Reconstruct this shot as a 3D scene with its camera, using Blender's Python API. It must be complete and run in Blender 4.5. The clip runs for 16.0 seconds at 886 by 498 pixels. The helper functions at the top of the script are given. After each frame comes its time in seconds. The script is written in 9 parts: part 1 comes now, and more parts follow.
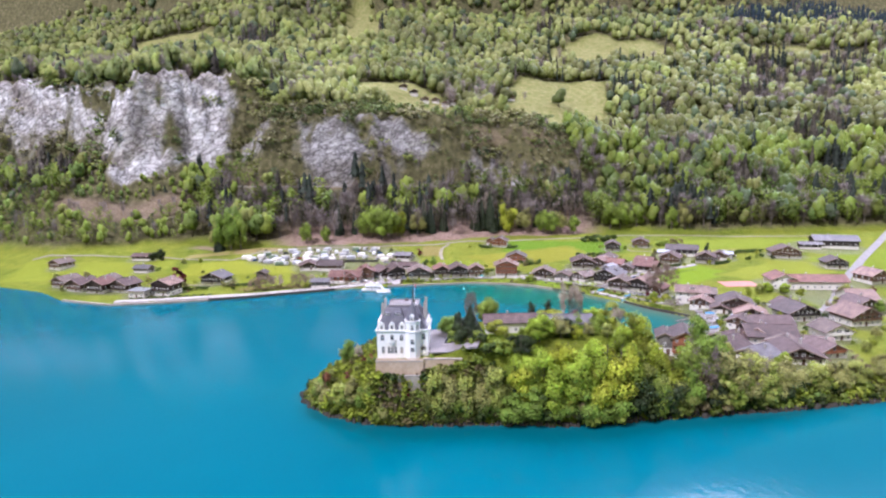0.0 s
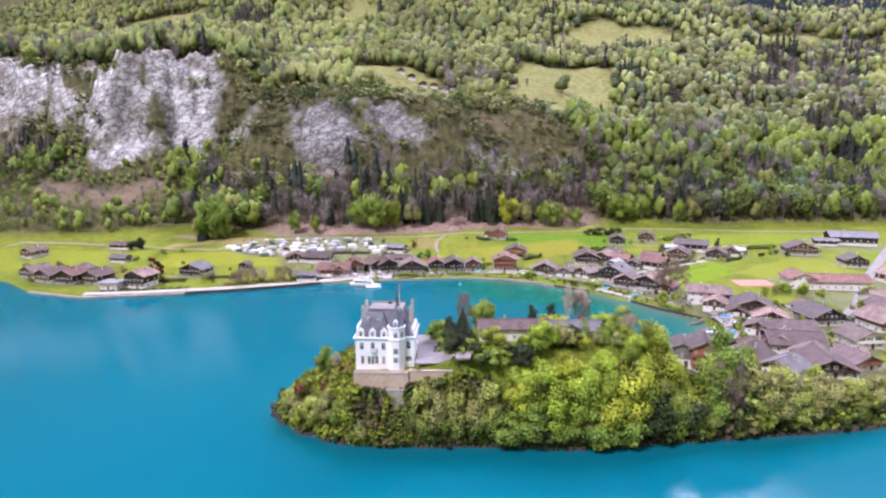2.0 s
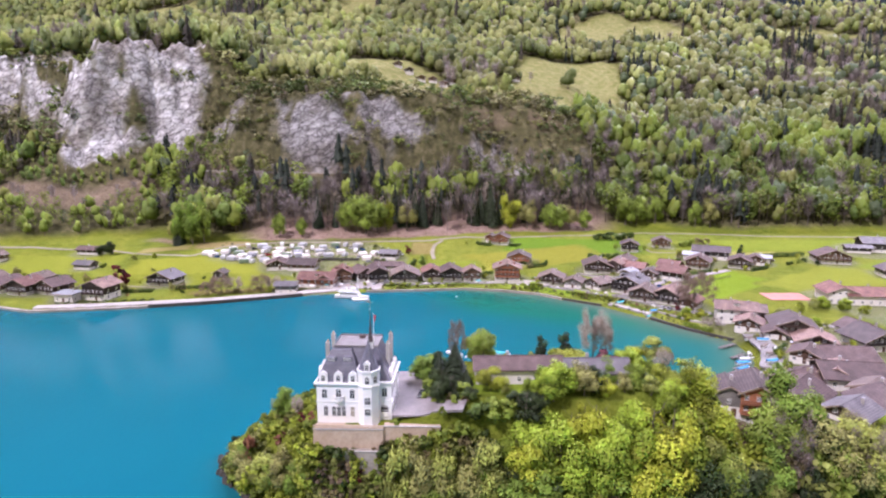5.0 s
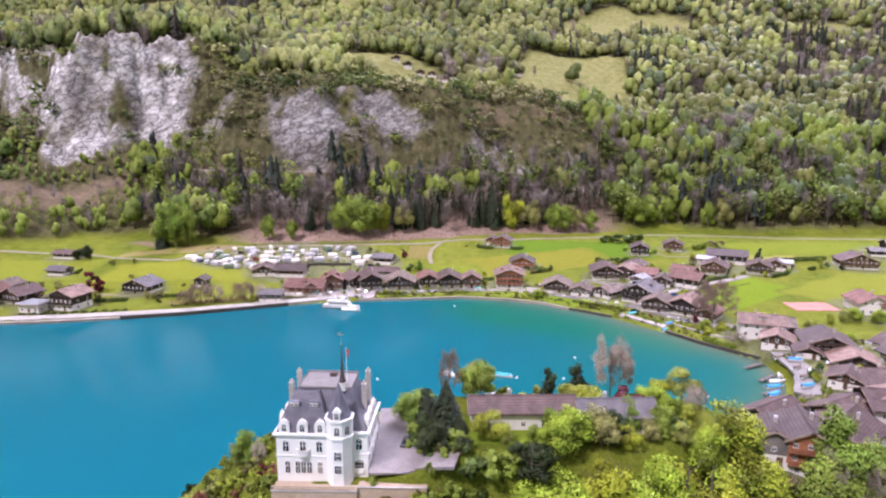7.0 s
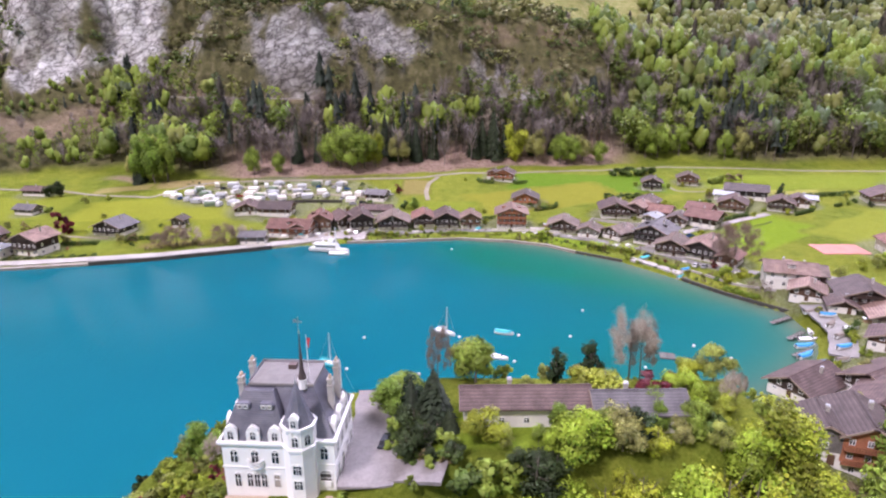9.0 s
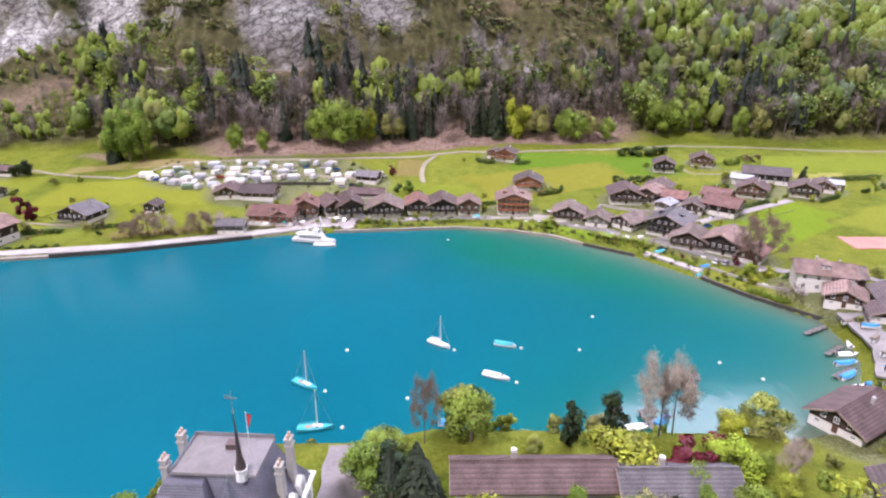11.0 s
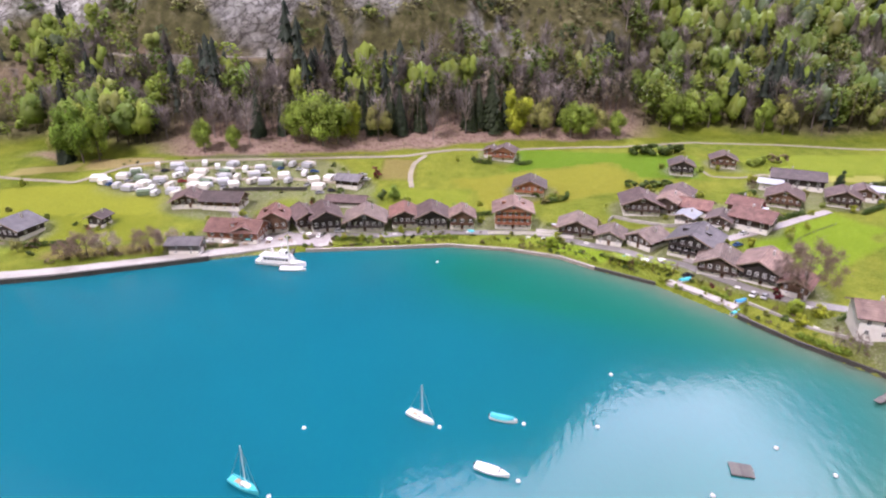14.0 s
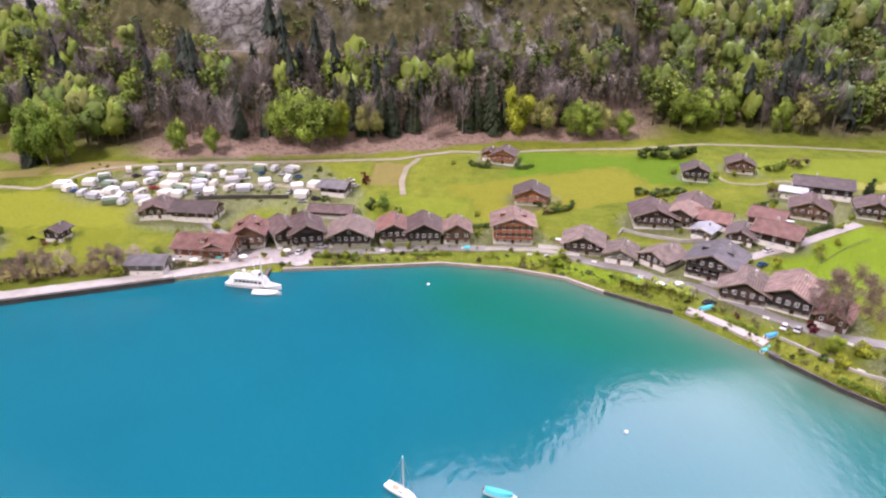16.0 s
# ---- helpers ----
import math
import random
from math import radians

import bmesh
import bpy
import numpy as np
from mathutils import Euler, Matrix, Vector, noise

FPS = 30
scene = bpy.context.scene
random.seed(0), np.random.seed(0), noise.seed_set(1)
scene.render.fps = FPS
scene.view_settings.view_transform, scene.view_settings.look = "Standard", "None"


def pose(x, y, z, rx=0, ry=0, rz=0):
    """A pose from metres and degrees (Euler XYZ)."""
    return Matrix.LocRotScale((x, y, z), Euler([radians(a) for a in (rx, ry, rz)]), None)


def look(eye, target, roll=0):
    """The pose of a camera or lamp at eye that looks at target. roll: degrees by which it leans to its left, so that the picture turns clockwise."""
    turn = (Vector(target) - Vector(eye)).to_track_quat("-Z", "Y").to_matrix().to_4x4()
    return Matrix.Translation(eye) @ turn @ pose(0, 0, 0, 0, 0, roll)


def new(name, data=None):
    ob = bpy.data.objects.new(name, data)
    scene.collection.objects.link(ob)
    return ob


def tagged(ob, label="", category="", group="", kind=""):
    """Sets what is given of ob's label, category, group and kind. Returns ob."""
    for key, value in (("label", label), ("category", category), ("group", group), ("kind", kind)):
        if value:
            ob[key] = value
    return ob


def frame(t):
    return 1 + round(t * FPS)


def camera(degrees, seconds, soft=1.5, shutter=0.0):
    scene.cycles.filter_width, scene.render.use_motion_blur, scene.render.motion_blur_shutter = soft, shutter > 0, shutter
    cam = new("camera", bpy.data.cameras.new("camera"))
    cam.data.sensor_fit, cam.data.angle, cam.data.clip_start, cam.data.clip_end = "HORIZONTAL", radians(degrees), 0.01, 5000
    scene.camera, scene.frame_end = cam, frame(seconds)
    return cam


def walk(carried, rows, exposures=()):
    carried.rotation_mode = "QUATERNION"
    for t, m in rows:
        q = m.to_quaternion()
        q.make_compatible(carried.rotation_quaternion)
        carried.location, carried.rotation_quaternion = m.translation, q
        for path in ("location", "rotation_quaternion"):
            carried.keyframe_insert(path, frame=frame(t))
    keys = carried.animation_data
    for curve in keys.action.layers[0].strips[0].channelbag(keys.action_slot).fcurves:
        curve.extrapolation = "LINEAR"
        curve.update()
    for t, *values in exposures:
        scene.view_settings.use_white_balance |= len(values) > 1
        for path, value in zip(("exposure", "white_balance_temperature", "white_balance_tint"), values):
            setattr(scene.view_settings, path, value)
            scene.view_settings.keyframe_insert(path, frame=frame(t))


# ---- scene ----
cam = camera(73.0, 16.0, 2.2)
EXPOSURE = 0.06
PATH = [
    (0, (0.673, -8.02, 87.577), (0.642, -6.045, 87.263), -0.8),
    (0.5, (1.294, -1.753, 87.333), (1.263, 0.219, 87.001), -0.2),
    (1, (1.935, 4.499, 86.884), (1.905, 6.469, 86.544), -0.1),
    (1.5, (2.589, 10.834, 86.243), (2.559, 12.803, 85.895), -0.0),
    (2, (3.235, 17.303, 85.568), (3.206, 19.272, 85.219), -0.1),
    (2.5, (3.844, 23.854, 85.008), (3.814, 25.823, 84.659), -0.0),
    (3, (4.317, 30.319, 84.598), (4.287, 32.288, 84.251), 0.0),
    (3.5, (4.715, 36.7, 84.282), (4.685, 38.67, 83.934), 0.0),
    (4, (5.145, 42.91, 84.072), (5.114, 44.879, 83.722), 0.0),
    (6.5, (8.208, 73.989, 83.708), (8.165, 75.957, 83.356), 0.1),
    (7, (8.706, 80.33, 83.845), (8.662, 82.296, 83.484), -0.0),
    (7.5, (9.247, 86.897, 84.02), (9.201, 88.851, 83.594), -0.1),
    (8, (9.738, 93.381, 84.184), (9.69, 95.32, 83.697), -0.1),
    (8.5, (10.303, 99.91, 84.387), (10.254, 101.832, 83.838), -0.2),
    (9, (10.798, 106.302, 84.558), (10.749, 108.209, 83.959), -0.2),
    (11.5, (12.116, 137.801, 86.363), (12.071, 139.673, 85.659), 0.1),
    (12, (12.518, 144.357, 86.626), (12.474, 146.225, 85.913), 0.1),
    (12.5, (13.007, 151.134, 86.952), (12.964, 152.999, 86.23), 0.1),
    (13, (13.456, 157.933, 87.308), (13.415, 159.793, 86.576), 0.2),
    (13.5, (13.859, 164.717, 87.667), (13.82, 166.574, 86.926), 0.2),
    (14, (14.306, 171.172, 87.979), (14.268, 173.025, 87.228), 0.2),
    (14.5, (14.823, 177.4, 88.206), (14.785, 179.251, 87.449), 0.2),
    (15, (15.367, 183.544, 88.381), (15.33, 185.392, 87.616), 0.2),
    (15.5, (15.945, 189.826, 88.51), (15.908, 191.671, 87.739), 0.3),
    (16, (16.528, 196.177, 88.596), (16.49, 198.019, 87.817), 0.3),
]
walk(cam, [(t, look(eye, target, roll)) for t, eye, target, roll in PATH], ((0, EXPOSURE, 5720, 28), (4, EXPOSURE - 0.02, 5900, 36), (9, EXPOSURE - 0.12, 6050, 33), (12, EXPOSURE - 0.06, 6050, 30), (16, EXPOSURE - 0.12, 6350, 33)))


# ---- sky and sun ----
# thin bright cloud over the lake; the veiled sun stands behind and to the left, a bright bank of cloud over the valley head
SUN_UP, SUN_ROUND = radians(52), radians(222)
SUN_WAY = Vector((math.cos(SUN_UP) * math.sin(SUN_ROUND), math.cos(SUN_UP) * math.cos(SUN_ROUND), math.sin(SUN_UP)))
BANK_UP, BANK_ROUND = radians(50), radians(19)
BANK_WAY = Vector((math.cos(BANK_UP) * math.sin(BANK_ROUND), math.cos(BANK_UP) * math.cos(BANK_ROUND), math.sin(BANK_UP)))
world = bpy.data.worlds.new("world")
scene.world = world
world.use_nodes = True
wn, wl = world.node_tree.nodes, world.node_tree.links
wn.clear()
w_out = wn.new("ShaderNodeOutputWorld")
w_bg = wn.new("ShaderNodeBackground")
w_sky = wn.new("ShaderNodeTexSky")
w_sky.sky_type = "NISHITA"
w_sky.sun_disc = False
w_sky.sun_elevation, w_sky.sun_rotation = SUN_UP, SUN_ROUND
w_map = wn.new("ShaderNodeTexCoord")
w_noise = wn.new("ShaderNodeTexNoise")
w_noise.inputs["Scale"].default_value = 2.2
w_noise.inputs["Detail"].default_value = 8
w_noise.inputs["Roughness"].default_value = 0.6
w_ramp = wn.new("ShaderNodeValToRGB")
w_ramp.color_ramp.elements[0].position, w_ramp.color_ramp.elements[1].position = 0.02, 0.26
w_mix = wn.new("ShaderNodeMix")
w_mix.data_type = "RGBA"
w_mix.inputs[7].default_value = (8.2, 8.1, 8.1, 1)
wl.new(w_map.outputs["Generated"], w_noise.inputs["Vector"])
wl.new(w_noise.outputs["Fac"], w_ramp.inputs["Fac"])
wl.new(w_ramp.outputs["Color"], w_mix.inputs[0])
wl.new(w_sky.outputs["Color"], w_mix.inputs[6])
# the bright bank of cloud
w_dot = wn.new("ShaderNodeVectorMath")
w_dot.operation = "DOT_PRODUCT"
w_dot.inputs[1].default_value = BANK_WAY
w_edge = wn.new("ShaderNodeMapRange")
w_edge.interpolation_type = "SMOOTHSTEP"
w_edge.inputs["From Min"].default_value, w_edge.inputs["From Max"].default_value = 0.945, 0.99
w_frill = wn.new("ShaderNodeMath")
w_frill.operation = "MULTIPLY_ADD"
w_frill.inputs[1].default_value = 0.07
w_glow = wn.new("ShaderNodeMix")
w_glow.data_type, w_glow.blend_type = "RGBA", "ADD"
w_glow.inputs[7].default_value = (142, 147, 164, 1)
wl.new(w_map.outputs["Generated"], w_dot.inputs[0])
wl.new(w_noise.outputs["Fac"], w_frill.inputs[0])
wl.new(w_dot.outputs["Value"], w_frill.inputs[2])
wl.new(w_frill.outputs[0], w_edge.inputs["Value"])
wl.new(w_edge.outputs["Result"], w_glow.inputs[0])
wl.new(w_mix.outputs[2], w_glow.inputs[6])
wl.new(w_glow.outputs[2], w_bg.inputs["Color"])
w_bg.inputs["Strength"].default_value = 0.084
wl.new(w_bg.outputs["Background"], w_out.inputs["Surface"])

sun = new("sun", bpy.data.lights.new("sun", "SUN"))
sun.data.energy, sun.data.angle, sun.data.color = 3.9, radians(8), (1.0, 0.96, 0.9)
sun.matrix_world = Matrix.Translation((0, 0, 400)) @ SUN_WAY.to_track_quat("Z", "Y").to_matrix().to_4x4()

# ---- materials ----
def material(name):
    m = bpy.data.materials.new(name)
    m.use_nodes = True
    n = m.node_tree.nodes
    return m, n, m.node_tree.links, n["Principled BSDF"]


def noise_node(n, l, scale, detail=4, rough=0.55, coord="Object"):
    tc = n.new("ShaderNodeTexCoord")
    t = n.new("ShaderNodeTexNoise")
    t.inputs["Scale"].default_value, t.inputs["Detail"].default_value, t.inputs["Roughness"].default_value = scale, detail, rough
    l.new(tc.outputs[coord], t.inputs["Vector"])
    return t


def ramp_node(n, l, source, stops):
    r = n.new("ShaderNodeValToRGB")
    e = r.color_ramp.elements
    while len(e) < len(stops):
        e.new(0.5)
    for k, (p, c) in zip(e, stops):
        k.position, k.color = p, (*c, 1)
    l.new(source, r.inputs["Fac"])
    return r


def mix_node(n, l, fac, a, b, blend="MIX"):
    x = n.new("ShaderNodeMix")
    x.data_type, x.blend_type = "RGBA", blend
    for sock, v in ((x.inputs[0], fac), (x.inputs[6], a), (x.inputs[7], b)):
        if isinstance(v, bpy.types.NodeSocket):
            l.new(v, sock)
        elif isinstance(v, tuple):
            sock.default_value = (*v, 1)
        else:
            sock.default_value = v
    return x


def bump_node(n, l, height, strength, distance, bsdf):
    b = n.new("ShaderNodeBump")
    b.inputs["Strength"].default_value, b.inputs["Distance"].default_value = strength, distance
    l.new(height, b.inputs["Height"])
    l.new(b.outputs["Normal"], bsdf.inputs["Normal"])


def plain(name, dark, light, scale=3.0, rough=0.7, bump=0.3, dist=0.02, metal=0.0, vary=0.0):
    """A surface of one stuff, mottled between two near tones at two scales."""
    m, n, l, b = material(name)
    big = noise_node(n, l, scale * 0.15, 3)
    fine = noise_node(n, l, scale, 6, 0.65)
    half = mix_node(n, l, 0.5, big.outputs["Color"], fine.outputs["Color"])
    r = ramp_node(n, l, half.outputs[2], ((0.36, dark), (0.64, light)))
    colour = r.outputs["Color"]
    if vary:
        info = n.new("ShaderNodeObjectInfo")
        hsv = n.new("ShaderNodeHueSaturation")
        mr = n.new("ShaderNodeMapRange")
        mr.inputs["To Min"].default_value, mr.inputs["To Max"].default_value = 1 - vary, 1 + vary
        l.new(info.outputs["Random"], mr.inputs["Value"])
        l.new(mr.outputs["Result"], hsv.inputs["Value"])
        l.new(colour, hsv.inputs["Color"])
        colour = hsv.outputs["Color"]
    l.new(colour, b.inputs["Base Color"])
    b.inputs["Roughness"].default_value, b.inputs["Metallic"].default_value = rough, metal
    if bump:
        bump_node(n, l, fine.outputs["Fac"], bump, dist, b)
    return m


def foliage(name, rough=0.55):
    """Leaves: the tone of each tree lies on its mesh, varied clump by clump."""
    m, n, l, b = material(name)
    att = n.new("ShaderNodeAttribute")
    att.attribute_name = "tint"
    geo = n.new("ShaderNodeNewGeometry")
    hsv = n.new("ShaderNodeHueSaturation")
    val = n.new("ShaderNodeMapRange")
    val.inputs["To Min"].default_value, val.inputs["To Max"].default_value = 0.86, 1.14
    hue = n.new("ShaderNodeMapRange")
    hue.inputs["To Min"].default_value, hue.inputs["To Max"].default_value = 0.485, 0.51
    l.new(geo.outputs["Random Per Island"], val.inputs["Value"])
    l.new(geo.outputs["Random Per Island"], hue.inputs["Value"])
    l.new(val.outputs["Result"], hsv.inputs["Value"])
    l.new(hue.outputs["Result"], hsv.inputs["Hue"])
    l.new(att.outputs["Color"], hsv.inputs["Color"])
    l.new(hsv.outputs["Color"], b.inputs["Base Color"])
    b.inputs["Roughness"].default_value = rough
    b.inputs["Specular IOR Level"].default_value = 0.25
    tr = n.new("ShaderNodeBsdfTranslucent")
    l.new(hsv.outputs["Color"], tr.inputs["Color"])
    mix = n.new("ShaderNodeMixShader")
    mix.inputs[0].default_value = 0.28
    l.new(b.outputs[0], mix.inputs[1])
    l.new(tr.outputs[0], mix.inputs[2])
    l.new(mix.outputs[0], n["Material Output"].inputs["Surface"])
    return m


LEAF = foliage("leaves")
BARK = plain("bark", (0.07, 0.055, 0.04), (0.18, 0.15, 0.12), 2.0, 0.9, 0.6, 0.05)

# ---- the lie of the land ----
SHORE = [(-2600, 1150), (-900, 640), (-420, 440), (-307, 393), (-274, 379), (-243, 353), (-205, 340), (-178, 344), (-150, 350),
         (-124, 357), (-95, 368), (-77, 375), (-62, 380), (-43, 384), (-16, 387), (12, 391), (36, 387), (54, 380), (65, 370), (83, 358),
         (100, 336), (111, 320), (127, 302), (126, 288), (124, 278), (115, 264), (97, 246), (64, 234), (26, 231), (-9, 229),
         (-30, 225), (-50, 212), (-56, 202), (-52, 194), (-42, 184), (-28, 178), (-10, 176), (12, 177), (37, 175), (65, 179),
         (94, 183), (122, 187), (148, 192), (250, 200), (500, 225), (2600, 500)]
LAND = SHORE + [(2600, 3300), (-2600, 3300)]


def lattice(i, j, seed):
    h = np.sin(i * 127.1 + j * 311.7 + seed * 74.7) * 43758.5453
    return h - np.floor(h)


def value_noise(x, y, seed=0):
    i, j = np.floor(x), np.floor(y)
    u, v = x - i, y - j
    u, v = u * u * (3 - 2 * u), v * v * (3 - 2 * v)
    a, b, c, d = lattice(i, j, seed), lattice(i + 1, j, seed), lattice(i, j + 1, seed), lattice(i + 1, j + 1, seed)
    return (a * (1 - u) + b * u) * (1 - v) + (c * (1 - u) + d * u) * v


def fbm(x, y, size, seed=0, octaves=4):
    total, amp, norm = 0, 1.0, 0.0
    for o in range(octaves):
        total = total + amp * value_noise(x / size * 2 ** o, y / size * 2 ** o, seed + o)
        norm, amp = norm + amp, amp * 0.5
    return total / norm


def ease(a, b, v):
    t = np.clip((v - a) / (b - a), 0, 1)
    return t * t * (3 - 2 * t)


def shore_distance(x, y):
    """Metres to the waterline, above zero on land."""
    d = np.full(x.shape, 1e9)
    inside = np.zeros(x.shape, bool)
    n = len(LAND)
    for k in range(n):
        (ax, ay), (bx, by) = LAND[k], LAND[(k + 1) % n]
        ex, ey = bx - ax, by - ay
        if k < len(SHORE) - 1:
            t = np.clip(((x - ax) * ex + (y - ay) * ey) / (ex * ex + ey * ey), 0, 1)
            d = np.minimum(d, np.hypot(x - ax - t * ex, y - ay - t * ey))
        if ay != by:
            cross = (ay > y) != (by > y)
            inside ^= cross & (x < ex * (y - ay) / (by - ay) + ax)
    return np.where(inside, d, -d)


EDGE_X = (-2600, -420, -319, -261, -215, -182, -118, -44, 0, 47, 97, 165, 217, 250, 367, 700, 2600)
EDGE_Y = (1250, 500, 458, 500, 512, 490, 488, 500, 510, 536, 534, 556, 540, 532, 545, 560, 900)
NORTH_X = (-2600, -420, -307, -243, -205, -150, -95, -43, 12, 54, 83, 111, 127, 160, 2600)
NORTH_Y = (1150, 440, 393, 353, 340, 350, 368, 384, 391, 380, 358, 320, 300, 270, 300)
SOUTH_X = (-56, -52, -42, -28, -10, 12, 37, 65, 94, 122, 148, 250, 500, 2600)
SOUTH_Y = (202, 194, 184, 178, 176, 177, 175, 179, 183, 187, 192, 200, 225, 500)


ROAD_X = (-232, -152, -124, -95, -67, -25, 13, 55, 100)
ROAD_Y = (557, 559, 559.5, 562, 567, 577, 587, 596, 604)


def woods_edge(x):
    return np.interp(x, EDGE_X, EDGE_Y)


def height(x, y):
    x, y = np.asarray(x, float), np.asarray(y, float)
    d = shore_distance(x, y)
    # the valley floor between the bay and the woods
    s0, s1 = np.interp(x, NORTH_X, NORTH_Y), woods_edge(x)
    u = np.clip((y - s0) / (s1 - s0), 0, 1)
    floor_z = 1.3 + 11.7 * u ** 1.8
    # the mountain
    s = y - s1
    mid = np.interp(s, (0, 30, 60, 85, 110, 150, 330, 420, 820, 1150, 1500, 2600), (13, 25, 46, 80, 116, 125, 188, 212, 375, 1300, 1650, 1900))
    cliff = np.interp(s, (0, 50, 100, 118, 150, 260, 420, 820, 1150, 1500, 2600), (13, 42, 66, 80, 157, 187, 226, 400, 1750, 2000, 2300))
    right = np.interp(s, (0, 60, 172, 330, 420, 620, 760, 900, 1250, 1500, 2600), (13, 40, 92, 165, 200, 300, 345, 400, 1030, 1240, 1880))
    wl_, wr = 1 - ease(-225, -185, x), ease(60, 230, x) * (1 - ease(760, 900, s)) + ease(230, 640, x) * ease(760, 900, s)
    up = mid * (1 - wl_) * (1 - wr) + cliff * wl_ + right * wr * (1 - wl_)
    band = (up + 0.32 * x + (fbm(x, y, 60, 25) - 0.5) * 34) / 15
    part_ = band - np.floor(band)
    step = (ease(0.5, 1.0, part_) - part_) * 15
    up = up + step * (0.85 * wl_ * ease(104, 122, s) * (1 - ease(165, 200, s)) + 0.4 * (1 - wl_) * ease(70, 85, s) * (1 - ease(125, 150, s)) * (1 - ease(60, 120, x)))
    rough = (fbm(x, y, 90, 3) - 0.5) * np.clip(s / 80, 0, 1) * 34 + (fbm(x, y, 18, 9, 3) - 0.5) * np.clip(s / 60, 0, 1) * 9
    crag = np.abs(fbm(x + 0.5 * y, y * 0.35 - x * 0.2, 26, 15, 4) - 0.5) * 2
    ledge = np.abs(fbm(x * 0.8 + 0.3 * y, y * 0.5 + x * 0.5, 11, 71, 3) - 0.5) * 2
    rough = rough + (0.4 - ledge) * 11 * ease(70, 90, s) * (1 - ease(170, 210, s)) * ease(60, -40, x)
    rough = rough + (0.5 - crag) * 30 * wl_ * ease(85, 120, s) * (1 - ease(190, 260, s)) + (0.5 - crag) * 12 * (1 - wl_) * ease(55, 75, s) * (1 - ease(130, 170, s))
    z = np.where(s > 0, up + rough, floor_z)
    # the bench of the slope road
    bench = (1 - ease(4.5, 13, np.abs(y - np.interp(x, ROAD_X, ROAD_Y)))) * ease(-232, -205, x) * (1 - ease(70, 95, x))
    z = z * (1 - bench) + np.interp(x, (-215, 80), (60, 54.5)) * bench
    # the wooded spur with the castle
    top = np.interp(x, (-58, -46, -30, -24, -4, 8, 62, 78, 100, 130, 170, 260), (4, 7, 17, 20.6, 21.6, 25.4, 25.4, 15, 11, 6, 3, 1))
    back = 1 - ease(208, 244, y) * ease(140, 110, x)
    run = np.interp(x, (-58, -30, -24, 2, 10, 28, 60, 90), (16, 12, 4.2, 4.2, 8.5, 10.5, 14, 20))
    front = ease(-1.0, 1.0, (y - np.interp(x, SOUTH_X, SOUTH_Y)) / run * 2 - 0.9)
    spur = top * back * front
    z = np.where(y < np.minimum(s0 - 4, 300), np.maximum(spur, 0.9), np.maximum(z, np.where(y < 330, spur, 0)))
    shelf = np.where(d > 0, z * ease(-0.4, 2.2, d) + (1 - ease(-0.4, 2.2, d)) * 0.05, np.maximum(-0.35 * -d, -9))
    # the far shore behind
    return np.where(y < -1500, np.minimum((-1500 - y) * 0.6, 900), shelf)


def ground_at(x, y):
    return float(height(np.array([float(x)]), np.array([float(y)]))[0])


def axis(stops):
    out = []
    for (a, step), (b, _) in zip(stops, stops[1:]):
        out += list(np.arange(a, b, step))
    return np.array(out + [stops[-1][0]])


def grid_mesh(name, xs, ys, zs):
    nx, ny = len(xs), len(ys)
    gx, gy = np.meshgrid(xs, ys)
    co = np.stack([gx, gy, zs], -1).reshape(-1, 3)
    i = (np.arange(ny - 1)[:, None] * nx + np.arange(nx - 1)[None]).ravel()
    quads = np.stack([i, i + 1, i + nx + 1, i + nx], -1)
    return quick_mesh(name, co, quads)


def quick_mesh(name, co, faces, tint=None, smooth=False):
    """A mesh from arrays: corners, faces of one size, and a tone for each corner."""
    me = bpy.data.meshes.new(name)
    nf, k = faces.shape
    me.vertices.add(len(co))
    me.vertices.foreach_set("co", np.ascontiguousarray(co, np.float32).ravel())
    me.loops.add(nf * k)
    me.loops.foreach_set("vertex_index", np.ascontiguousarray(faces, np.int32).ravel())
    me.polygons.add(nf)
    me.polygons.foreach_set("loop_start", np.arange(0, nf * k, k, dtype=np.int32))
    if smooth:
        me.polygons.foreach_set("use_smooth", np.ones(nf, bool))
    me.update(calc_edges=True)
    if tint is not None:
        a = me.attributes.new("tint", "FLOAT_COLOR", "POINT")
        rgba = np.ones((len(co), 4), np.float32)
        rgba[:, :3] = tint
        a.data.foreach_set("color", rgba.ravel())
    return me


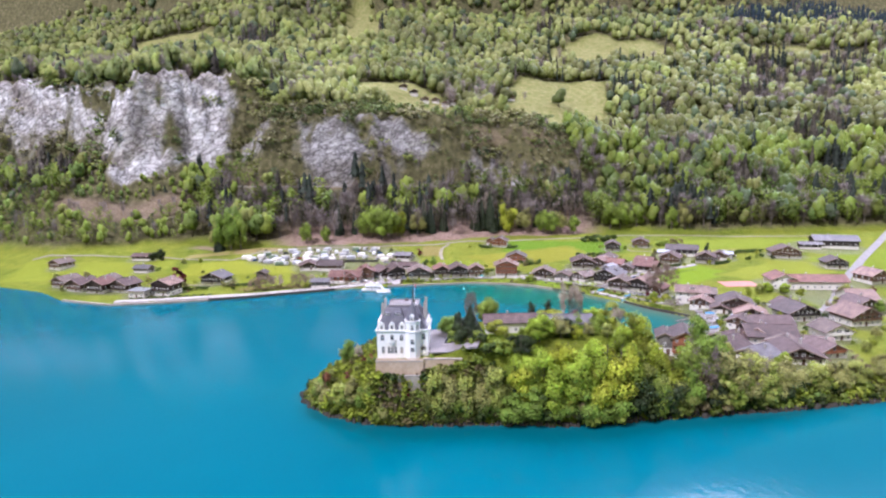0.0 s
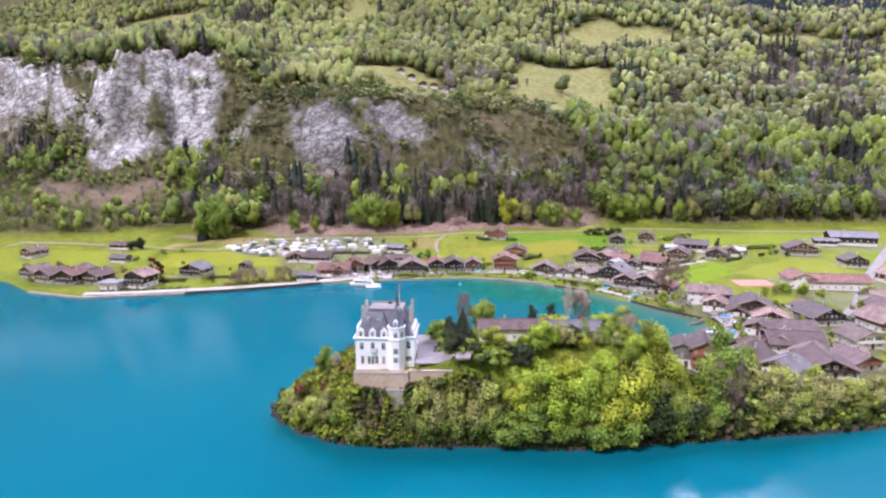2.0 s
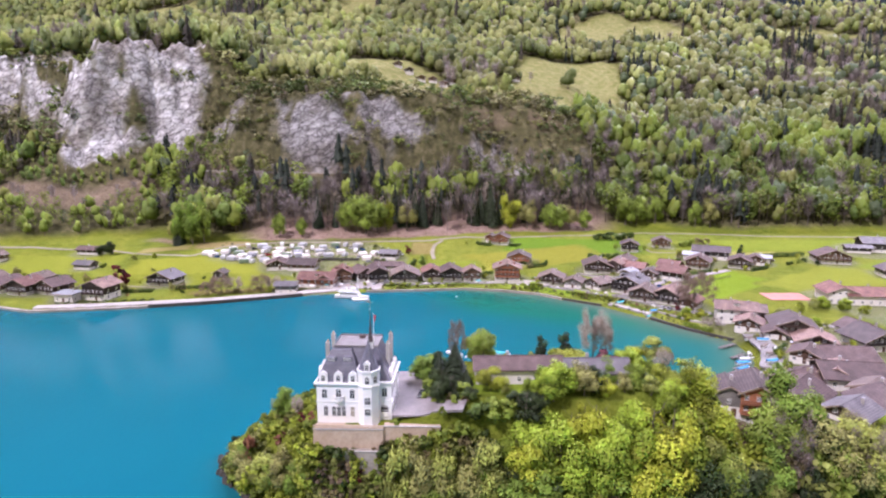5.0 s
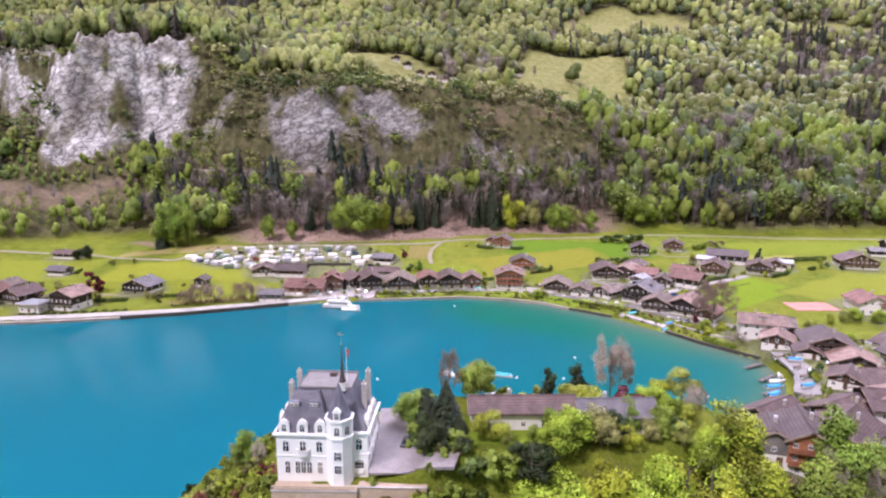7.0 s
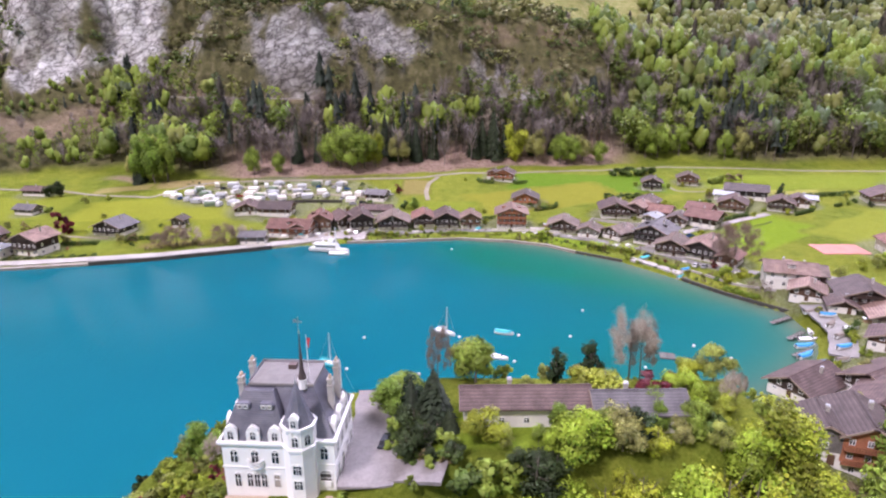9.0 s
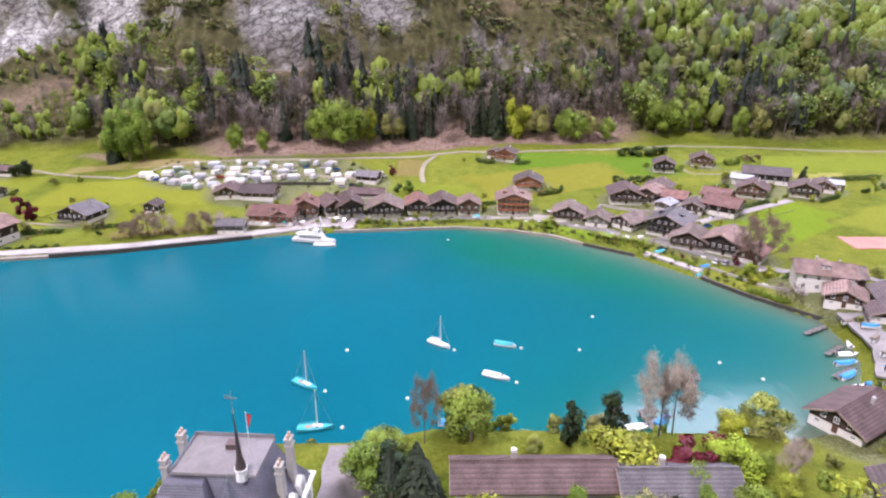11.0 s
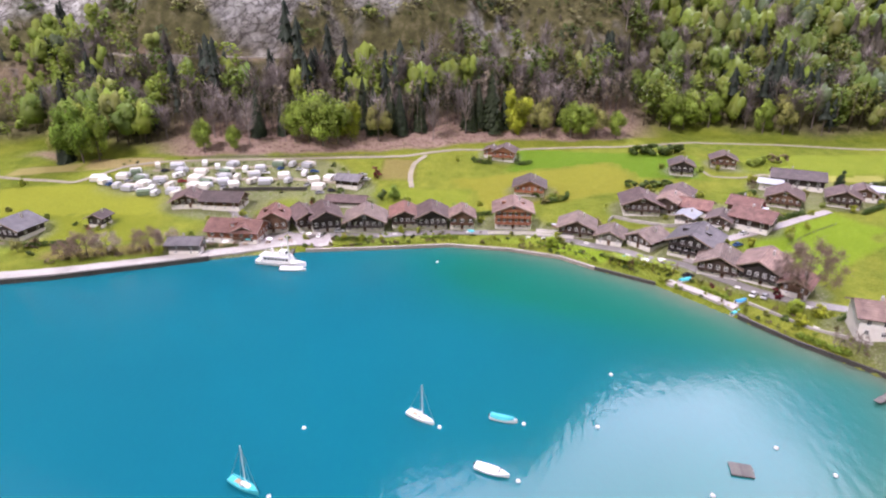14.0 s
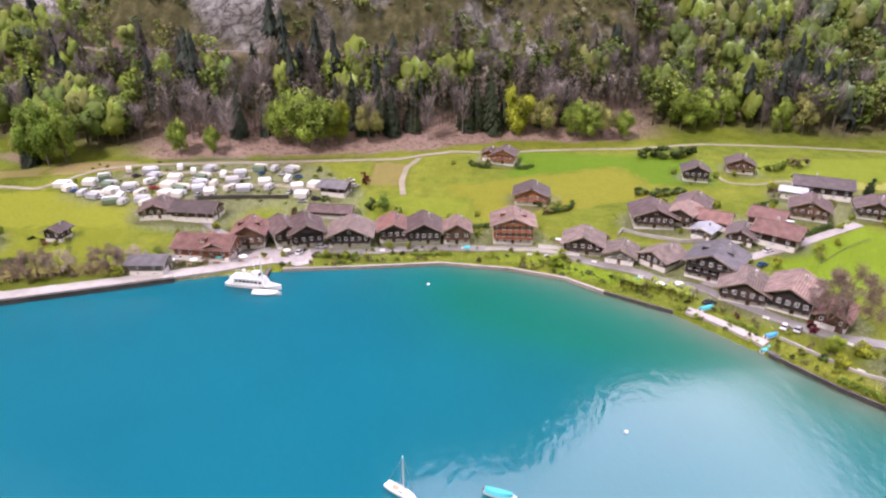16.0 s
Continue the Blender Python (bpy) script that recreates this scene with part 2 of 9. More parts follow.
def cover(x, y):
    """What the ground wears: rock, bare soil, forest floor and gravel, each 0 to 1."""
    s = y - woods_edge(x)
    n1, n2 = fbm(x, y, 45, 21), fbm(x, y, 14, 33)
    sx, wx = s, x
    x = x + ((fbm(wx, y, 55, 131) - 0.5) * 60 + (fbm(wx, y, 14, 135) - 0.5) * 40) * ease(50, 80, s)
    s = s + ((fbm(wx, y, 40, 141) - 0.5) * 30 + (fbm(wx, y, 12, 145) - 0.5) * 24) * ease(50, 80, s)
    foot = np.interp(x, (-480, -440, -400, -350, -320, -275), (131, 131, 135, 131, 113, 104))
    rock = 1 - ease(-280, -268, x)
    rock = np.maximum(rock, (1 - ease(-232, -222, x)) * ease(0.46, 0.56, n1))
    rock = rock * ease(-8, 8, s - foot) * (1 - ease(160, 182, s + (n1 - 0.5) * 40)) * ease(0.75, 1.1, np.hypot((x + 352) / 26, (s - 149) / 7) + (n2 - 0.5) * 1.2)
    rock = np.maximum(rock, 1 - ease(0.72, 1.05, np.hypot((x + 84) / 64, (s - 96) / 23)))
    rock = np.maximum(rock, (1 - ease(0.6, 1.05, np.hypot((x + 188) / 24, (s - 100) / 12))) * 0.8)
    rock = np.maximum(rock, 1 - ease(0.7, 1.1, np.hypot((x - 34) / 11, (s - 78) / 3.5)))
    rock = np.maximum(rock, ease(0, 20, x) * (1 - ease(110, 150, x)) * ease(62, 70, s) * (1 - ease(80, 92, s)) * ease(0.56, 0.62, n2) * 0.8)
    rock = np.maximum(rock, ease(430, 480, x) * ease(90, 120, s) * (1 - ease(190, 220, s)) * ease(0.5, 0.6, n1) * 0.7)
    n3 = fbm(x + 0.6 * y, y * 0.8, 34, 43, 5)
    rock = rock * ease(0.43, 0.50, n2 * 0.35 + n1 * 0.25 + n3 * 0.4 + np.where(wx < -190, 0.075, 0.045))
    scree = 1 - ease(0.7, 1.05, np.hypot((wx + 304) / 30, (sx - 106) / 12))
    rock = np.maximum(rock, scree)
    x, s = wx, sx
    soil = ease(-165, -125, x) * (1 - ease(110, 150, x)) * ease(-3, 1, s + (n2 - 0.5) * 8) * (1 - ease(27, 43, s + (n1 - 0.5) * 20))
    soil = np.maximum(soil, ease(-380, -350, x) * (1 - ease(-265, -235, x)) * ease(38, 46, s + (n1 - .5) * 20) * (1 - ease(68, 76, s + (n1 - .5) * 20)) * 0.45)
    soil = np.maximum(soil, ease(-215, -190, x) * (1 - ease(-45, -20, x)) * ease(64, 68, s + (n1 - .5) * 12) * (1 - ease(74, 78, s + (n1 - .5) * 12)) * 0.5)
    soil = np.maximum(soil, ease(0, 15, x) * (1 - ease(120, 140, x)) * ease(96, 100, s + (n1 - .5) * 16) * (1 - ease(106, 112, s + (n1 - .5) * 16)) * ease(0.45, 0.55, n2) * 0.3)
    soil = np.maximum(soil, ease(-360, -330, x) * (1 - ease(-255, -235, x)) * ease(50, 58, s + (n1 - .5) * 26) * (1 - ease(70, 80, s + (n1 - .5) * 26)) * 0.4)
    soil = np.maximum(soil, ease(-230, -212, x) * (1 - ease(-196, -184, x)) * ease(-22, -18, s) * (1 - ease(-14, -8, s)) * 0.8)
    mead = meadow(x, y)
    wood = ease(0, 14, s + (n2 - 0.5) * 10) * (1 - mead)
    return rock, soil, wood, mead


def meadow(x, y):
    """Clearings of pasture up on the mountain."""
    n = (fbm(x, y, 60, 51) - 0.5) * 44
    out = np.zeros_like(x)
    for cx, cy, rx, ry, lean in GLADES:
        u = x - cx - (y - cy) * lean + n
        out = np.maximum(out, 1 - ease(0.82, 1.06, np.hypot(u / rx, (y - cy + n) / ry)))
    return out


# pastures: middle, half width and depth, lean
GLADES = ((135, 800, 80, 125, 0.35), (-55, 722, 80, 82, -0.35), (285, 1075, 120, 82, 0.3), (-175, 1190, 50, 160, -0.05), (-480, 1080, 90, 110, -0.4), (640, 1080, 130, 50, 0.2))


GX = axis([(-2600, 60), (-900, 12), (-500, 2.6), (-330, 2.6), (330, 5), (560, 14), (1100, 60), (2600, 60)])
GY = axis([(-3200, 100), (0, 20), (150, 2.6), (560, 1.7), (700, 8), (1000, 14), (1500, 50), (3200, 50)])
gxx, gyy = np.meshgrid(GX, GY)
gzz = height(gxx, gyy)
ground_mesh = grid_mesh("ground", GX, GY, gzz)
ground_mesh.polygons.foreach_set("use_smooth", np.ones(len(ground_mesh.polygons), bool))
rk, so, wo, mdw = cover(gxx, gyy)
att = ground_mesh.attributes.new("cover", "FLOAT_COLOR", "POINT")
att.data.foreach_set("color", np.stack([rk, so, wo, mdw], -1).astype(np.float32).ravel())


# mown and grazed fields, each with its own green: middle, half sizes, turn, colour, share
FIELDS = ((95, 492, 52, 22, -0.1, (0.13, 0.26, 0.02), 0.85), (62, 462, 46, 22, 0.3, (0.31, 0.30, 0.05), 0.7), (-155, 425, 48, 24, 0.1, (0.32, 0.35, 0.05), 0.8), (-150, 398, 44, 14, 0.1, (0.25, 0.29, 0.035), 0.7),
          (160, 392, 34, 16, 0.6, (0.22, 0.35, 0.025), 0.8), (210, 472, 22, 9, -0.1, (0.42, 0.40, 0.16), 0.8), (-16, 478, 9, 14, 0, (0.30, 0.23, 0.13), 0.75), (-190, 469, 26, 6, 0.1, (0.40, 0.33, 0.20), 0.8),
          (-270, 430, 60, 24, 0.1, (0.29, 0.34, 0.05), 0.7), (-160, 476, 20, 7, 0.1, (0.36, 0.27, 0.19), 0.8), (250, 492, 80, 18, 0.0, (0.24, 0.32, 0.04), 0.7), (300, 420, 60, 34, 0.5, (0.23, 0.32, 0.04), 0.7),
          (228, 400, 44, 22, 0.6, (0.31, 0.35, 0.06), 0.7), (-20, 440, 44, 14, 0.0, (0.25, 0.33, 0.04), 0.5), (18, 194, 16, 7, 0.1, (0.26, 0.38, 0.04), 0.7),
          (62, 384, 13, 6, -0.6, (0.23, 0.36, 0.03), 0.8), (40, 395, 10, 4, -0.1, (0.24, 0.33, 0.04), 0.7), (119, 322, 11, 5, -0.95, (0.30, 0.33, 0.06), 0.7), (-118, 378, 24, 5, 0.22, (0.26, 0.20, 0.11), 0.7), (-175, 372, 26, 9, 0.15, (0.22, 0.29, 0.05), 0.6))
fld = np.zeros(gxx.shape + (4,), np.float32)
for fx, fy, frx, fry, fturn, fcol, fshare in FIELDS:
    du, dv = gxx - fx, gyy - fy
    ru, rv = du * math.cos(fturn) + dv * math.sin(fturn), dv * math.cos(fturn) - du * math.sin(fturn)
    k = fshare * (1 - ease(0.86, 1.04, np.maximum(np.abs(ru) / frx, np.abs(rv) / fry) + (fbm(gxx, gyy, 14, 201) - 0.5) * 0.25))
    fld[..., :3] = fld[..., :3] * (1 - (k > 0)[..., None]) + (k > 0)[..., None] * np.array(fcol) * (1.1, 1.1, 0.8)
    fld[..., 3] = np.where(k > 0, k, fld[..., 3])
fa_ = ground_mesh.attributes.new("field", "FLOAT_COLOR", "POINT")
fa_.data.foreach_set("color", fld.ravel())


def ground_material():
    m, n, l, b = material("ground")
    a = n.new("ShaderNodeAttribute")
    a.attribute_name = "cover"
    sep = n.new("ShaderNodeSeparateColor")
    l.new(a.outputs["Color"], sep.inputs[0])
    wide = noise_node(n, l, 0.022, 5)
    mid = noise_node(n, l, 0.16, 6, 0.65)
    fine = noise_node(n, l, 1.3, 6, 0.7)
    grass = ramp_node(n, l, wide.outputs["Fac"], ((0.36, (0.15, 0.20, 0.018)), (0.46, (0.23, 0.27, 0.024)), (0.56, (0.33, 0.34, 0.04)), (0.66, (0.21, 0.255, 0.03))))
    g2 = mix_node(n, l, 0.45, grass.outputs["Color"], ramp_node(n, l, mid.outputs["Fac"], ((0.35, (0.12, 0.20, 0.015)), (0.65, (0.36, 0.42, 0.055)))).outputs["Color"])
    g3 = mix_node(n, l, 0.25, g2.outputs[2], ramp_node(n, l, fine.outputs["Fac"], ((0.3, (0.06, 0.1, 0.01)), (0.7, (0.28, 0.32, 0.06)))).outputs["Color"])
    f = n.new("ShaderNodeAttribute")
    f.attribute_name = "field"
    g3 = mix_node(n, l, f.outputs["Alpha"], g3.outputs[2], f.outputs["Color"])
    speck = ramp_node(n, l, fine.outputs["Fac"], ((0.3, (0.72, 0.76, 0.7)), (0.7, (1.10, 1.06, 1.04))))
    g3 = mix_node(n, l, 1.0, g3.outputs[2], speck.outputs["Color"], "MULTIPLY")
    past = ramp_node(n, l, mid.outputs["Fac"], ((0.35, (0.21, 0.235, 0.065)), (0.65, (0.36, 0.335, 0.15))))
    wood = ramp_node(n, l, mid.outputs["Fac"], ((0.35, (0.085, 0.08, 0.042)), (0.55, (0.15, 0.14, 0.065)), (0.7, (0.25, 0.215, 0.13))))
    soil = ramp_node(n, l, fine.outputs["Fac"], ((0.3, (0.20, 0.12, 0.095)), (0.5, (0.40, 0.265, 0.215)), (0.7, (0.54, 0.39, 0.33))))
    litter = ramp_node(n, l, noise_node(n, l, 0.45, 5, 0.75).outputs["Fac"], ((0.38, (0.11, 0.075, 0.05)), (0.46, (0.30, 0.20, 0.16)), (0.54, (0.50, 0.37, 0.32)), (0.62, (0.24, 0.22, 0.09))))
    soil = mix_node(n, l, 0.6, soil.outputs["Color"], litter.outputs["Color"])
    tc = n.new("ShaderNodeTexCoord")
    turn = n.new("ShaderNodeVectorRotate")
    turn.rotation_type = "Y_AXIS"
    turn.inputs["Angle"].default_value = 0.55
    l.new(tc.outputs["Object"], turn.inputs["Vector"])
    mp = n.new("ShaderNodeMapping")
    mp.inputs["Scale"].default_value = (0.8, 0.9, 1.5)
    l.new(turn.outputs[0], mp.inputs["Vector"])
    streak = n.new("ShaderNodeTexNoise")
    streak.inputs["Scale"].default_value, streak.inputs["Detail"].default_value, streak.inputs["Roughness"].default_value = 0.07, 10, 0.66
    streak.inputs["Distortion"].default_value = 0.5
    l.new(mp.outputs["Vector"], streak.inputs["Vector"])
    chip = noise_node(n, l, 0.33, 8, 0.75)
    both = mix_node(n, l, 0.5, streak.outputs["Color"], chip.outputs["Color"])
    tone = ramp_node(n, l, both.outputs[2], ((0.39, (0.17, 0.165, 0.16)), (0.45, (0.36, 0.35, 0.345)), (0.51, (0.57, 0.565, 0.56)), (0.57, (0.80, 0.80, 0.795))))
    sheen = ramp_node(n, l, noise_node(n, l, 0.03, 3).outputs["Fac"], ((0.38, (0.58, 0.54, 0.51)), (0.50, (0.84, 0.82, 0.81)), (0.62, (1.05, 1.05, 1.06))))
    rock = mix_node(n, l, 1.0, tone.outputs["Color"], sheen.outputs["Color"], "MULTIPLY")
    vor = n.new("ShaderNodeTexVoronoi")
    vor.feature = "DISTANCE_TO_EDGE"
    vor.inputs["Scale"].default_value = 0.105
    wide_ = n.new("ShaderNodeVectorMath")
    wide_.operation = "MULTIPLY_ADD"
    wide_.inputs[1].default_value = (26, 26, 26)
    l.new(streak.outputs["Color"], wide_.inputs[0])
    l.new(mp.outputs["Vector"], wide_.inputs[2])
    l.new(wide_.outputs[0], vor.inputs["Vector"])
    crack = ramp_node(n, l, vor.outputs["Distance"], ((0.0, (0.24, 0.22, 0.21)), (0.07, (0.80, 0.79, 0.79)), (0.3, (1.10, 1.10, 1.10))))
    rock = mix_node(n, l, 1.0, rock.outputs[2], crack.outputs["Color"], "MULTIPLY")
    spl = n.new("ShaderNodeSeparateXYZ")
    l.new(tc.outputs["Object"], spl.inputs[0])
    east = n.new("ShaderNodeMapRange")
    east.inputs["From Min"].default_value, east.inputs["From Max"].default_value = -230, -180
    l.new(spl.outputs["X"], east.inputs["Value"])
    mauve = mix_node(n, l, 1.0, rock.outputs[2], (0.57, 0.565, 0.565), "MULTIPLY")
    rock = mix_node(n, l, east.outputs["Result"], rock.outputs[2], mauve.outputs[2])
    c = mix_node(n, l, a.outputs["Alpha"], g3.outputs[2], past.outputs["Color"])
    c = mix_node(n, l, sep.outputs[2], c.outputs[2], wood.outputs["Color"])
    c = mix_node(n, l, sep.outputs[1], c.outputs[2], soil.outputs[2])
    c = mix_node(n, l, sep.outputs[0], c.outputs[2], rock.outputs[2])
    ya = n.new("ShaderNodeAttribute")
    ya.attribute_name = "yard"
    beds = ramp_node(n, l, fine.outputs["Fac"], ((0.32, (0.09, 0.085, 0.05)), (0.42, (0.25, 0.23, 0.20)), (0.5, (0.13, 0.17, 0.04)), (0.58, (0.44, 0.41, 0.38)), (0.7, (0.20, 0.24, 0.06))))
    half = n.new("ShaderNodeMath")
    half.operation = "MULTIPLY"
    half.inputs[1].default_value = 0.6
    l.new(ya.outputs["Fac"], half.inputs[0])
    c = mix_node(n, l, half.outputs[0], c.outputs[2], beds.outputs["Color"])
    l.new(c.outputs[2], b.inputs["Base Color"])
    b.inputs["Roughness"].default_value = 0.95
    b.inputs["Specular IOR Level"].default_value = 0.1
    hh = mix_node(n, l, sep.outputs[0], fine.outputs["Color"], both.outputs[2])
    bump_node(n, l, hh.outputs[2], 0.9, 2.5, b)
    return m


ground_mesh.materials.append(ground_material())
ground = tagged(new("ground", ground_mesh), "grassy valley floor rising to a rocky wooded mountainside", "ground", kind="structure")


# ---- the lake ----
def water_material():
    m, n, l, b = material("water")
    a = n.new("ShaderNodeAttribute")
    a.attribute_name = "tint"
    wide = noise_node(n, l, 0.012, 3)
    tone = mix_node(n, l, 1.0, a.outputs["Color"], ramp_node(n, l, wide.outputs["Fac"], ((0.3, (0.86, 0.93, 0.95)), (0.7, (1.1, 1.05, 1.04)))).outputs["Color"], "MULTIPLY")
    l.new(tone.outputs[2], b.inputs["Base Color"])
    b.inputs["Roughness"].default_value = 0.085
    b.inputs["IOR"].default_value = 1.33
    b.inputs["Specular IOR Level"].default_value = 0.30
    tc = n.new("ShaderNodeTexCoord")
    mp = n.new("ShaderNodeMapping")
    mp.inputs["Scale"].default_value, mp.inputs["Rotation"].default_value = (1.0, 0.45, 1), (0, 0, 0.5)
    l.new(tc.outputs["Object"], mp.inputs["Vector"])
    w1 = n.new("ShaderNodeTexNoise")
    w1.inputs["Scale"].default_value, w1.inputs["Detail"].default_value = 0.55, 4
    l.new(mp.outputs["Vector"], w1.inputs["Vector"])
    calm = noise_node(n, l, 0.009, 3)
    r = ramp_node(n, l, calm.outputs["Fac"], ((0.4, (0.45, 0.45, 0.45)), (0.62, (1, 1, 1))))
    amp = mix_node(n, l, 1.0, w1.outputs["Color"], r.outputs["Color"], "MULTIPLY")
    bump_node(n, l, amp.outputs[2], 0.6, 0.2, b)
    return m


WX = axis([(-2600, 100), (-300, 5), (190, 100), (2600, 100)])
WY = axis([(-1700, 100), (100, 6), (420, 60), (1200, 60)])
wxx, wyy = np.meshgrid(WX, WY)
wd = -shore_distance(wxx, wyy)
bay = ease(-20, 70, wxx) * ease(215, 250, wyy)
pool = np.exp(-(((wxx - 42) * 0.9 - (wyy - 362) * 0.5) / 46) ** 2 - (((wyy - 362) * 0.9 + (wxx - 42) * 0.45) / 24) ** 2)
edge = np.maximum(wd, 0)
shallow = np.exp(-edge / (1.8 + 5.5 * bay))
deep = np.array([0.0, 0.115, 0.158])
teal = np.array([0.0, 0.128, 0.092])
sand = np.array([0.115, 0.14, 0.10])
wt = deep + (teal - deep) * np.clip(pool * 1.15 * (0.5 + 1.0 * fbm(wxx, wyy, 40, 75)) + np.exp(-edge / 50) * bay * (0.45 + 1.0 * fbm(wxx, wyy, 55, 79)) + np.exp(-edge / 8) * 0.15, 0, 1)[..., None]
wt = wt + (sand - wt) * np.clip(shallow * (0.1 + 0.9 * bay) * (0.55 + 0.75 * fbm(wxx, wyy, 30, 71)), 0, 1)[..., None]
water_mesh = grid_mesh("water", WX, WY, np.zeros_like(wxx))
wa = water_mesh.attributes.new("tint", "FLOAT_COLOR", "POINT")
wa.data.foreach_set("color", np.concatenate([wt, np.ones_like(wt[..., :1])], -1).astype(np.float32).ravel())
water_mesh.materials.append(water_material())
tagged(new("water", water_mesh), "turquoise mountain lake with light ripples, greener over shallows", "lake", kind="structure")


# ---- how trees grow ----
RNG = np.random.default_rng(7)
LIME, OLIVE = (0.29, 0.39, 0.04), (0.26, 0.29, 0.07)
YELLOW, DARK, SPRUCE = (0.33, 0.37, 0.04), (0.06, 0.09, 0.032), (0.038, 0.055, 0.03)
TWIG, REDDISH, WINE, BUFF = (0.28, 0.23, 0.19), (0.34, 0.15, 0.09), (0.17, 0.025, 0.035), (0.32, 0.27, 0.12)


def rods(paths, sides=4):
    """Tapered limbs: each path is a list of (point, radius). Corners and faces of four."""
    co, fa, base = [], [], 0
    for path in paths:
        for (p, r) in path:
            for k in range(sides):
                a = 2 * math.pi * k / sides
                co.append((p[0] + r * math.cos(a), p[1] + r * math.sin(a), p[2]))
        for i in range(len(path) - 1):
            for k in range(sides):
                q = (k + 1) % sides
                fa.append((base + i * sides + k, base + i * sides + q, base + (i + 1) * sides + q, base + (i + 1) * sides + k))
        base += len(path) * sides
    return np.array(co, float), np.array(fa, int)


def limbs(rng, height_, radius, count=9, start=0.25, spread=0.8, up=0.5):
    """A bent trunk of 1 x height_, and limbs that leave it."""
    lean = rng.normal(0, 0.03, 2)
    spine = [((lean[0] * t * height_, lean[1] * t * height_, t * height_), radius * (1 - 0.85 * t)) for t in np.linspace(0, 0.92, 6)]
    paths, tips = [spine], []
    for k in range(count):
        t = start + (0.88 - start) * (k + rng.random() * 0.6) / count
        a = k * 2.4 + rng.normal(0, 0.3)
        ln = spread * height_ * 0.5 * (1 - 0.55 * t) * rng.uniform(0.75, 1.15)
        p0 = np.array((lean[0] * t * height_, lean[1] * t * height_, t * height_))
        mid = p0 + ln * 0.5 * np.array((math.cos(a), math.sin(a), up * 0.6))
        tip = p0 + ln * np.array((math.cos(a), math.sin(a), up * 1.3))
        r = radius * (1 - 0.8 * t) * 0.55
        paths.append([(p0, r), (mid, r * 0.6), (tip, r * 0.18)])
        tips.append(tip)
        for j in range(2):
            b = a + rng.uniform(-1.0, 1.0)
            t2 = mid + ln * 0.45 * np.array((math.cos(b), math.sin(b), rng.uniform(0.3, 1.0)))
            paths.append([(mid, r * 0.45), (t2, r * 0.12)])
            tips.append(t2)
    return paths, tips


def cards(rng, centres, radii, per, size, up=0.35, loose=0.55):
    """Leaf sprays round each centre: small bent faces that look outwards."""
    n = len(centres) * per
    c = np.repeat(np.asarray(centres, float), per, 0)
    r = np.repeat(np.asarray(radii, float), per)
    v = rng.normal(size=(n, 3))
    v /= np.linalg.norm(v, axis=1)[:, None]
    p = c + v * (r * rng.uniform(0.55, 1.05, n))[:, None] * np.array((1, 1, 0.8))
    nrm = v + np.array((0, 0, up)) + rng.normal(0, loose, (n, 3))
    nrm /= np.linalg.norm(nrm, axis=1)[:, None]
    a = np.cross(nrm, rng.normal(size=(n, 3)))
    a /= np.linalg.norm(a, axis=1)[:, None]
    b = np.cross(nrm, a)
    s = size * rng.uniform(0.6, 1.3, n)[:, None]
    q = rng.uniform(0.6, 1.0, (n, 1))
    co = np.stack([p - a * s, p - b * s * q, p + a * s, p + b * s * q - nrm * s * 0.35], 1).reshape(-1, 3)
    fa = np.arange(n * 4).reshape(-1, 4)
    return co, fa


def toned(rng, n, tone, spread=0.18):
    base = np.array(tone)
    return np.clip(base * (1 + rng.normal(0, spread, (n, 1))), 0.004, 0.9)


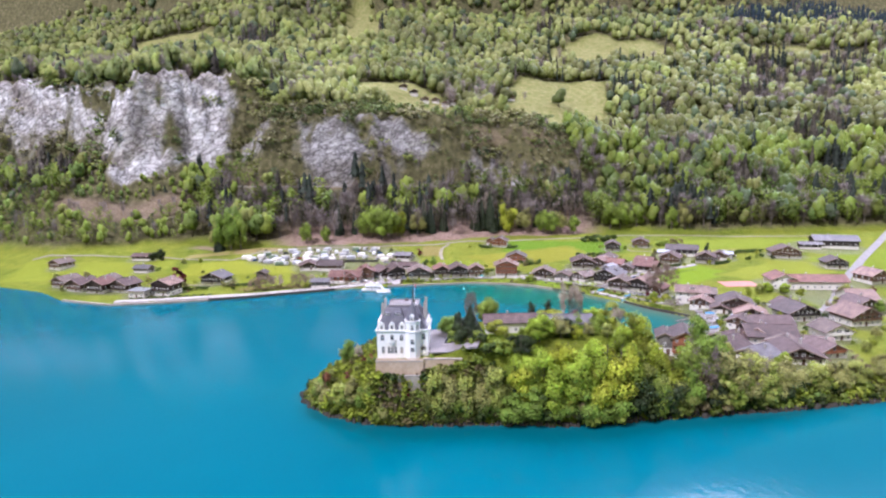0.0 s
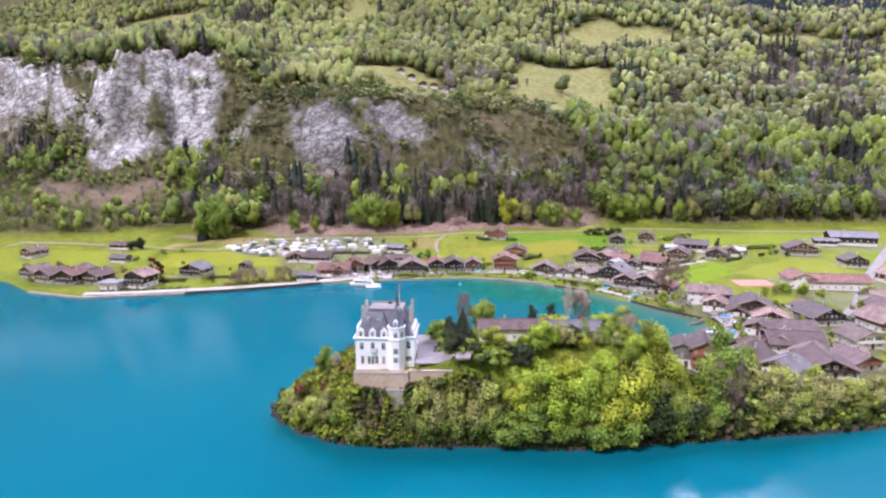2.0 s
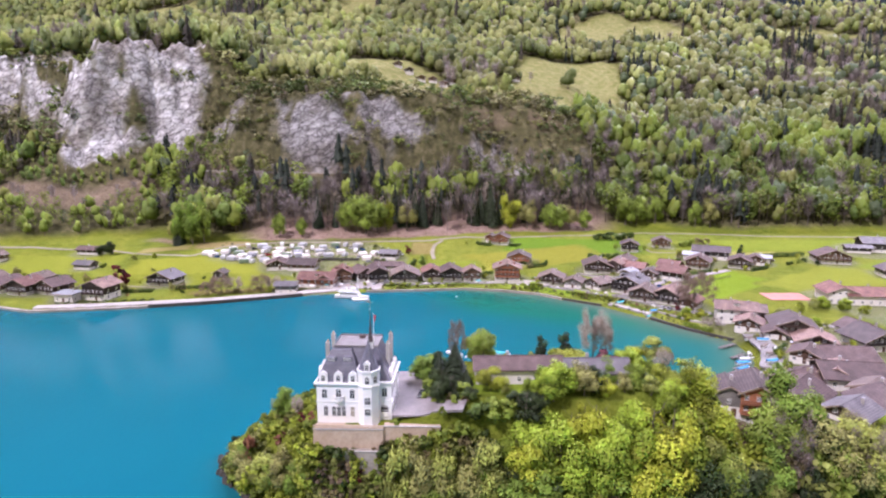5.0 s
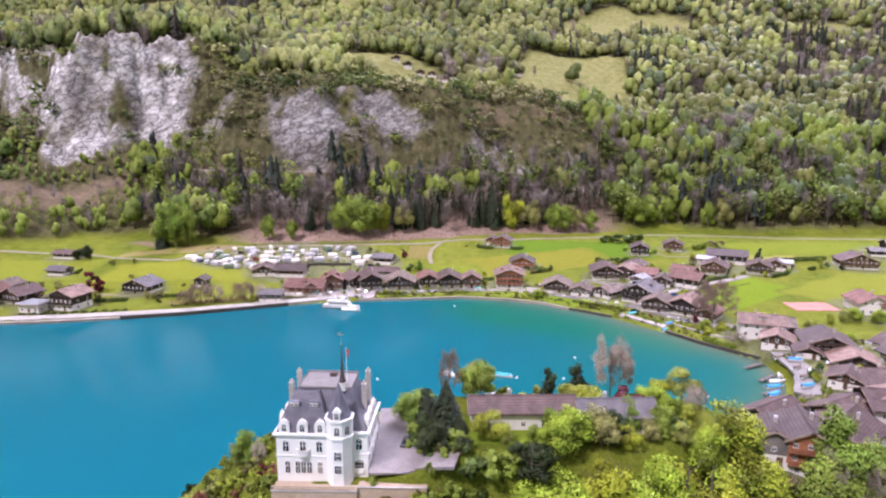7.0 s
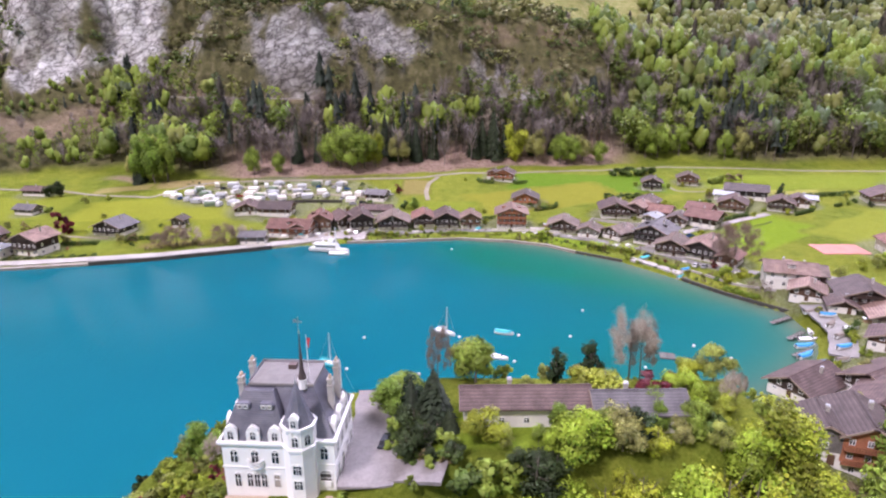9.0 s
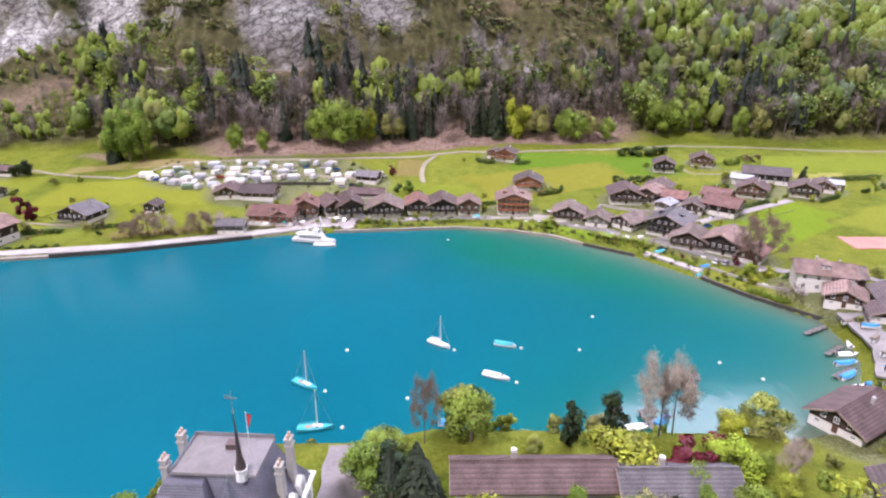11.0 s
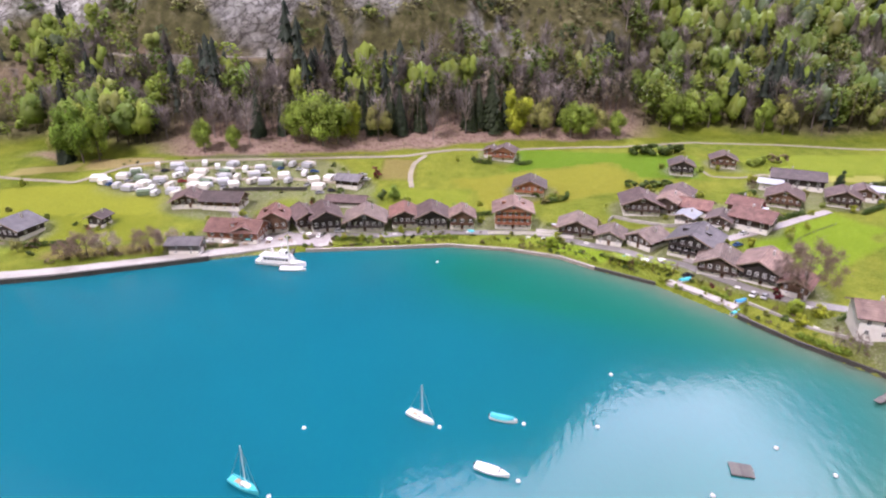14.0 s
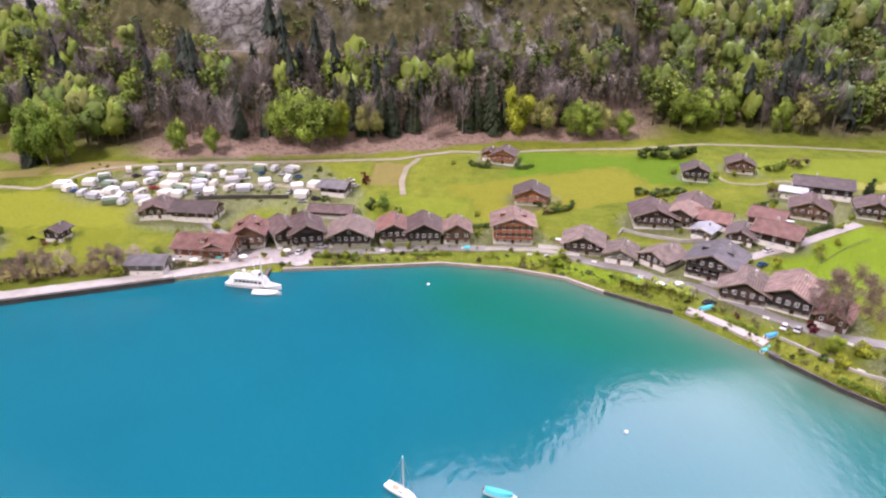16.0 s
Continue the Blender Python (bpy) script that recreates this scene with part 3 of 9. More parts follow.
def leafy_crown(rng, name, tone, slim=1.0, clumps=34, per=60, size=0.05, low=0.2, fat=1.0):
    """A crown of sprays for a tree of height 1, uneven and with gaps."""
    cs, rs, lobe_of, hearts = [], [], [], []
    lobes = max(9, clumps // 11)
    for b in range(lobes):
        v = rng.normal(size=3)
        v /= np.linalg.norm(v)
        k = rng.uniform(0.62, 1.0)
        mid = np.array((v[0] * 0.33 * slim * k, v[1] * 0.33 * slim * k, 0.48 + low * 0.5 + (0.42 - low * 0.5) * v[2] * k * 0.85))
        mid[:2] *= 1 - 0.3 * max(0, v[2])
        reach = rng.uniform(0.14, 0.22)
        for _ in range(clumps // lobes):
            w = rng.normal(size=3)
            w /= np.linalg.norm(w)
            cs.append(mid + w * reach * rng.uniform(0.35, 0.85) * np.array((slim ** 0.5, slim ** 0.5, 1.0)))
            rs.append(rng.uniform(0.06, 0.115) * fat)
            lobe_of.append(b)
            hearts.append(mid)
    clumps = len(cs)
    co, fa = cards(rng, cs, rs, per, size)
    lobe_tone = np.clip(1 + rng.normal(0, 0.22, lobes), 0.55, 1.5)
    tint = np.repeat(np.repeat(toned(rng, clumps, tone) * lobe_tone[lobe_of][:, None], per, 0), 4, 0)
    me = quick_mesh(name, co, fa, tint)
    me.materials.append(LEAF)
    me.polygons.foreach_set("use_smooth", np.ones(len(me.polygons), bool))
    own = np.zeros(len(co) * 3, np.float32)
    me.vertex_normals.foreach_get("vector", own)
    own = own.reshape(-1, 3)
    lob = np.repeat(np.repeat(np.array(hearts) * 0.75 + np.array(cs) * 0.1, per, 0), 4, 0)
    out = co - lob - np.array((0, 0, 0.06))
    out /= np.linalg.norm(out, axis=1, keepdims=True) + 1e-6
    own = own * np.sign((own * out).sum(1, keepdims=True) + 1e-9) * 0.55 + out * 0.45
    me.normals_split_custom_set_from_vertices(own / (np.linalg.norm(own, axis=1, keepdims=True) + 1e-6))
    return me


def fir_crown(rng, name, tone, slim=1.0, tiers=22, per=46, low=0.06):
    """Drooping whorls of needle sprays that narrow to a point."""
    co, fa, tn, base = [], [], [], 0
    for i in range(tiers):
        t = (i + rng.random() * 0.5) / tiers
        z, r = low + (1 - low) * t, 0.2 * slim * (1 - t) ** 0.85 + 0.008
        for k in range(max(7, int(per * (1 - t) + 7))):
            a = rng.uniform(0, 2 * math.pi)
            rr = r * rng.uniform(0.55, 1.22)
            w = 0.016 + 0.018 * (1 - t)
            ca, sa = math.cos(a), math.sin(a)
            tip = (rr * ca, rr * sa, z - rr * 0.45 + rng.normal(0, 0.008))
            root = (rr * 0.35 * ca, rr * 0.35 * sa, z + 0.02)
            m1 = (rr * 0.75 * ca - w * sa, rr * 0.75 * sa + w * ca, z - rr * 0.3)
            m2 = (rr * 0.75 * ca + w * sa, rr * 0.75 * sa - w * ca, z - rr * 0.3 - 0.012)
            co += [root, m1, tip, m2]
            fa.append((base, base + 1, base + 2, base + 3))
            base += 4
        tn.append(base)
    tint = np.repeat(toned(rng, base // 4, tone, 0.22), 4, 0)
    me = quick_mesh(name, np.array(co), np.array(fa), tint)
    me.materials.append(LEAF)
    return me


def twig_crown(rng, name, tips, tone, count=1500, size=0.055):
    """Bare twigs: thin slivers that spray from the limbs' ends."""
    t = np.asarray(tips)[rng.integers(0, len(tips), count)]
    v = rng.normal(size=(count, 3)) + np.array((0, 0, 0.5))
    v /= np.linalg.norm(v, axis=1)[:, None]
    p = t + rng.normal(0, 0.035, (count, 3))
    side = np.cross(v, rng.normal(size=(count, 3)))
    side /= np.linalg.norm(side, axis=1)[:, None]
    ln, w = size * rng.uniform(0.6, 1.6, (count, 1)), 0.0035
    co = np.stack([p - side * w, p + side * w, p + v * ln + side * w * 0.3, p + v * ln - side * w * 0.3], 1).reshape(-1, 3)
    me = quick_mesh(name, co, np.arange(count * 4).reshape(-1, 4), np.repeat(toned(rng, count, tone, 0.12), 4, 0))
    me.materials.append(LEAF)
    return me


def trunk_mesh(name, paths, sides=5):
    co, fa = rods(paths, sides)
    me = quick_mesh(name, co, fa, smooth=True)
    me.materials.append(BARK)
    return me


def tree_kind(kind, tone, seed, **how):
    """Meshes of one tree of height 1: trunk and crown."""
    rng = np.random.default_rng(seed)
    if kind == "fir":
        return trunk_mesh("trunk", [[((0, 0, -0.02), 0.016), ((0, 0, 0.5), 0.009), ((0, 0, 0.99), 0.002)]]), fir_crown(rng, "crown", tone, **how)
    if kind == "bare":
        paths, tips = limbs(rng, 1.0, 0.022, 14, 0.22, 0.95, 0.75)
        return trunk_mesh("trunk", paths), twig_crown(rng, "crown", tips, tone, **how)
    if kind == "bush":
        paths, tips = limbs(rng, 0.8, 0.02, 6, 0.05, 1.0, 0.8)
        return trunk_mesh("trunk", paths), leafy_crown(rng, "crown", tone, **how)
    paths, tips = limbs(rng, 0.9, 0.024, 9, 0.25, 0.75, 0.6)
    return trunk_mesh("trunk", paths), leafy_crown(rng, "crown", tone, **how)


KINDS = {
    "lime": [tree_kind("leafy", LIME, 11, clumps=150, per=70, size=0.019, low=0.02, fat=1.4), tree_kind("leafy", (0.42, 0.465, 0.045), 12, clumps=150, per=70, size=0.019, slim=0.9, low=0.02, fat=1.4)],
    "green": [tree_kind("leafy", (0.21, 0.32, 0.05), 13, clumps=120, per=70, size=0.018, slim=0.85, low=0.08, fat=1.35), tree_kind("leafy", (0.28, 0.38, 0.06), 14, clumps=120, per=70, size=0.018, low=0.08, fat=1.35)],
    "olive": [tree_kind("leafy", (0.31, 0.35, 0.08), 15, clumps=90, per=64, size=0.019, low=0.05, fat=1.3), tree_kind("leafy", (0.37, 0.37, 0.12), 16, clumps=90, per=64, size=0.019, slim=0.9, low=0.05, fat=1.3)],
    "yellow": [tree_kind("leafy", YELLOW, 17, clumps=100, per=66, size=0.018, low=0.08, fat=1.35), tree_kind("leafy", (0.30, 0.35, 0.035), 18, clumps=100, per=66, size=0.018, low=0.08, fat=1.35)],
    "dark": [tree_kind("leafy", DARK, 19, clumps=90, per=62, size=0.02, low=0.0, fat=1.35), tree_kind("leafy", (0.045, 0.07, 0.025), 20, clumps=90, per=62, size=0.02, slim=0.8, low=0.0, fat=1.35)],
    "spruce": [tree_kind("fir", SPRUCE, 21, tiers=34, per=64), tree_kind("fir", (0.045, 0.062, 0.03), 22, tiers=34, per=64, slim=1.2)],
    "column": [tree_kind("leafy", (0.03, 0.06, 0.025), 23, clumps=60, per=44, size=0.026, slim=0.5, low=0.0), tree_kind("leafy", (0.035, 0.06, 0.022), 24, clumps=60, per=44, size=0.026, slim=0.6, low=0.0)],
    "bare": [tree_kind("bare", TWIG, 25, count=2200), tree_kind("bare", (0.23, 0.18, 0.16), 26, count=2200)],
    "fuzz": [tree_kind("bare", (0.47, 0.40, 0.33), 45, count=3400, size=0.075), tree_kind("bare", (0.24, 0.175, 0.135), 46, count=4200, size=0.065)],
    "bush": [tree_kind("bush", (0.36, 0.43, 0.05), 27, clumps=40, per=56, size=0.045, slim=1.25, low=-0.1, fat=1.5), tree_kind("bush", OLIVE, 28, clumps=40, per=56, size=0.045, slim=1.3, low=-0.1, fat=1.5)],
    "shrub": [tree_kind("bush", (0.10, 0.155, 0.035), 29, clumps=36, per=44, size=0.055, slim=1.25, low=-0.1, fat=1.5), tree_kind("bush", (0.24, 0.32, 0.05), 30, clumps=36, per=44, size=0.055, slim=1.2, low=-0.1, fat=1.5)],
    "brown": [tree_kind("bush", BUFF, 31, clumps=20, per=56, size=0.065, slim=1.5, low=-0.1), tree_kind("bush", (0.27, 0.21, 0.13), 32, clumps=24, per=56, size=0.06, slim=1.5, low=-0.1)],
    "red": [tree_kind("bush", REDDISH, 33, clumps=20, per=56, size=0.06, slim=1.0, low=-0.1), tree_kind("bush", WINE, 34, clumps=24, per=56, size=0.06, slim=1.2, low=-0.1)],
}
LABELS = {
    "lime": ("broad tree in fresh lime-green spring leaf", "tree"), "green": ("tall leafy tree in mid-green spring foliage", "tree"),
    "olive": ("olive-green tree with thin young leaves", "tree"), "yellow": ("yellow-green flowering tree with a rounded crown", "tree"),
    "dark": ("dense dark-green evergreen tree with low branches", "tree"), "spruce": ("dark spruce with drooping needle branches", "conifer"),
    "column": ("narrow dark-green columnar cypress", "conifer"), "bare": ("grey-brown tree, bare of leaves, with fine twigs", "tree"),
    "fuzz": ("broad leafless tree with a haze of pinkish-brown twigs", "tree"), "bush": ("bushy green shrub in spring leaf", "bush"), "shrub": ("dense dark-green garden shrub", "bush"),
    "brown": ("brownish thin-leaved shrub on rough grass", "bush"), "red": ("rounded shrub with wine-red leaves", "bush"),
}


def plant(kind, x, y, tall, wide=1.0, v=None, sink=0.3, label=""):
    """One tree or bush on the ground at x, y: a thing with trunk and crown."""
    v = int(RNG.integers(0, 2)) if v is None else v
    trunk, crown = KINDS[kind][v]
    name = {"spruce": "spruce", "column": "cypress", "bush": "bush", "shrub": "bush", "brown": "bush", "red": "bush"}.get(kind, "tree")
    bushy = kind in ("bush", "shrub", "brown", "red") and tall < 9
    top = new(name, crown) if bushy else new(name)
    top.matrix_world = Matrix.Translation((x, y, ground_at(x, y) - sink)) @ Matrix.Rotation(float(RNG.uniform(0, 6.28)), 4, "Z") @ Matrix.Diagonal((tall * wide, tall * wide, tall, 1))
    for n_, me in () if bushy else (("trunk", trunk), ("crown", crown)):
        o = new(n_, me)
        o.parent = top
    if kind == "red" and v == 0:
        label = label or "upright shrub with rust-red spring leaves"
    return tagged(top, label or LABELS[kind][0], LABELS[kind][1])


def thicket(name, label, rows):
    """Undergrowth too dense to count, joined: kind, variant, x, y, height, width, depth in the ground."""
    rng = np.random.default_rng(len(rows))
    cos, tns, fas, base = [], [], [], 0
    for kind, v, x, y, tall, wide, sink in rows:
        me = KINDS[kind][v][1]
        co = np.zeros(len(me.vertices) * 3, np.float32)
        me.vertices.foreach_get("co", co)
        tn = np.zeros(len(me.vertices) * 4, np.float32)
        me.attributes["tint"].data.foreach_get("color", tn)
        co, tn = co.reshape(-1, 4, 3), tn.reshape(-1, 4, 4)
        pick = rng.permutation(len(co))[:420]
        co, tn = co[pick], tn[pick]
        mid = co.mean(1, keepdims=True)
        co = mid + (co - mid) * 1.6
        a = rng.uniform(0, 6.28)
        c, s = math.cos(a), math.sin(a)
        X = (co[..., 0] * c - co[..., 1] * s) * tall * wide + x
        Y = (co[..., 0] * s + co[..., 1] * c) * tall * wide + y
        Z = co[..., 2] * tall + ground_at(x, y) - sink
        cos.append(np.stack([X, Y, Z], -1).reshape(-1, 3))
        tns.append(tn[..., :3].reshape(-1, 3) * rng.uniform(0.45, 1.15) * (1.0 if kind == "bush" else 0.8))
        n = len(co)
        fas.append(np.arange(n * 4).reshape(-1, 4) + base)
        base += n * 4
    me = quick_mesh(name, np.concatenate(cos), np.concatenate(fas), np.concatenate(tns))
    me.materials.append(LEAF)
    return tagged(new(name, me), label, "bushes", kind="stuff")


# ---- the woods on the mountain: too many to count ----
STEM = np.array([(0, 1, 3), (1, 4, 3), (1, 2, 4), (2, 5, 4), (2, 0, 5), (0, 3, 5)])


def stem(r, h):
    return np.array([(r * math.cos(a), r * math.sin(a), z) for z, r in ((0, r), (h, r * 0.4)) for a in (0, 2.1, 4.2)])


def lump(rng, c, r, rows=4, sides=6):
    """An uneven closed crown: corners, faces of three."""
    co = [(0, 0, -0.85)]
    for i in range(1, rows):
        a = math.pi * i / rows
        for k in range(sides):
            b = 2 * math.pi * (k + 0.5 * (i % 2)) / sides
            q = rng.uniform(0.6, 1.3)
            co.append((math.sin(a) * math.cos(b) * q, math.sin(a) * math.sin(b) * q, -math.cos(a) * rng.uniform(0.85, 1.15)))
    co.append((rng.normal(0, 0.12), rng.normal(0, 0.12), 1.1))
    fa = [(0, 1 + (k + 1) % sides, 1 + k) for k in range(sides)]
    for i in range(rows - 2):
        for k in range(sides):
            p0, p1 = 1 + i * sides + k, 1 + i * sides + (k + 1) % sides
            fa += [(p0, p1, p1 + sides), (p0, p1 + sides, p0 + sides)]
    top = len(co) - 1
    fa += [(top - sides + k, top - sides + (k + 1) % sides, top) for k in range(sides)]
    return np.array(co) * np.array(r) + np.array(c), np.array(fa)


def crowned(rng, lumps, sprays, per, size, trunk):
    """A forest tree: a stem, overlapping lumps of leaf and loose sprays that break the outline."""
    co, fa, sh, base = [trunk], [STEM], [np.full(6, 0.0)], 6
    for c, r in lumps:
        q, f = lump(rng, c, r)
        co.append(q)
        fa.append(f + base)
        # tone climbs with height: lit tops and shaded bases put into the colour
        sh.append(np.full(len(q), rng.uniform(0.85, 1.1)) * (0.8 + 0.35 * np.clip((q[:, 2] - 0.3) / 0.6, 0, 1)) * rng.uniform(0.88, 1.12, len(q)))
        base += len(q)
    mids = np.array([c for c, r in lumps])[rng.integers(0, len(lumps), sprays)]
    rads = np.array([np.mean(r) for c, r in lumps])[rng.integers(0, len(lumps), sprays)] * 1.1
    q, f4 = cards(rng, mids, rads, per, size)
    co.append(q)
    fa.append(np.concatenate([f4[:, (0, 1, 2)], f4[:, (0, 2, 3)]]) + base)
    sh.append(np.repeat(rng.uniform(0.85, 1.2, len(f4)), 4))
    return np.concatenate(co), np.concatenate(fa), np.concatenate(sh)


def wood_upland(seed):
    """A tree of the high woods."""
    rng = np.random.default_rng(seed)
    slim = rng.uniform(0.7, 1.1)
    lumps = [((0, 0, 0.5), (0.24 * slim, 0.24 * slim, 0.36))]
    a = rng.uniform(0, 6.28)
    lumps.append(((0.12 * slim * math.cos(a), 0.12 * slim * math.sin(a), rng.uniform(0.6, 0.75)), (0.17 * slim, 0.17 * slim, 0.22)))
    lumps.append(((-0.13 * slim * math.cos(a), -0.13 * slim * math.sin(a), rng.uniform(0.4, 0.6)), (0.15 * slim, 0.15 * slim, 0.2)))
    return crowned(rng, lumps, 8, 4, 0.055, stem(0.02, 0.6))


def wood_tall(seed, clumps=22):
    """A forest tree drawn up thin, its stem bare below."""
    rng = np.random.default_rng(seed)
    low = rng.uniform(0.2, 0.42)
    lobes = []
    for k in range(clumps):
        z = low + (0.93 - low) * (k + rng.random()) / clumps
        r = 0.17 * math.sqrt(max(0.05, 1 - ((z - 0.66) / 0.40) ** 2)) * rng.uniform(0.4, 1.1)
        a = rng.uniform(0, 6.28)
        lobes.append((r * math.cos(a), r * math.sin(a), z))
    return sprayed(rng, lobes, (0.05, 0.10), 7, 0.034, stem(0.013, 0.8))


def sprayed(rng, lobes, reach, per, size, trunk):
    co, fa, sh = [trunk], [STEM], [np.full(6, 0.0)]
    q, f4 = cards(rng, lobes, rng.uniform(reach[0], reach[1], len(lobes)), per, size)
    co.append(q)
    fa.append(np.concatenate([f4[:, (0, 1, 2)], f4[:, (0, 2, 3)]]) + 6)
    sh.append(np.repeat(np.repeat(rng.uniform(0.72, 1.25, len(lobes)), per) * rng.uniform(0.85, 1.15, len(lobes) * per), 4))
    return np.concatenate(co), np.concatenate(fa), np.concatenate(sh)


def wood_broad(seed, lobes=3, per=9):
    """A broad forest tree of lumps and leaf sprays."""
    rng = np.random.default_rng(seed)
    lumps = [((0, 0, 0.52), (0.16, 0.16, 0.36))]
    for k in range(lobes):
        a = k * 6.28 / lobes + rng.normal(0, 0.4)
        lumps.append(((0.13 * math.cos(a), 0.13 * math.sin(a), rng.uniform(0.40, 0.76)), (rng.uniform(0.09, 0.14),) * 2 + (rng.uniform(0.14, 0.24),)))
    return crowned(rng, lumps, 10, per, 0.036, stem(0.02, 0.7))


def wood_pole(seed):
    """A forest-edge tree drawn up on a long bare pole, with a little growth near the top."""
    rng = np.random.default_rng(seed)
    low = rng.uniform(0.5, 0.72)
    mids = [(rng.normal(0, 0.02), rng.normal(0, 0.02), low + (0.96 - low) * k / 9) for k in range(10)]
    co, fa, sh = sprayed(rng, mids, (0.025, 0.06), 5, 0.026, stem(0.009, 0.93))
    twigs = [np.array([(0, 0, z), (0.004, 0, z + 0.006), (0.06 * math.cos(a), 0.06 * math.sin(a), z + 0.015)]) for z, a in zip(rng.uniform(0.2, low, 14), rng.uniform(0, 6.28, 14))]
    base = len(co)
    return np.concatenate([co] + twigs), np.concatenate([fa, np.arange(42).reshape(-1, 3) + base]), np.concatenate([sh, np.zeros(42)])


def wood_shrub(seed):
    """Low thin growth on the rough slope."""
    rng = np.random.default_rng(seed)
    mids = [(rng.normal(0, 0.24), rng.normal(0, 0.24), rng.uniform(0.2, 0.75)) for k in range(9)]
    return sprayed(rng, mids, (0.12, 0.24), 8, 0.085, stem(0.02, 0.5))


def wood_fir(seed, tiers=7, rim=7, low=0.14):
    rng = np.random.default_rng(seed)
    co, fa, sh = [stem(0.018, 0.6)], [STEM], [np.full(6, 0.0)]
    base = 6
    for i in range(tiers):
        t = i / tiers
        z0, r = low + (1 - low) * t, 0.13 * (1 - t) ** 0.55 * rng.uniform(0.75, 1.2) + 0.012
        ring = [(0, 0, min(1.0, z0 + 0.22))]
        for k in range(rim * 2):
            a = math.pi * k / rim + rng.normal(0, 0.08) + i
            rr = r * (rng.uniform(0.55, 1.35) if k % 2 else rng.uniform(0.3, 0.6))
            ring.append((rr * math.cos(a), rr * math.sin(a), z0 - (rng.uniform(0.01, 0.08) if k % 2 else 0.0)))
        co.append(np.array(ring))
        fa.append(np.array([(base, base + 1 + k, base + 1 + (k + 1) % (rim * 2)) for k in range(rim * 2)]))
        sh.append(np.full(len(ring), rng.uniform(0.75, 1.25)))
        base += len(ring)
    return np.concatenate(co), np.concatenate(fa), np.concatenate(sh)


def wood_bare(seed, twigs=190):
    rng = np.random.default_rng(seed)
    co, fa, sh = [stem(0.016, 0.85)], [STEM], [np.full(6, 1.1)]
    base = 6
    for k in range(twigs):
        z = rng.uniform(0.3, 0.85)
        a, ln = rng.uniform(0, 6.28), rng.uniform(0.12, 0.3)
        d = np.array((math.cos(a), math.sin(a), rng.uniform(0.5, 1.6)))
        p = np.array((0, 0, z)) + d * np.array((0.08, 0.08, 0.0)) * rng.uniform(0, 1.6)
        side = np.array((-math.sin(a), math.cos(a), 0)) * rng.uniform(0.005, 0.013)
        co.append(np.array([p - side, p + side, p + d * ln / 1.3]))
        fa.append(np.array([(base, base + 1, base + 2)]))
        sh.append(np.full(3, rng.uniform(0.8, 1.25)))
        base += 3
    return np.concatenate(co), np.concatenate(fa), np.concatenate(sh)


def grow_woods(name, label, models, where, tall, wide, tones, soft=0.0):
    """Joins one wood out of many trees; soft turns the shading normals out from each crown."""
    nos = []
    rng = np.random.default_rng(len(where))
    cos, fas, tns, base = [], [], [], 0
    pick = rng.integers(0, len(models), len(where))
    turn = rng.uniform(0, 6.28, len(where))
    for m, (co, fa, sh) in enumerate(models):
        ids = np.nonzero(pick == m)[0]
        if not len(ids):
            continue
        c, s = np.cos(turn[ids])[:, None], np.sin(turn[ids])[:, None]
        w, h = (tall[ids] * wide[ids])[:, None], tall[ids][:, None]
        X = (co[:, 0] * c - co[:, 1] * s) * w + where[ids, 0:1]
        Y = (co[:, 0] * s + co[:, 1] * c) * w + where[ids, 1:2]
        Z = co[:, 2] * h + where[ids, 2:3]
        cos.append(np.stack([X, Y, Z], -1).reshape(-1, 3))
        fas.append((fa[None] + (np.arange(len(ids)) * len(co))[:, None, None]).reshape(-1, 3) + base)
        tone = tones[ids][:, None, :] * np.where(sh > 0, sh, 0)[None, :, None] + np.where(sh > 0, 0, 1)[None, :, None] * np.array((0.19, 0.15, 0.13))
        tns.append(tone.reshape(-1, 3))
        no = np.stack([co[:, 0] * c - co[:, 1] * s, co[:, 0] * s + co[:, 1] * c, np.broadcast_to(co[:, 2] - 0.38, c.shape[:1] + co[:, 2].shape)], -1)
        nos.append((no / (np.linalg.norm(no, axis=-1, keepdims=True) + 1e-6)).reshape(-1, 3))
        base += len(ids) * len(co)
    me = quick_mesh(name, np.concatenate(cos), np.concatenate(fas), np.concatenate(tns))
    me.materials.append(LEAF)
    if soft:
        me.polygons.foreach_set("use_smooth", np.ones(len(me.polygons), bool))
        own = np.zeros(len(me.vertices) * 3, np.float32)
        me.vertex_normals.foreach_get("vector", own)
        own = own.reshape(-1, 3) * (1 - soft) + np.concatenate(nos) * soft
        me.normals_split_custom_set_from_vertices(own / (np.linalg.norm(own, axis=-1, keepdims=True) + 1e-6))
    return tagged(new(name, me), label, "woods", kind="stuff")


def scatter(y0, y1, step, seed):
    rng = np.random.default_rng(seed)
    ys = np.arange(y0, y1, step)
    pts = []
    for yy in ys:
        half = 0.80 * yy + 40
        xs = np.arange(-half + 10, half + 10, step)
        pts.append(np.stack([xs, np.full(len(xs), yy)], -1))
    p = np.concatenate(pts)
    return p + rng.uniform(-0.55, 0.55, p.shape) * step


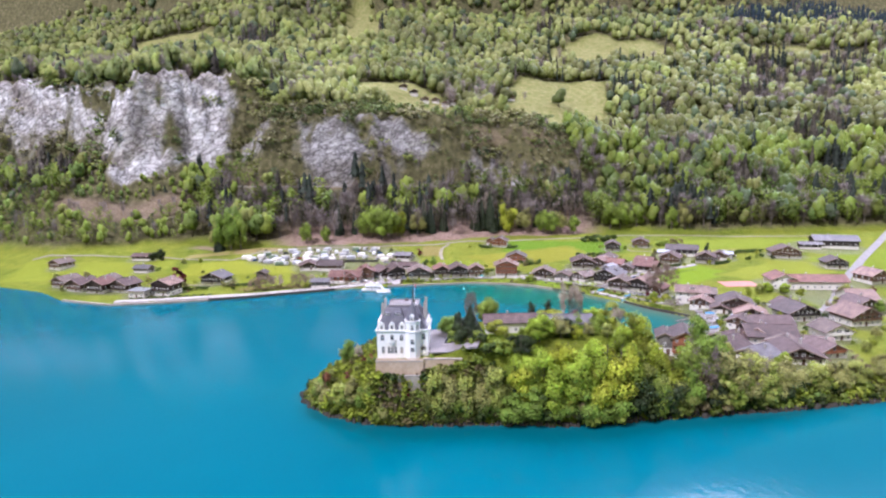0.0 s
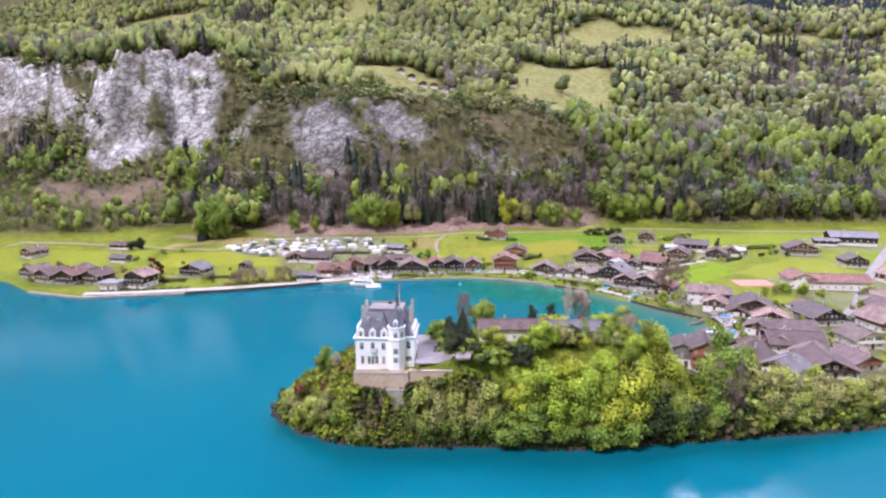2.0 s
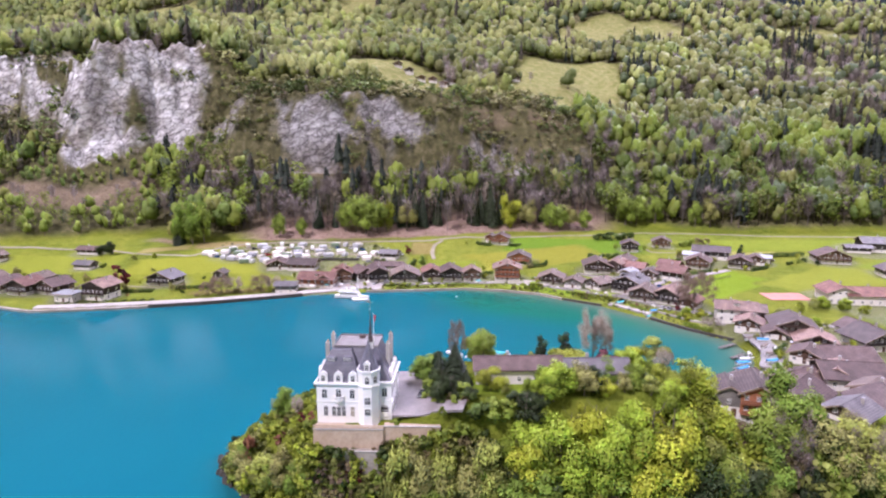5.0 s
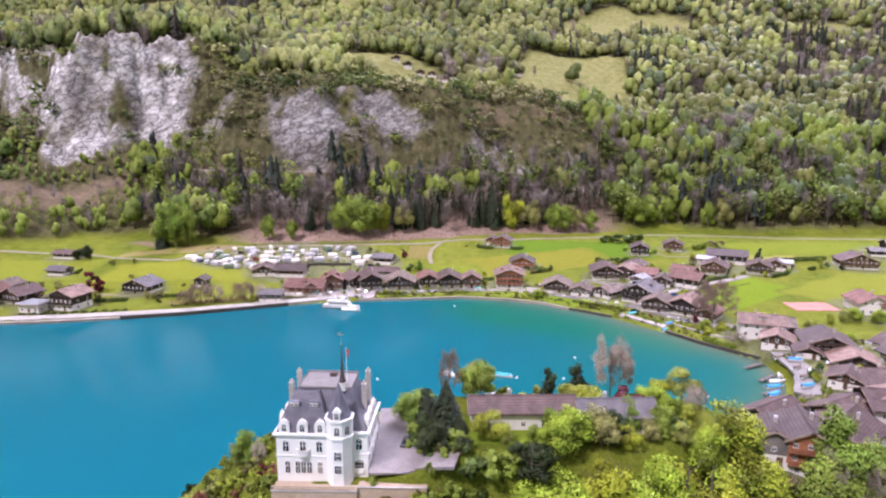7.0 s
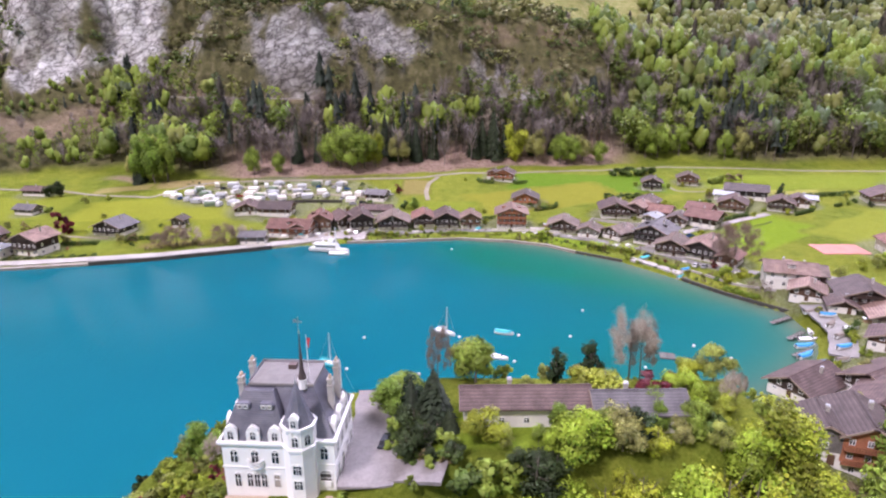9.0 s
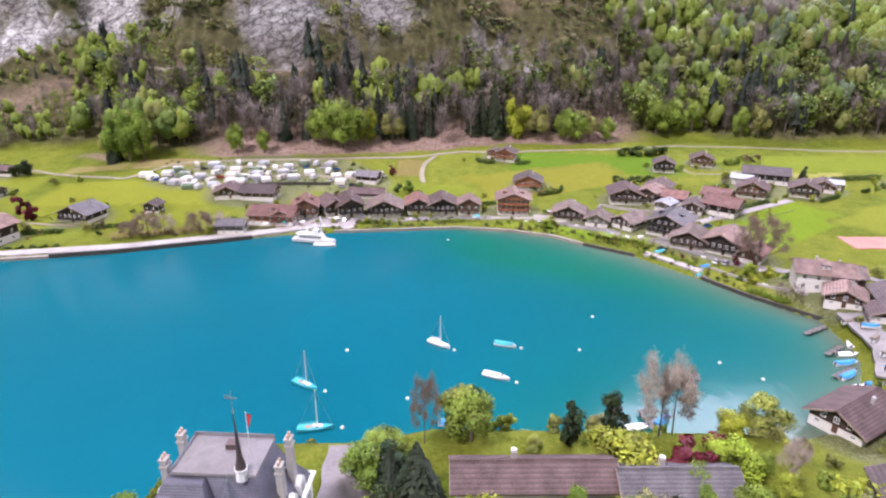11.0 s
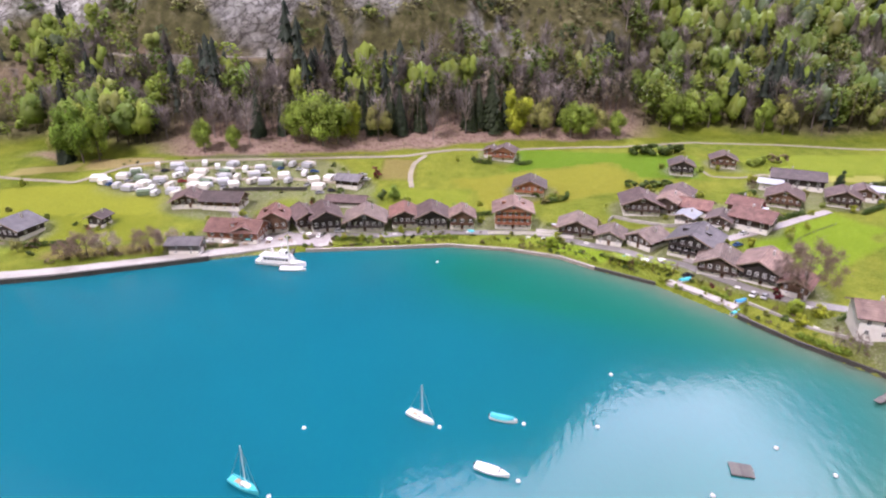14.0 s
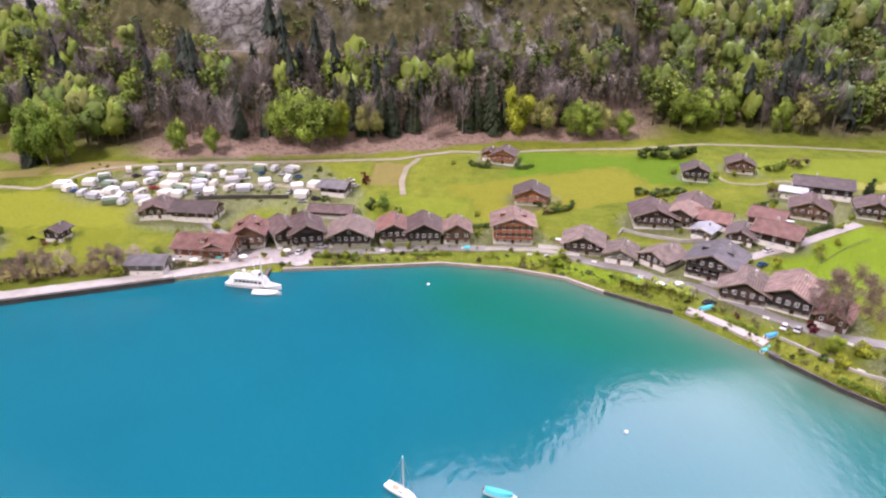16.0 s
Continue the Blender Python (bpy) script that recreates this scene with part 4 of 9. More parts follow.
# spruce groves among the broadleaf woods: middle and reach
GROVES = ((243, 850, 16), (424, 865, 26), (501, 940, 28), (506, 1005, 38), (460, 735, 28), (275, 778, 15), (413, 697, 14), (416, 648, 12), (569, 930, 36),
          (-153, 1110, 40), (-300, 970, 30), (-258, 620, 20), (-235, 646, 14), (217, 848, 8), (291, 602, 12), (-392, 592, 30), (640, 1010, 40), (660, 1330, 60), (740, 1400, 80), (860, 1430, 130), (980, 1440, 120), (190, 1215, 26), (340, 1120, 14))


def sow_woods():
    near, far = scatter(440, 720, 6.2, 3), scatter(720, 1000, 9.0, 4)
    top = scatter(1000, 1500, 13.0, 5)
    p = np.concatenate([near, far, top])
    x, y = p[:, 0], p[:, 1]
    rng = np.random.default_rng(12)
    n = len(x)
    s = y - woods_edge(x)
    rk, so, wo, md = cover(x, y)
    gap = fbm(x, y, 40, 61)
    roll = rng.random(n)
    slope = (s > 62) & (s < 160) & (x < 130) & ~((x < -225) & (s < 104))
    keep = ((wo > 0.5) | ((md > 0.5) & (rng.random(n) < 0.02))) & ((rk < 0.4) | (rng.random(n) < 0.10)) & (roll > np.where(so > 0.4, 0.90, 0.04))
    keep &= ~(slope & (rng.random(n) < 0.08))
    keep &= (shore_distance(x, y) > 60) & ~((np.abs(y - np.interp(x, ROAD_X, ROAD_Y)) < 5) & (x > -212) & (x < 78))
    keep &= ~((s > 75) & (y < 720) & ((x > 130) | (s > 160)) & (rng.random(n) < 0.38))
    x, y, s, slope, felled = x[keep], y[keep], s[keep], slope[keep], so[keep] > 0.4
    n = len(x)
    z = height(x, y) - 0.4
    kn, kn2 = fbm(x, y, 55, 81), fbm(x, y, 120, 91)
    fir = np.where(s < 75, np.where((x > -215) & (x < 105), 0.25, np.where(x > 105, 0.08, 0.04)), 0.03)
    fir = np.where(s > 150, np.where(x > 150, 0.075, 0.03), fir)
    fir = np.clip(fir + np.where(s < 75, (kn - 0.52) * 1.5, 0), 0.008, 0.6)
    grove = np.zeros(n)
    for gx, gy, gr in GROVES:
        grove = np.maximum(grove, 1 - ease(0.7, 1.25, np.hypot(x - gx, (y - gy) * 0.8) / gr + (rng.random(n) - 0.5) * 0.5))
    fir = np.maximum(fir, grove * 0.8)
    bare = np.where(s < 90, np.where(x < -225, 0.07, np.where(x < -100, 0.32, np.where(x > 80, 0.24, 0.28))), np.where(kn2 < 0.46, 0.30, 0.07)) * np.clip(0.3 + 2.4 * (fbm(x, y, 30, 95) - 0.25), 0.1, 2)
    roll = rng.random(n)
    kind = np.where(roll < fir, 1, np.where(roll < fir + bare, 2, 0))
    kind = np.where(slope & (kind == 1) & (rng.random(n) < 0.7), 0, kind)
    kind = np.where(felled, 2, kind)
    kind = np.where((x < -232) & (s < 66) & (kind == 1), 0, kind)
    size = np.where(y > 1000, 25, np.where(y > 720, 21.5, 19.5)) * rng.uniform(0.65, 1.25, n)
    size = np.where(slope, size * np.where(s < 112, 0.30, 0.38) * rng.choice((0.8, 1.0, 1.2, 1.9), n), size)
    belt = s < 72
    size = np.where((x > -350) & (x < -262) & (s > 66) & (s < 104), size * 0.4, size)
    size = np.where((s > 75) & (y < 720) & ((x > 130) | (s > 160)), size * 1.35, size)
    size = np.where(belt, size * np.where((x < -232) & (s < 66), 0.62, 1.28), size)
    where = np.stack([x, y, z], -1)
    leaf_tones = np.array([(0.26, 0.31, 0.075), (0.21, 0.265, 0.08), (0.25, 0.25, 0.10), (0.155, 0.21, 0.065), (0.30, 0.33, 0.11), (0.29, 0.28, 0.15)])
    mixw = np.clip(kn * 2.4 - 0.5 + rng.normal(0, 0.22, n), 0, 0.999)
    up_tone = leaf_tones[np.array([1, 1, 0, 0, 4, 4])[(mixw * 6).astype(int)]]
    low_tone = leaf_tones[np.array([3, 3, 2, 1, 0, 0])[(mixw * 6).astype(int)]] * np.array((0.62, 0.70, 0.42)) * np.where(x < -40, 1.3, 1.0)[:, None]
    shrub_tone = leaf_tones[np.array([2, 5, 0, 5, 2, 3])[(mixw * 6).astype(int)]]
    tone = np.where((s > 150)[:, None], up_tone * np.where((y < 800) & (x > 60), 0.66, 0.88)[:, None], np.where(slope[:, None], shrub_tone, low_tone))
    patch = np.clip(0.72 + 1.7 * (fbm(x, y, 75, 171) - 0.34), 0.66, 1.25)[:, None]
    tone = tone * np.where((s > 110)[:, None], patch, 1.0) * rng.uniform(0.84, 1.16, (n, 1))
    dusk = (rng.random(n) < np.where((x > 180) & (s > 90), 0.14, 0.06))[:, None]
    tone = np.where(dusk, np.array((0.085, 0.12, 0.055)) * rng.uniform(0.8, 1.3, (n, 1)), tone)
    tone = np.where((kind == 1)[:, None], np.where((kn > 0.52)[:, None], np.array((0.032, 0.044, 0.032)), np.array((0.07, 0.062, 0.045))) * rng.uniform(0.7, 1.5, (n, 1)), tone)
    tone = np.where((kind == 2)[:, None], np.where(belt, 0.72, 1.0)[:, None] * np.array((0.34, 0.29, 0.27)) * rng.uniform(0.75, 1.2, (n, 1)), tone)
    # distance haze put into the tone of the farthest spruces at the right
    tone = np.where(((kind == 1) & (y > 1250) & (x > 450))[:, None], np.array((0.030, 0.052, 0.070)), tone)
    wide = np.where(kind == 0, np.where(y > 720, rng.uniform(1.0, 1.4, n), rng.uniform(0.85, 1.25, n)), np.where(kind == 1, rng.uniform(0.8, 1.1, n), rng.uniform(0.8, 1.2, n)))
    wide = np.where(slope & (kind == 0), wide * 1.45, wide)
    size = np.where(kind == 1, size * np.where(belt, 1.15, 1.2), np.where(kind == 2, size * 0.95, size))
    size = np.where((kind == 1) & (s < 75) & (np.abs(x + 15) < 120), size * 1.12, size)
    low = y < 720
    inner = belt & low
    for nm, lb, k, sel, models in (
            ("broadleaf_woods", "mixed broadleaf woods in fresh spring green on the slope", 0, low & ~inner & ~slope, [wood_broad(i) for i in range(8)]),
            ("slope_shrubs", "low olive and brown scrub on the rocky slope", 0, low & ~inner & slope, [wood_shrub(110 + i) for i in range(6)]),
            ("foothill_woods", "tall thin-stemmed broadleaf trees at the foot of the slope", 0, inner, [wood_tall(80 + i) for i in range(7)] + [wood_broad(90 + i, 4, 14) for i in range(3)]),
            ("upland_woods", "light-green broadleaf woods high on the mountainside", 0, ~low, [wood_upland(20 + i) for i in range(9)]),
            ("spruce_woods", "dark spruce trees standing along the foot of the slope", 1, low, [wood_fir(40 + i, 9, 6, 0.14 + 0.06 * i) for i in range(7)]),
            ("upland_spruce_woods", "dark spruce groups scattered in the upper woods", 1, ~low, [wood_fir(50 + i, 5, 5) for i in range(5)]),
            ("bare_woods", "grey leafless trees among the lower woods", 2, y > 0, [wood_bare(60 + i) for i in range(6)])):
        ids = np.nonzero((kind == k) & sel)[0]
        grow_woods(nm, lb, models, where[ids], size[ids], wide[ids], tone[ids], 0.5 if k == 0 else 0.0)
    # the opened edge above the felled strip, where long bare stems show
    m = 420
    px = rng.uniform(-150, 130, m)
    py = woods_edge(px) + np.abs(rng.normal(0, 1, m)) * 10 + rng.uniform(13, 24, m)
    pale = rng.random(m) < 0.45
    tones = np.where(pale[:, None], np.array((0.26, 0.22, 0.17)), np.array((0.06, 0.062, 0.035))) * rng.uniform(0.7, 1.3, (m, 1))
    grow_woods("edge_stems", "long bare stems at the opened edge of the woods", [wood_pole(130 + i) for i in range(7)], np.stack([px, py, height(px, py) - 0.4], -1), rng.uniform(14, 27, m), np.full(m, 1.0), tones)


sow_woods()


# ---- building stuffs ----
def banded(name, dark, light, gap, rough=0.8, axis_="Z", bump=0.5, dist=0.03, vary=0.22):
    """Courses of boards or tiles, each a little different, with weathering over them."""
    m, n, l, b = material(name)
    tc = n.new("ShaderNodeTexCoord")
    wv = n.new("ShaderNodeTexWave")
    wv.wave_type, wv.bands_direction, wv.wave_profile = "BANDS", axis_, "SAW"
    wv.inputs["Scale"].default_value = 0.314 / gap
    wv.inputs["Distortion"].default_value = 0.6
    wv.inputs["Detail"].default_value = 2
    l.new(tc.outputs["Object"], wv.inputs["Vector"])
    big, fine = noise_node(n, l, 0.35, 4), noise_node(n, l, 5.0, 5, 0.7)
    half = mix_node(n, l, 0.5, big.outputs["Color"], fine.outputs["Color"])
    r = ramp_node(n, l, half.outputs[2], ((0.41, dark), (0.59, light)))
    c = mix_node(n, l, 0.35, r.outputs["Color"], wv.outputs["Color"], "OVERLAY")
    info = n.new("ShaderNodeObjectInfo")
    mr = n.new("ShaderNodeMapRange")
    mr.inputs["To Min"].default_value, mr.inputs["To Max"].default_value = 1 - vary, 1 + vary
    hsv = n.new("ShaderNodeHueSaturation")
    l.new(info.outputs["Random"], mr.inputs["Value"])
    l.new(mr.outputs["Result"], hsv.inputs["Value"])
    l.new(c.outputs[2], hsv.inputs["Color"])
    l.new(hsv.outputs["Color"], b.inputs["Base Color"])
    b.inputs["Roughness"].default_value = rough
    bump_node(n, l, wv.outputs["Fac"], bump, dist, b)
    return m


WOODS = {"dark": banded("dark_timber", (0.024, 0.015, 0.012), (0.07, 0.043, 0.032), 0.18), "black": banded("black_timber", (0.013, 0.010, 0.010), (0.04, 0.03, 0.026), 0.18),
         "brown": banded("brown_timber", (0.065, 0.033, 0.02), (0.15, 0.08, 0.045), 0.18), "red": banded("red_brown_timber", (0.20, 0.07, 0.035), (0.38, 0.155, 0.08), 0.18),
         "grey": banded("grey_timber", (0.10, 0.09, 0.085), (0.2, 0.185, 0.17), 0.18)}
WOODS["white"] = plain("painted_wall", (0.66, 0.63, 0.6), (0.8, 0.78, 0.75), 1.2, 0.85, 0.2)
ROOFS = {"brown": banded("brown_tiles", (0.05, 0.031, 0.03), (0.14, 0.092, 0.085), 0.35, 0.75), "pink": banded("pink_tiles", (0.12, 0.072, 0.06), (0.32, 0.215, 0.18), 0.35, 0.75),
         "tan": banded("tan_tiles", (0.075, 0.055, 0.048), (0.23, 0.17, 0.145), 0.35, 0.75), "grey": banded("grey_slates", (0.06, 0.055, 0.062), (0.16, 0.147, 0.155), 0.3, 0.6),
         "red": banded("red_tiles", (0.10, 0.045, 0.038), (0.25, 0.125, 0.10), 0.35, 0.75), "dark": banded("dark_tiles", (0.045, 0.03, 0.03), (0.11, 0.08, 0.075), 0.35, 0.7),
         "metal": plain("sheet_roof", (0.20, 0.21, 0.235), (0.33, 0.345, 0.37), 1.0, 0.5, 0.1, metal=0.1)}
PLASTER = plain("plaster", (0.62, 0.58, 0.54), (0.80, 0.77, 0.73), 1.0, 0.9, 0.25)
WHITE = plain("white_paint", (0.72, 0.71, 0.7), (0.84, 0.83, 0.82), 1.5, 0.5, 0.05)
STONE = plain("stone", (0.20, 0.175, 0.15), (0.42, 0.38, 0.33), 1.6, 0.9, 0.6, 0.06)
TANSTONE = plain("tan_stone", (0.36, 0.27, 0.19), (0.55, 0.44, 0.34), 1.2, 0.9, 0.5, 0.04)
CONCRETE = plain("concrete", (0.30, 0.28, 0.26), (0.48, 0.45, 0.42), 0.8, 0.9, 0.3)
GRAVEL = plain("gravel", (0.26, 0.235, 0.225), (0.42, 0.385, 0.37), 2.5, 0.95, 0.5)
ASPHALT = plain("asphalt", (0.17, 0.16, 0.155), (0.31, 0.29, 0.28), 1.5, 0.9, 0.3)
METAL = plain("steel", (0.35, 0.36, 0.38), (0.5, 0.51, 0.53), 2.0, 0.4, 0.05, metal=0.8)
SLATE = banded("castle_slate", (0.085, 0.085, 0.115), (0.19, 0.185, 0.225), 0.28, 0.5)
LEAD = plain("lead_roof", (0.14, 0.13, 0.135), (0.25, 0.23, 0.225), 0.7, 0.6, 0.2)
DARKWALL = plain("wet_wall_and_shade", (0.03, 0.028, 0.025), (0.09, 0.08, 0.07), 1.2, 0.7, 0.5, 0.05)
CASTLE_WHITE = plain("castle_render", (0.74, 0.73, 0.72), (0.84, 0.83, 0.82), 0.8, 0.9, 0.15)


def glass_material():
    m, n, l, b = material("window_glass")
    b.inputs["Base Color"].default_value = (0.012, 0.014, 0.018, 1)
    b.inputs["Roughness"].default_value = 0.04
    b.inputs["IOR"].default_value = 1.5
    wob = noise_node(n, l, 1.5, 2)
    bump_node(n, l, wob.outputs["Fac"], 0.05, 0.02, b)
    return m


PANE = glass_material()


# ---- shapes ----
class Shape:
    def __init__(self):
        self.co, self.fa = [], []

    def add(self, co, fa):
        b = len(self.co)
        self.co += [tuple(c) for c in co]
        self.fa += [tuple(i + b for i in f) for f in fa]
        return self

    def box(self, x0, y0, z0, x1, y1, z1):
        c = [(x0, y0, z0), (x1, y0, z0), (x1, y1, z0), (x0, y1, z0), (x0, y0, z1), (x1, y0, z1), (x1, y1, z1), (x0, y1, z1)]
        return self.add(c, [(3, 2, 1, 0), (4, 5, 6, 7), (0, 1, 5, 4), (1, 2, 6, 5), (2, 3, 7, 6), (3, 0, 4, 7)])

    def loft(self, rings, close=True):
        """Rings of equally many corners, from below upwards."""
        k = len(rings[0])
        co = [p for r in rings for p in r]
        fa = [(i * k + a, i * k + (a + 1) % k, (i + 1) * k + (a + 1) % k, (i + 1) * k + a) for i in range(len(rings) - 1) for a in range(k)]
        if close:
            fa += [tuple(reversed(range(k))), tuple(range((len(rings) - 1) * k, len(rings) * k))]
        return self.add(co, fa)

    def slab(self, pts, down):
        """A flat or sloping plate under its outline."""
        k = len(pts)
        low = [(x, y, z - down) for x, y, z in pts]
        return self.add(list(pts) + low, [tuple(range(k)), tuple(reversed(range(k, 2 * k)))] + [(a, a + k, (a + 1) % k + k, (a + 1) % k) for a in range(k)])

    def extrude_y(self, xz, y0, y1):
        k = len(xz)
        co = [(x, y0, z) for x, z in xz] + [(x, y1, z) for x, z in xz]
        return self.add(co, [tuple(range(k)), tuple(reversed(range(k, 2 * k)))] + [(a, a + k, (a + 1) % k + k, (a + 1) % k) for a in range(k)])

    def lathe(self, profile, sides=12, x=0.0, y=0.0, turn=0.0):
        return self.loft([[(x + r * math.cos(2 * math.pi * k / sides + turn), y + r * math.sin(2 * math.pi * k / sides + turn), z) for k in range(sides)] for r, z in profile])

    def mesh(self, name, mat):
        me = bpy.data.meshes.new(name)
        me.from_pydata(self.co, [], self.fa)
        bm = bmesh.new()
        bm.from_mesh(me)
        bmesh.ops.recalc_face_normals(bm, faces=bm.faces)
        bm.to_mesh(me)
        bm.free()
        me.materials.append(mat)
        return me


def part(name, shape, mat, parent, label="", m=None):
    """One mesh as a part of a thing (or of a part)."""
    me = shape if isinstance(shape, bpy.types.Mesh) else shape.mesh(name, mat)
    o = new(name, me)
    o.parent = parent
    if m is not None:
        o.matrix_local = m
    return tagged(o, label)


MESHES = {}


def shared(key, make):
    if key not in MESHES:
        MESHES[key] = make()
    return MESHES[key]


def panel(xs, zs, solid, y0, y1):
    """One piece of joinery: a grid of cells, of which the solid ones stay."""
    nx, nz = len(xs), len(zs)
    co = [(x, y, z) for y in (y0, y1) for z in zs for x in xs]
    at = lambda i, k, b: b * nx * nz + k * nx + i
    cell = lambda i, k: 0 <= i < nx - 1 and 0 <= k < nz - 1 and solid(i, k)
    fa = []
    for i in range(nx - 1):
        for k in range(nz - 1):
            if not cell(i, k):
                continue
            fa.append((at(i, k, 0), at(i + 1, k, 0), at(i + 1, k + 1, 0), at(i, k + 1, 0)))
            fa.append((at(i, k + 1, 1), at(i + 1, k + 1, 1), at(i + 1, k, 1), at(i, k, 1)))
            for di, dk, a, b in ((-1, 0, (i, k), (i, k + 1)), (1, 0, (i + 1, k + 1), (i + 1, k)), (0, -1, (i + 1, k), (i, k)), (0, 1, (i, k + 1), (i + 1, k + 1))):
                if not cell(i + di, k + dk):
                    fa.append((at(*a, 0), at(*b, 0), at(*b, 1), at(*a, 1)))
    used = sorted({v for f in fa for v in f})
    where = {v: n for n, v in enumerate(used)}
    return Shape().add([co[v] for v in used], [tuple(where[v] for v in f) for f in fa])


def window_frame(w, h, bars=1, arched=False):
    t, d = min(0.12, w * 0.1), 0.10
    xs = [-w / 2 - t, -w / 2]
    for k in range(bars):
        x = -w / 2 + w * (k + 1) / (bars + 1)
        xs += [x - 0.045, x + 0.045]
    xs += [w / 2, w / 2 + t]
    zs = [-t * 1.6, 0, h * 0.62, h * 0.62 + 0.07, h, h + t]
    s = panel(xs, zs, lambda i, k: i % 2 == 0 or k % 2 == 0, -d, 0.04)
    if arched:
        n = 8
        for k in range(n):
            a0, a1 = math.pi * k / n, math.pi * (k + 1) / n
            r0, r1 = w / 2, w / 2 + t * 1.6
            s.extrude_y([(r0 * math.cos(a0), h + r0 * 0.55 * math.sin(a0)), (r1 * math.cos(a0), h + r1 * 0.55 * math.sin(a0)), (r1 * math.cos(a1), h + r1 * 0.55 * math.sin(a1)), (r0 * math.cos(a1), h + r0 * 0.55 * math.sin(a1))], -d, 0.03)
    return s


def add_window(parent, x, y, z, turn, w=1.0, h=1.3, bars=1, arched=False, frame_mat=None, label=""):
    """A window whose foot is at x, y, z on a wall that faces -y before turning."""
    fm = frame_mat or WHITE
    key = (round(w, 2), round(h, 2), bars, arched, fm.name)
    fr = part("window", shared(("f",) + key, lambda: window_frame(w, h, bars, arched).mesh("window", fm)), fm, parent, label, pose(x, y, z, 0, 0, turn))

    def pane():
        s = Shape()
        if arched:
            n = 8
            s.extrude_y([(-w / 2, 0), (w / 2, 0)] + [(w / 2 * math.cos(math.pi * k / n), h + w / 2 * 0.55 * math.sin(math.pi * k / n)) for k in range(n + 1)], -0.05, 0.01)
        else:
            s.box(-w / 2, -0.05, 0, w / 2, 0.01, h)
        return s.mesh("pane", PANE)
    part("pane", shared(("p",) + key, pane), PANE, fr)
    return fr


def shutter_pair(parent, x, y, z, turn, w, h, mat):
    def leaf():
        s = Shape().box(-w / 4, -0.07, 0, w / 4, -0.02, h)
        for k in range(5):
            s.box(-w / 4 + 0.04, -0.09, h * (k + 0.2) / 5, w / 4 - 0.04, -0.07, h * (k + 0.75) / 5)
        return s.mesh("shutter", mat)
    c, s_ = math.cos(radians(turn)), math.sin(radians(turn))
    for side in (-1, 1):
        o = side * (w * 0.75 + 0.16)
        part("shutter", shared(("s", round(w, 2), round(h, 2), mat.name), leaf), mat, parent, "", pose(x + o * c, y + o * s_, z, 0, 0, turn))


SHUTTER = plain("green_shutter", (0.03, 0.06, 0.035), (0.06, 0.1, 0.06), 2, 0.6, 0.1)


def roof_parts(top, w, d, he, hr, roof, over=1.1, gable_over=1.2, hip=0.28, thick=0.28):
    """Two slopes with wide eaves, a half-hip at each end, and a ridge cap."""
    W, D = w / 2 + over, d / 2 + gable_over
    pitch = (hr - he) / (w / 2)
    ze = he - pitch * over
    zh = hr - (hr - ze) * hip
    xh = (hr - zh) / pitch
    pull = xh * 0.75
    zt = thick
    for s in (-1, 1):
        pts = [(s * W, -D, ze + zt), (s * W, D, ze + zt)]
        pts += [(s * xh, D, zh + zt), (0, D - pull, hr + zt), (0, -D + pull, hr + zt), (s * xh, -D, zh + zt)] if hip > 0 else [(0, D, hr + zt), (0, -D, hr + zt)]
        part("roof_slope", Shape().slab(pts if s > 0 else pts[::-1], thick), roof, top)
    if hip > 0:
        for s in (-1, 1):
            pts = [(-xh, s * D, zh + zt), (xh, s * D, zh + zt), (0, s * (D - pull), hr + zt)]
            part("roof_hip", Shape().slab(pts if s < 0 else pts[::-1], thick), roof, top)
    for sy in (-1, 1):
        for sx in (-1, 1):
            a, b = (sx * W, ze + zt - 0.02), (sx * xh if hip > 0 else 0, (zh if hip > 0 else hr) + zt - 0.02)
            part("verge_board", Shape().add([(q[0], sy * (D + o), q[1] + dz) for o in (0.003, 0.07) for q, dz in ((a, 0), (b, 0), (b, -0.42), (a, -0.42))], [(0, 1, 2, 3), (7, 6, 5, 4), (0, 4, 5, 1), (1, 5, 6, 2), (2, 6, 7, 3), (3, 7, 4, 0)]), VERGE, top)
    y1 = D - (pull if hip > 0 else 0)
    part("ridge_cap", Shape().extrude_y([(-0.22, hr + zt - 0.06), (0.22, hr + zt - 0.06), (0.12, hr + zt + 0.12), (-0.12, hr + zt + 0.12)], -y1, y1), roof, top)


def chimney(top, x, y, z0, z1, mat, size=0.8):
    c = part("chimney", Shape().box(x - size / 2, y - size / 2, z0, x + size / 2, y + size / 2, z1).box(x - size * 0.62, y - size * 0.62, z1, x + size * 0.62, y + size * 0.62, z1 + 0.12), mat, top)
    part("chimney_cap", Shape().box(x - size * 0.5, y - size * 0.5, z1 + 0.35, x + size * 0.5, y + size * 0.5, z1 + 0.42).box(x - size * 0.4, y - 0.05, z1 + 0.1, x + size * 0.4, y + 0.05, z1 + 0.36), METAL, c)


VERGE = plain("verge_boards", (0.22, 0.165, 0.13), (0.40, 0.31, 0.25), 2.0, 0.8, 0.2)
HOUSES = []


